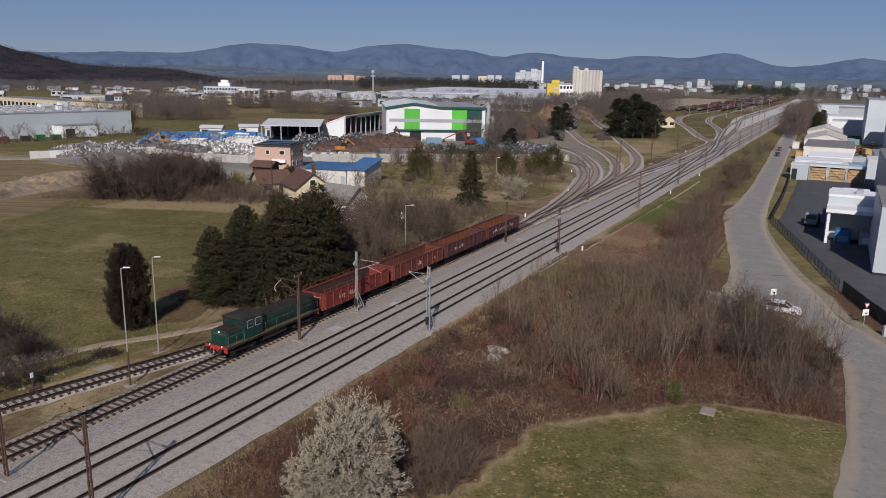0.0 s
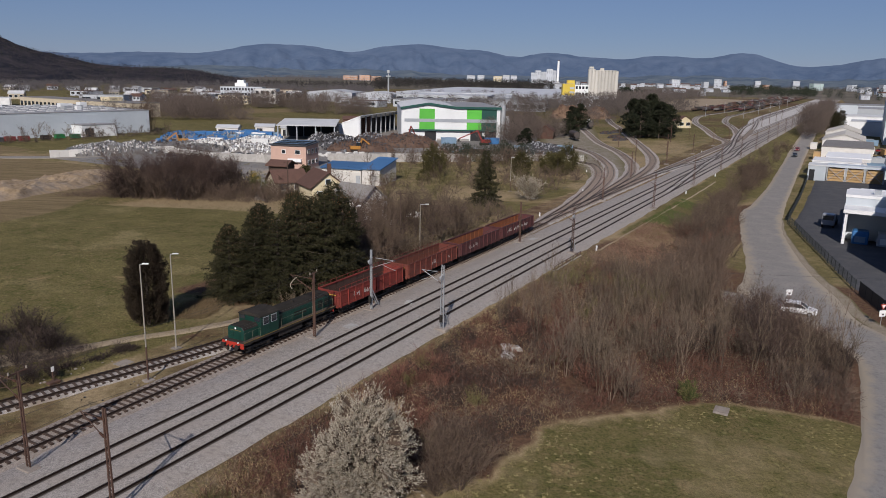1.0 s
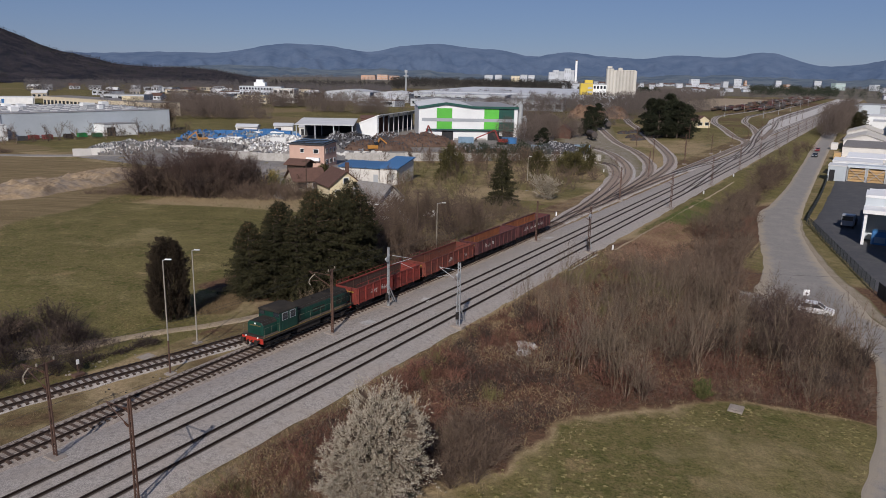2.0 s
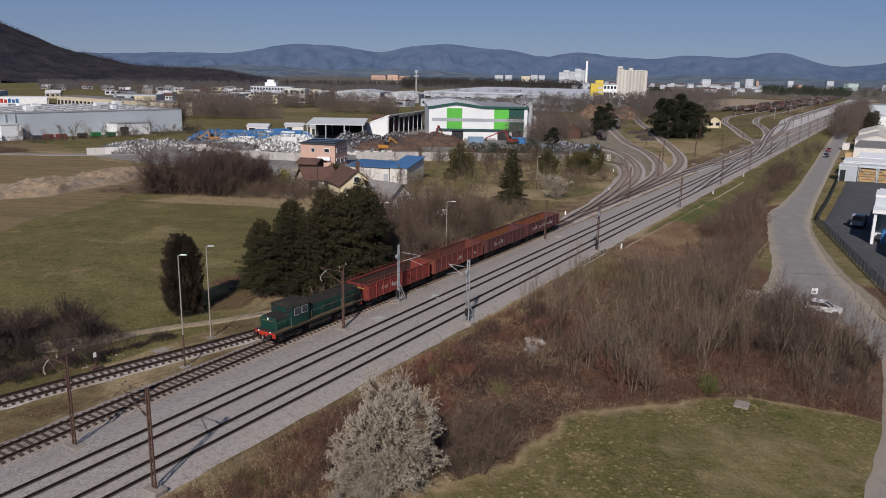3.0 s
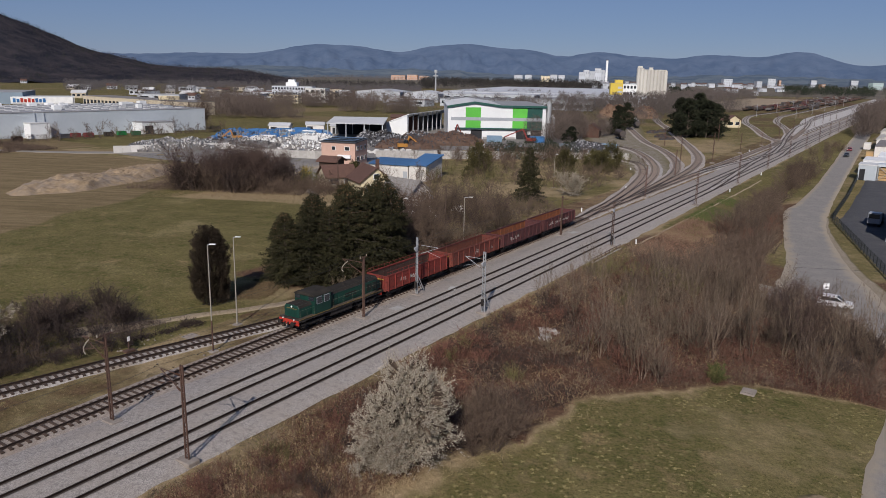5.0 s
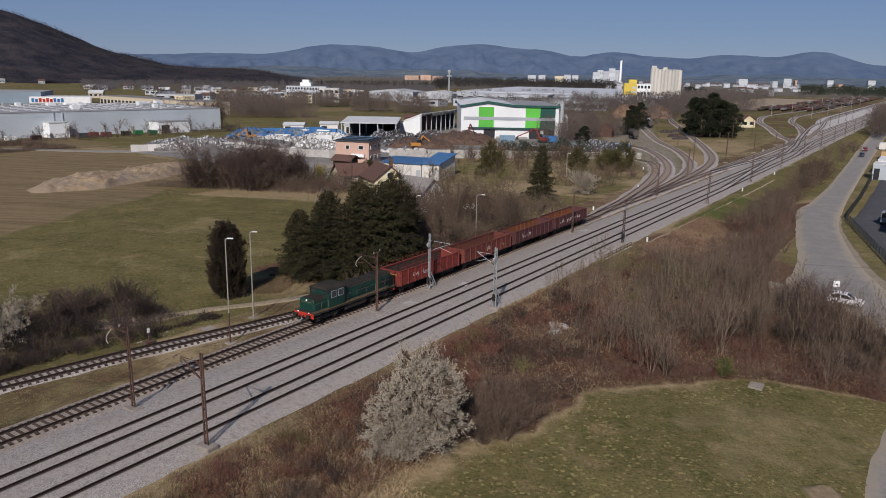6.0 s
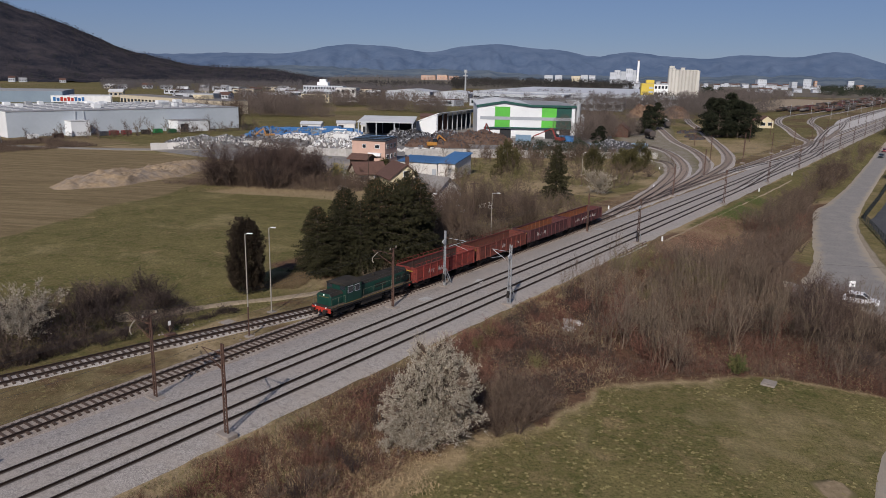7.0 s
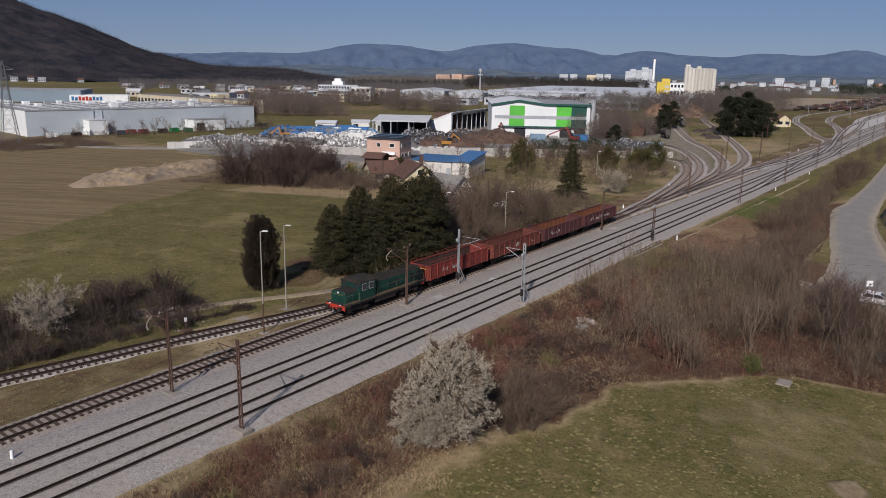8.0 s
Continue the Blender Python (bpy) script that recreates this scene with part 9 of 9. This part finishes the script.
def road_sign(s, o, label, parts_, h=2.6):
    t = thing("road_sign", Matrix.Translation(at(s, o, ground_z(s, o))) @ Matrix.Rotation(radians(14), 4, "Z"), label, "sign", "road signs")
    bm = bmesh.new()
    rod(bm, (0, 0, -0.2), (0, 0, h), 0.035, n=8)
    part("post", bm, GALV, t)
    for kind, z in parts_:
        bm = bmesh.new()
        if kind == "square":
            box(bm, -0.45, 0.45, -0.08, -0.05, z - 0.4, z + 0.4)
            plate = part("plate", bm, WHITE, t, "white square plate", bevel=0.01)
            bm = bmesh.new()
            box(bm, -0.08, 0.2, -0.095, -0.08, z - 0.22, z - 0.02)
            part("symbol", bm, BLACK, plate)
        else:
            for r, y, mat in ((0.5, -0.07, RED), (0.32, -0.09, WHITE)):
                tri = bmesh.new()
                vs = []
                for yy in (y, y - 0.015):
                    vs.append([tri.verts.new((r * math.sin(a), yy, z - r * math.cos(a))) for a in (0, math.tau / 3, 2 * math.tau / 3)])
                tri.faces.new(vs[0])
                tri.faces.new(vs[1][::-1])
                for i in range(3):
                    tri.faces.new((vs[0][i], vs[0][(i + 1) % 3], vs[1][(i + 1) % 3], vs[1][i]))
                part("triangle", tri, mat, t)
            bm.free()


road_sign(73.2, 37.9, "back of a white square sign at the junction", [("square", 2.2)])
road_sign(71.5, 48.6, "give-way sign with a white plate below", [("yield", 2.7), ("square", 1.75)], 3.1)

# right-hand trees
plant("pine_tree", FIRS[1], at(462, 33, -3), "dark conifer between the depot sheds", "tree", size=1.25)
plant("pine_tree", FIRS[2], at(472, 30, -3), "dark conifer between the depot sheds", "tree", size=1.2)


# ---- pines by the yard tracks ----
PINE_DARK = leafy("pine_needles", (0.010, 0.014, 0.008), (0.036, 0.038, 0.020))


def pine_meshes(h, r, seed, n=66):
    """A broad pine: limbs that carry flat tufted clumps."""
    random.seed(seed)
    c, trunk = Cloud(), Cloud()
    trunk.tube(Vector((0, 0, -0.4)), Vector((0, 0, h * 0.9)), 0.3, 0.08, 8)
    for k in range(n):
        t = random.random()
        z = h * (0.1 + 0.88 * t)
        a = random.random() * math.tau
        q = r * math.sin(math.pi * min(1, 0.35 + 0.64 * t)) ** 0.7 * random.uniform(0.35, 1.0)
        p = Vector((math.cos(a) * q, math.sin(a) * q, z))
        trunk.tube(Vector((0, 0, z - 0.8)), p, 0.07, 0.02)
        for j in range(190):
            d = wild(1).normalized()
            s = Vector((d.x * 1.35, d.y * 1.35, d.z * 0.75)) * random.random() ** 0.35
            c.leaf(p + s, (d + Vector((0, 0, 0.5))).normalized(), random.uniform(0.35, 0.65), random.uniform(0.14, 0.26))
    return c.mesh("crown", PINE_DARK), trunk.mesh("trunk", BARK)


PINES = [pine_meshes(15, 5.2, 201), pine_meshes(13.5, 5.6, 202)]
random.seed(210)
for s, o, k, size in ((313, -45, 0, 1.15), (320, -38, 1, 1.2), (326, -44, 0, 1.3), (331, -37, 1, 1.1), (322, -51, 0, 1.15), (338, -46, 1, 1.2), (346, -56, 0, 1.0), (334, -41, 1, 1.15), (300, -74, 1, 0.75), (342, -84, 0, 0.9), (352, -92, 1, 0.85)):
    plant("pine_tree", PINES[k], stand(s, o), "broad dark pine in a group by the yard tracks", "tree", "pine group", size=size)
plant("pine_tree", PINES[1], stand(222, -63), "dark evergreen by the scrapyard", "tree", size=0.6)
plant("pine_tree", PINES[0], stand(262, -86), "dark evergreen by the scrapyard", "tree", size=0.55)


# ---- wagons in the yard ----
def yard_wagon(s, o, turn, mat, label, tank=False, z=RAIL_TOP - 0.1):
    t = thing("yard_wagon", rail_pose(s, o, z, turn), label, "goods wagon", "yard wagons")
    bm = bmesh.new()
    box(bm, 0.5, 12.5, -1.3, 1.3, 0.95, 1.25)
    part("underframe", bm, BLACK, t)
    bm = bmesh.new()
    if tank:
        rod(bm, (0.9, 0, 2.5), (12.1, 0, 2.5), 1.3, n=18)
        rod(bm, (6.2, 0, 3.7), (6.8, 0, 4.0), 0.4, n=10)
    else:
        box(bm, 0.6, 12.4, -1.4, 1.4, 1.25, 3.1)
        for k in range(9):
            x = 0.9 + k * 1.4
            box(bm, x, x + 0.1, -1.5, -1.4, 1.2, 3.1)
            box(bm, x, x + 0.1, 1.4, 1.5, 1.2, 3.1)
    part("body", bm, mat, t)
    for x in (2.0, 3.8, 9.2, 11.0):
        for y in (-0.75, 0.75):
            bm = bmesh.new()
            rod(bm, (x, y - 0.07, 0.46), (x, y + 0.07, 0.46), 0.46, n=12)
            part("wheel", bm, BLACK, t)


TANK_DARK = paint("tank_black", (0.045, 0.043, 0.042), (0.07, 0.05, 0.04), 0.6, 0.5, 0.1)
yard_wagon(276, -62, 32, TANK_DARK, "dark tank wagon on a yard track", True)
yard_wagon(341, -84.6, 27, RUST, "rust-brown tank wagon on a yard track", True)
yard_wagon(355, -82, 23, TANK_DARK, "dark tank wagon on a yard track", True)
yard_wagon(369, -87.5, 23, CAR_WHITE, "white tank wagon on a yard track", True)
yard_wagon(325, -52, 21, RUST, "rusty wagon beside the yard track")


def far_wagon(s, o, mat, h):
    t = thing("yard_wagon", rail_pose(s, o, RAIL_TOP), "goods wagon standing in the far marshalling yard", "goods wagon", "yard wagons")
    bm = bmesh.new()
    box(bm, 0.4, 13.0, -1.4, 1.4, 1.2, h)
    for k in range(8):
        box(bm, 0.8 + k * 1.6, 0.95 + k * 1.6, -1.5, 1.5, 1.2, h - 0.1)
    part("body", bm, mat, t)
    bm = bmesh.new()
    for x in (2.2, 10.2):
        box(bm, x, x + 2.2, -0.9, 0.9, 0.1, 1.0)
    box(bm, 0.3, 13.1, -1.2, 1.2, 0.9, 1.2)
    part("running_gear", bm, BLACK, t)


random.seed(220)
for row, o in enumerate((-88, -80, -72, -62, -54, -46)):
    for k in range(52):
        s = 655 + row * 9 + k * 14.5
        if random.random() < 0.8 - 0.4 * (o > -50):
            far_wagon(s, o, random.choice((WAGON_DARK, RUST, RUST, RUST_HEAP, TANK_DARK, TANK_DARK, BLACK, MUD_HEAP)), random.choice((1.9, 2.4, 3.1, 3.4)))
YARD_MAST = [(s, o) for s in range(560, 1000, 88) for o in (-33, -60)]
for s, o in YARD_MAST:
    t = thing("yard_mast", rail_pose(s, o, -0.3), "slim grey overhead-line mast in the far yard", "mast", "yard masts")
    bm = bmesh.new()
    rod(bm, (0, 0, 0), (0, 0, 9.5), 0.13, 0.09, 8)
    part("pole", bm, GALV, t)
    bm = bmesh.new()
    bar(bm, (0, 0, 7.4), (0, 4.2, 7.9), 0.12)
    part("arm", bm, GALV, t)


# trailers and boxes between the depot sheds
random.seed(230)
for k, (s, o, tn) in enumerate(((252, 46, 0), (258, 47, 4), (266, 53, 90), (290, 53, 85), (296, 31, 3), (342, 50, 88), (346, 27, 0), (392, 52, 90), (398, 50, 84), (330, 56, 10))):
    container(rail_pose(s, o, -3.2, tn), (PANEL_WHITE, PLASTER_WHITE, PALE_BLUE, PANEL_GREY, TIMBER)[k % 5], "box trailer parked between the depot sheds", random.uniform(5, 9), 2.5, 2.8)


# goods piled between the depot sheds
random.seed(240)
for k in range(34):
    s, o = random.uniform(244, 345), random.uniform(44, 56)
    if k % 3 == 0:
        s, o = random.uniform(286, 346), random.uniform(31, 47)
    bm = bmesh.new()
    w, d, h = random.uniform(1.2, 3.0), random.uniform(1.2, 2.4), random.uniform(0.8, 2.4)
    for j in range(3):
        box(bm, -w / 2 + j * 0.05, w / 2 - j * 0.07, -d / 2, d / 2 - j * 0.06, h * j / 3 + 0.02 * j, h * (j + 1) / 3)
    single("pallet_load", bm, (TIMBER, PALE_BLUE, PANEL_GREY, RUST, WHITE, DARK_HEAP)[k % 6], rail_pose(s, o, -3.22, random.uniform(0, 180)), "stacked pallet load standing between the depot sheds", "goods", "pallet loads", bevel=0.03)


# scrap strewn over the yard floor
random.seed(250)
for mat, n, size, tone in ((PLASTER_WHITE, 520, 0.75, "pale"), (ALU_HEAP, 900, 0.6, "grey"), (BLUE_STEEL, 300, 1.0, "blue"), (DARK_HEAP, 700, 0.6, "dark"), (RUST_HEAP, 500, 0.6, "rusty")):
    bm = bmesh.new()
    done = 0
    while done < n:
        x, y = random.uniform(-125, -44), random.uniform(228, 312)
        patch = rough(x + size * 50, y, 0.09)
        if tone == "blue" and (x > -86 or y < 270):
            continue
        if patch < 0.05 or (-86 < x < -60 and y > 288) or (x < -100 and y < 226 + (x + 132) * 0.8):
            continue
        done += 1
        k = size * random.uniform(0.4, 1.5)
        m = place(x, y, 0, -0.28) @ Matrix.Rotation(random.random() * 6.3, 4, "Z") @ Matrix.Rotation(random.gauss(0, 0.4), 4, "X")
        box(bm, -k, k, -k * random.uniform(0.3, 0.8), k * 0.5, 0, k * random.uniform(0.3, 1.3), m)
    ob = new("strewn_scrap", mesh_of(bm, "strewn_scrap", mat))
    tagged(ob, tone + " scrap pieces strewn over the yard", "scrap", "", "stuff")

# old sleepers and scrap beside the yard tracks
for s, o, rx, ry, turn in ((296, -49, 5, 1.8, 40), (308, -55, 5, 2, 45), (330, -66, 4, 2, 40), (318, -47, 4, 1.6, 42), (342, -64, 5, 2, 38)):
    p = at(s, o)
    heap("sleeper_pile", p.x, p.y, rx, ry, 1.0, [DARK_HEAP, RUST_HEAP, SLEEPER_W], "low pile of old sleepers beside the yard track", 120, 0.5, turn)
bm = bmesh.new()
rod(bm, (0, 0, -0.2), (0, 0, 0.55), 0.13, 0.11, 10)
single("cable_marker", bm, WHITE, rail_pose(-17.8, -1.4, -0.05), "short white marker post in the ballast", "marker", bevel=0.02)
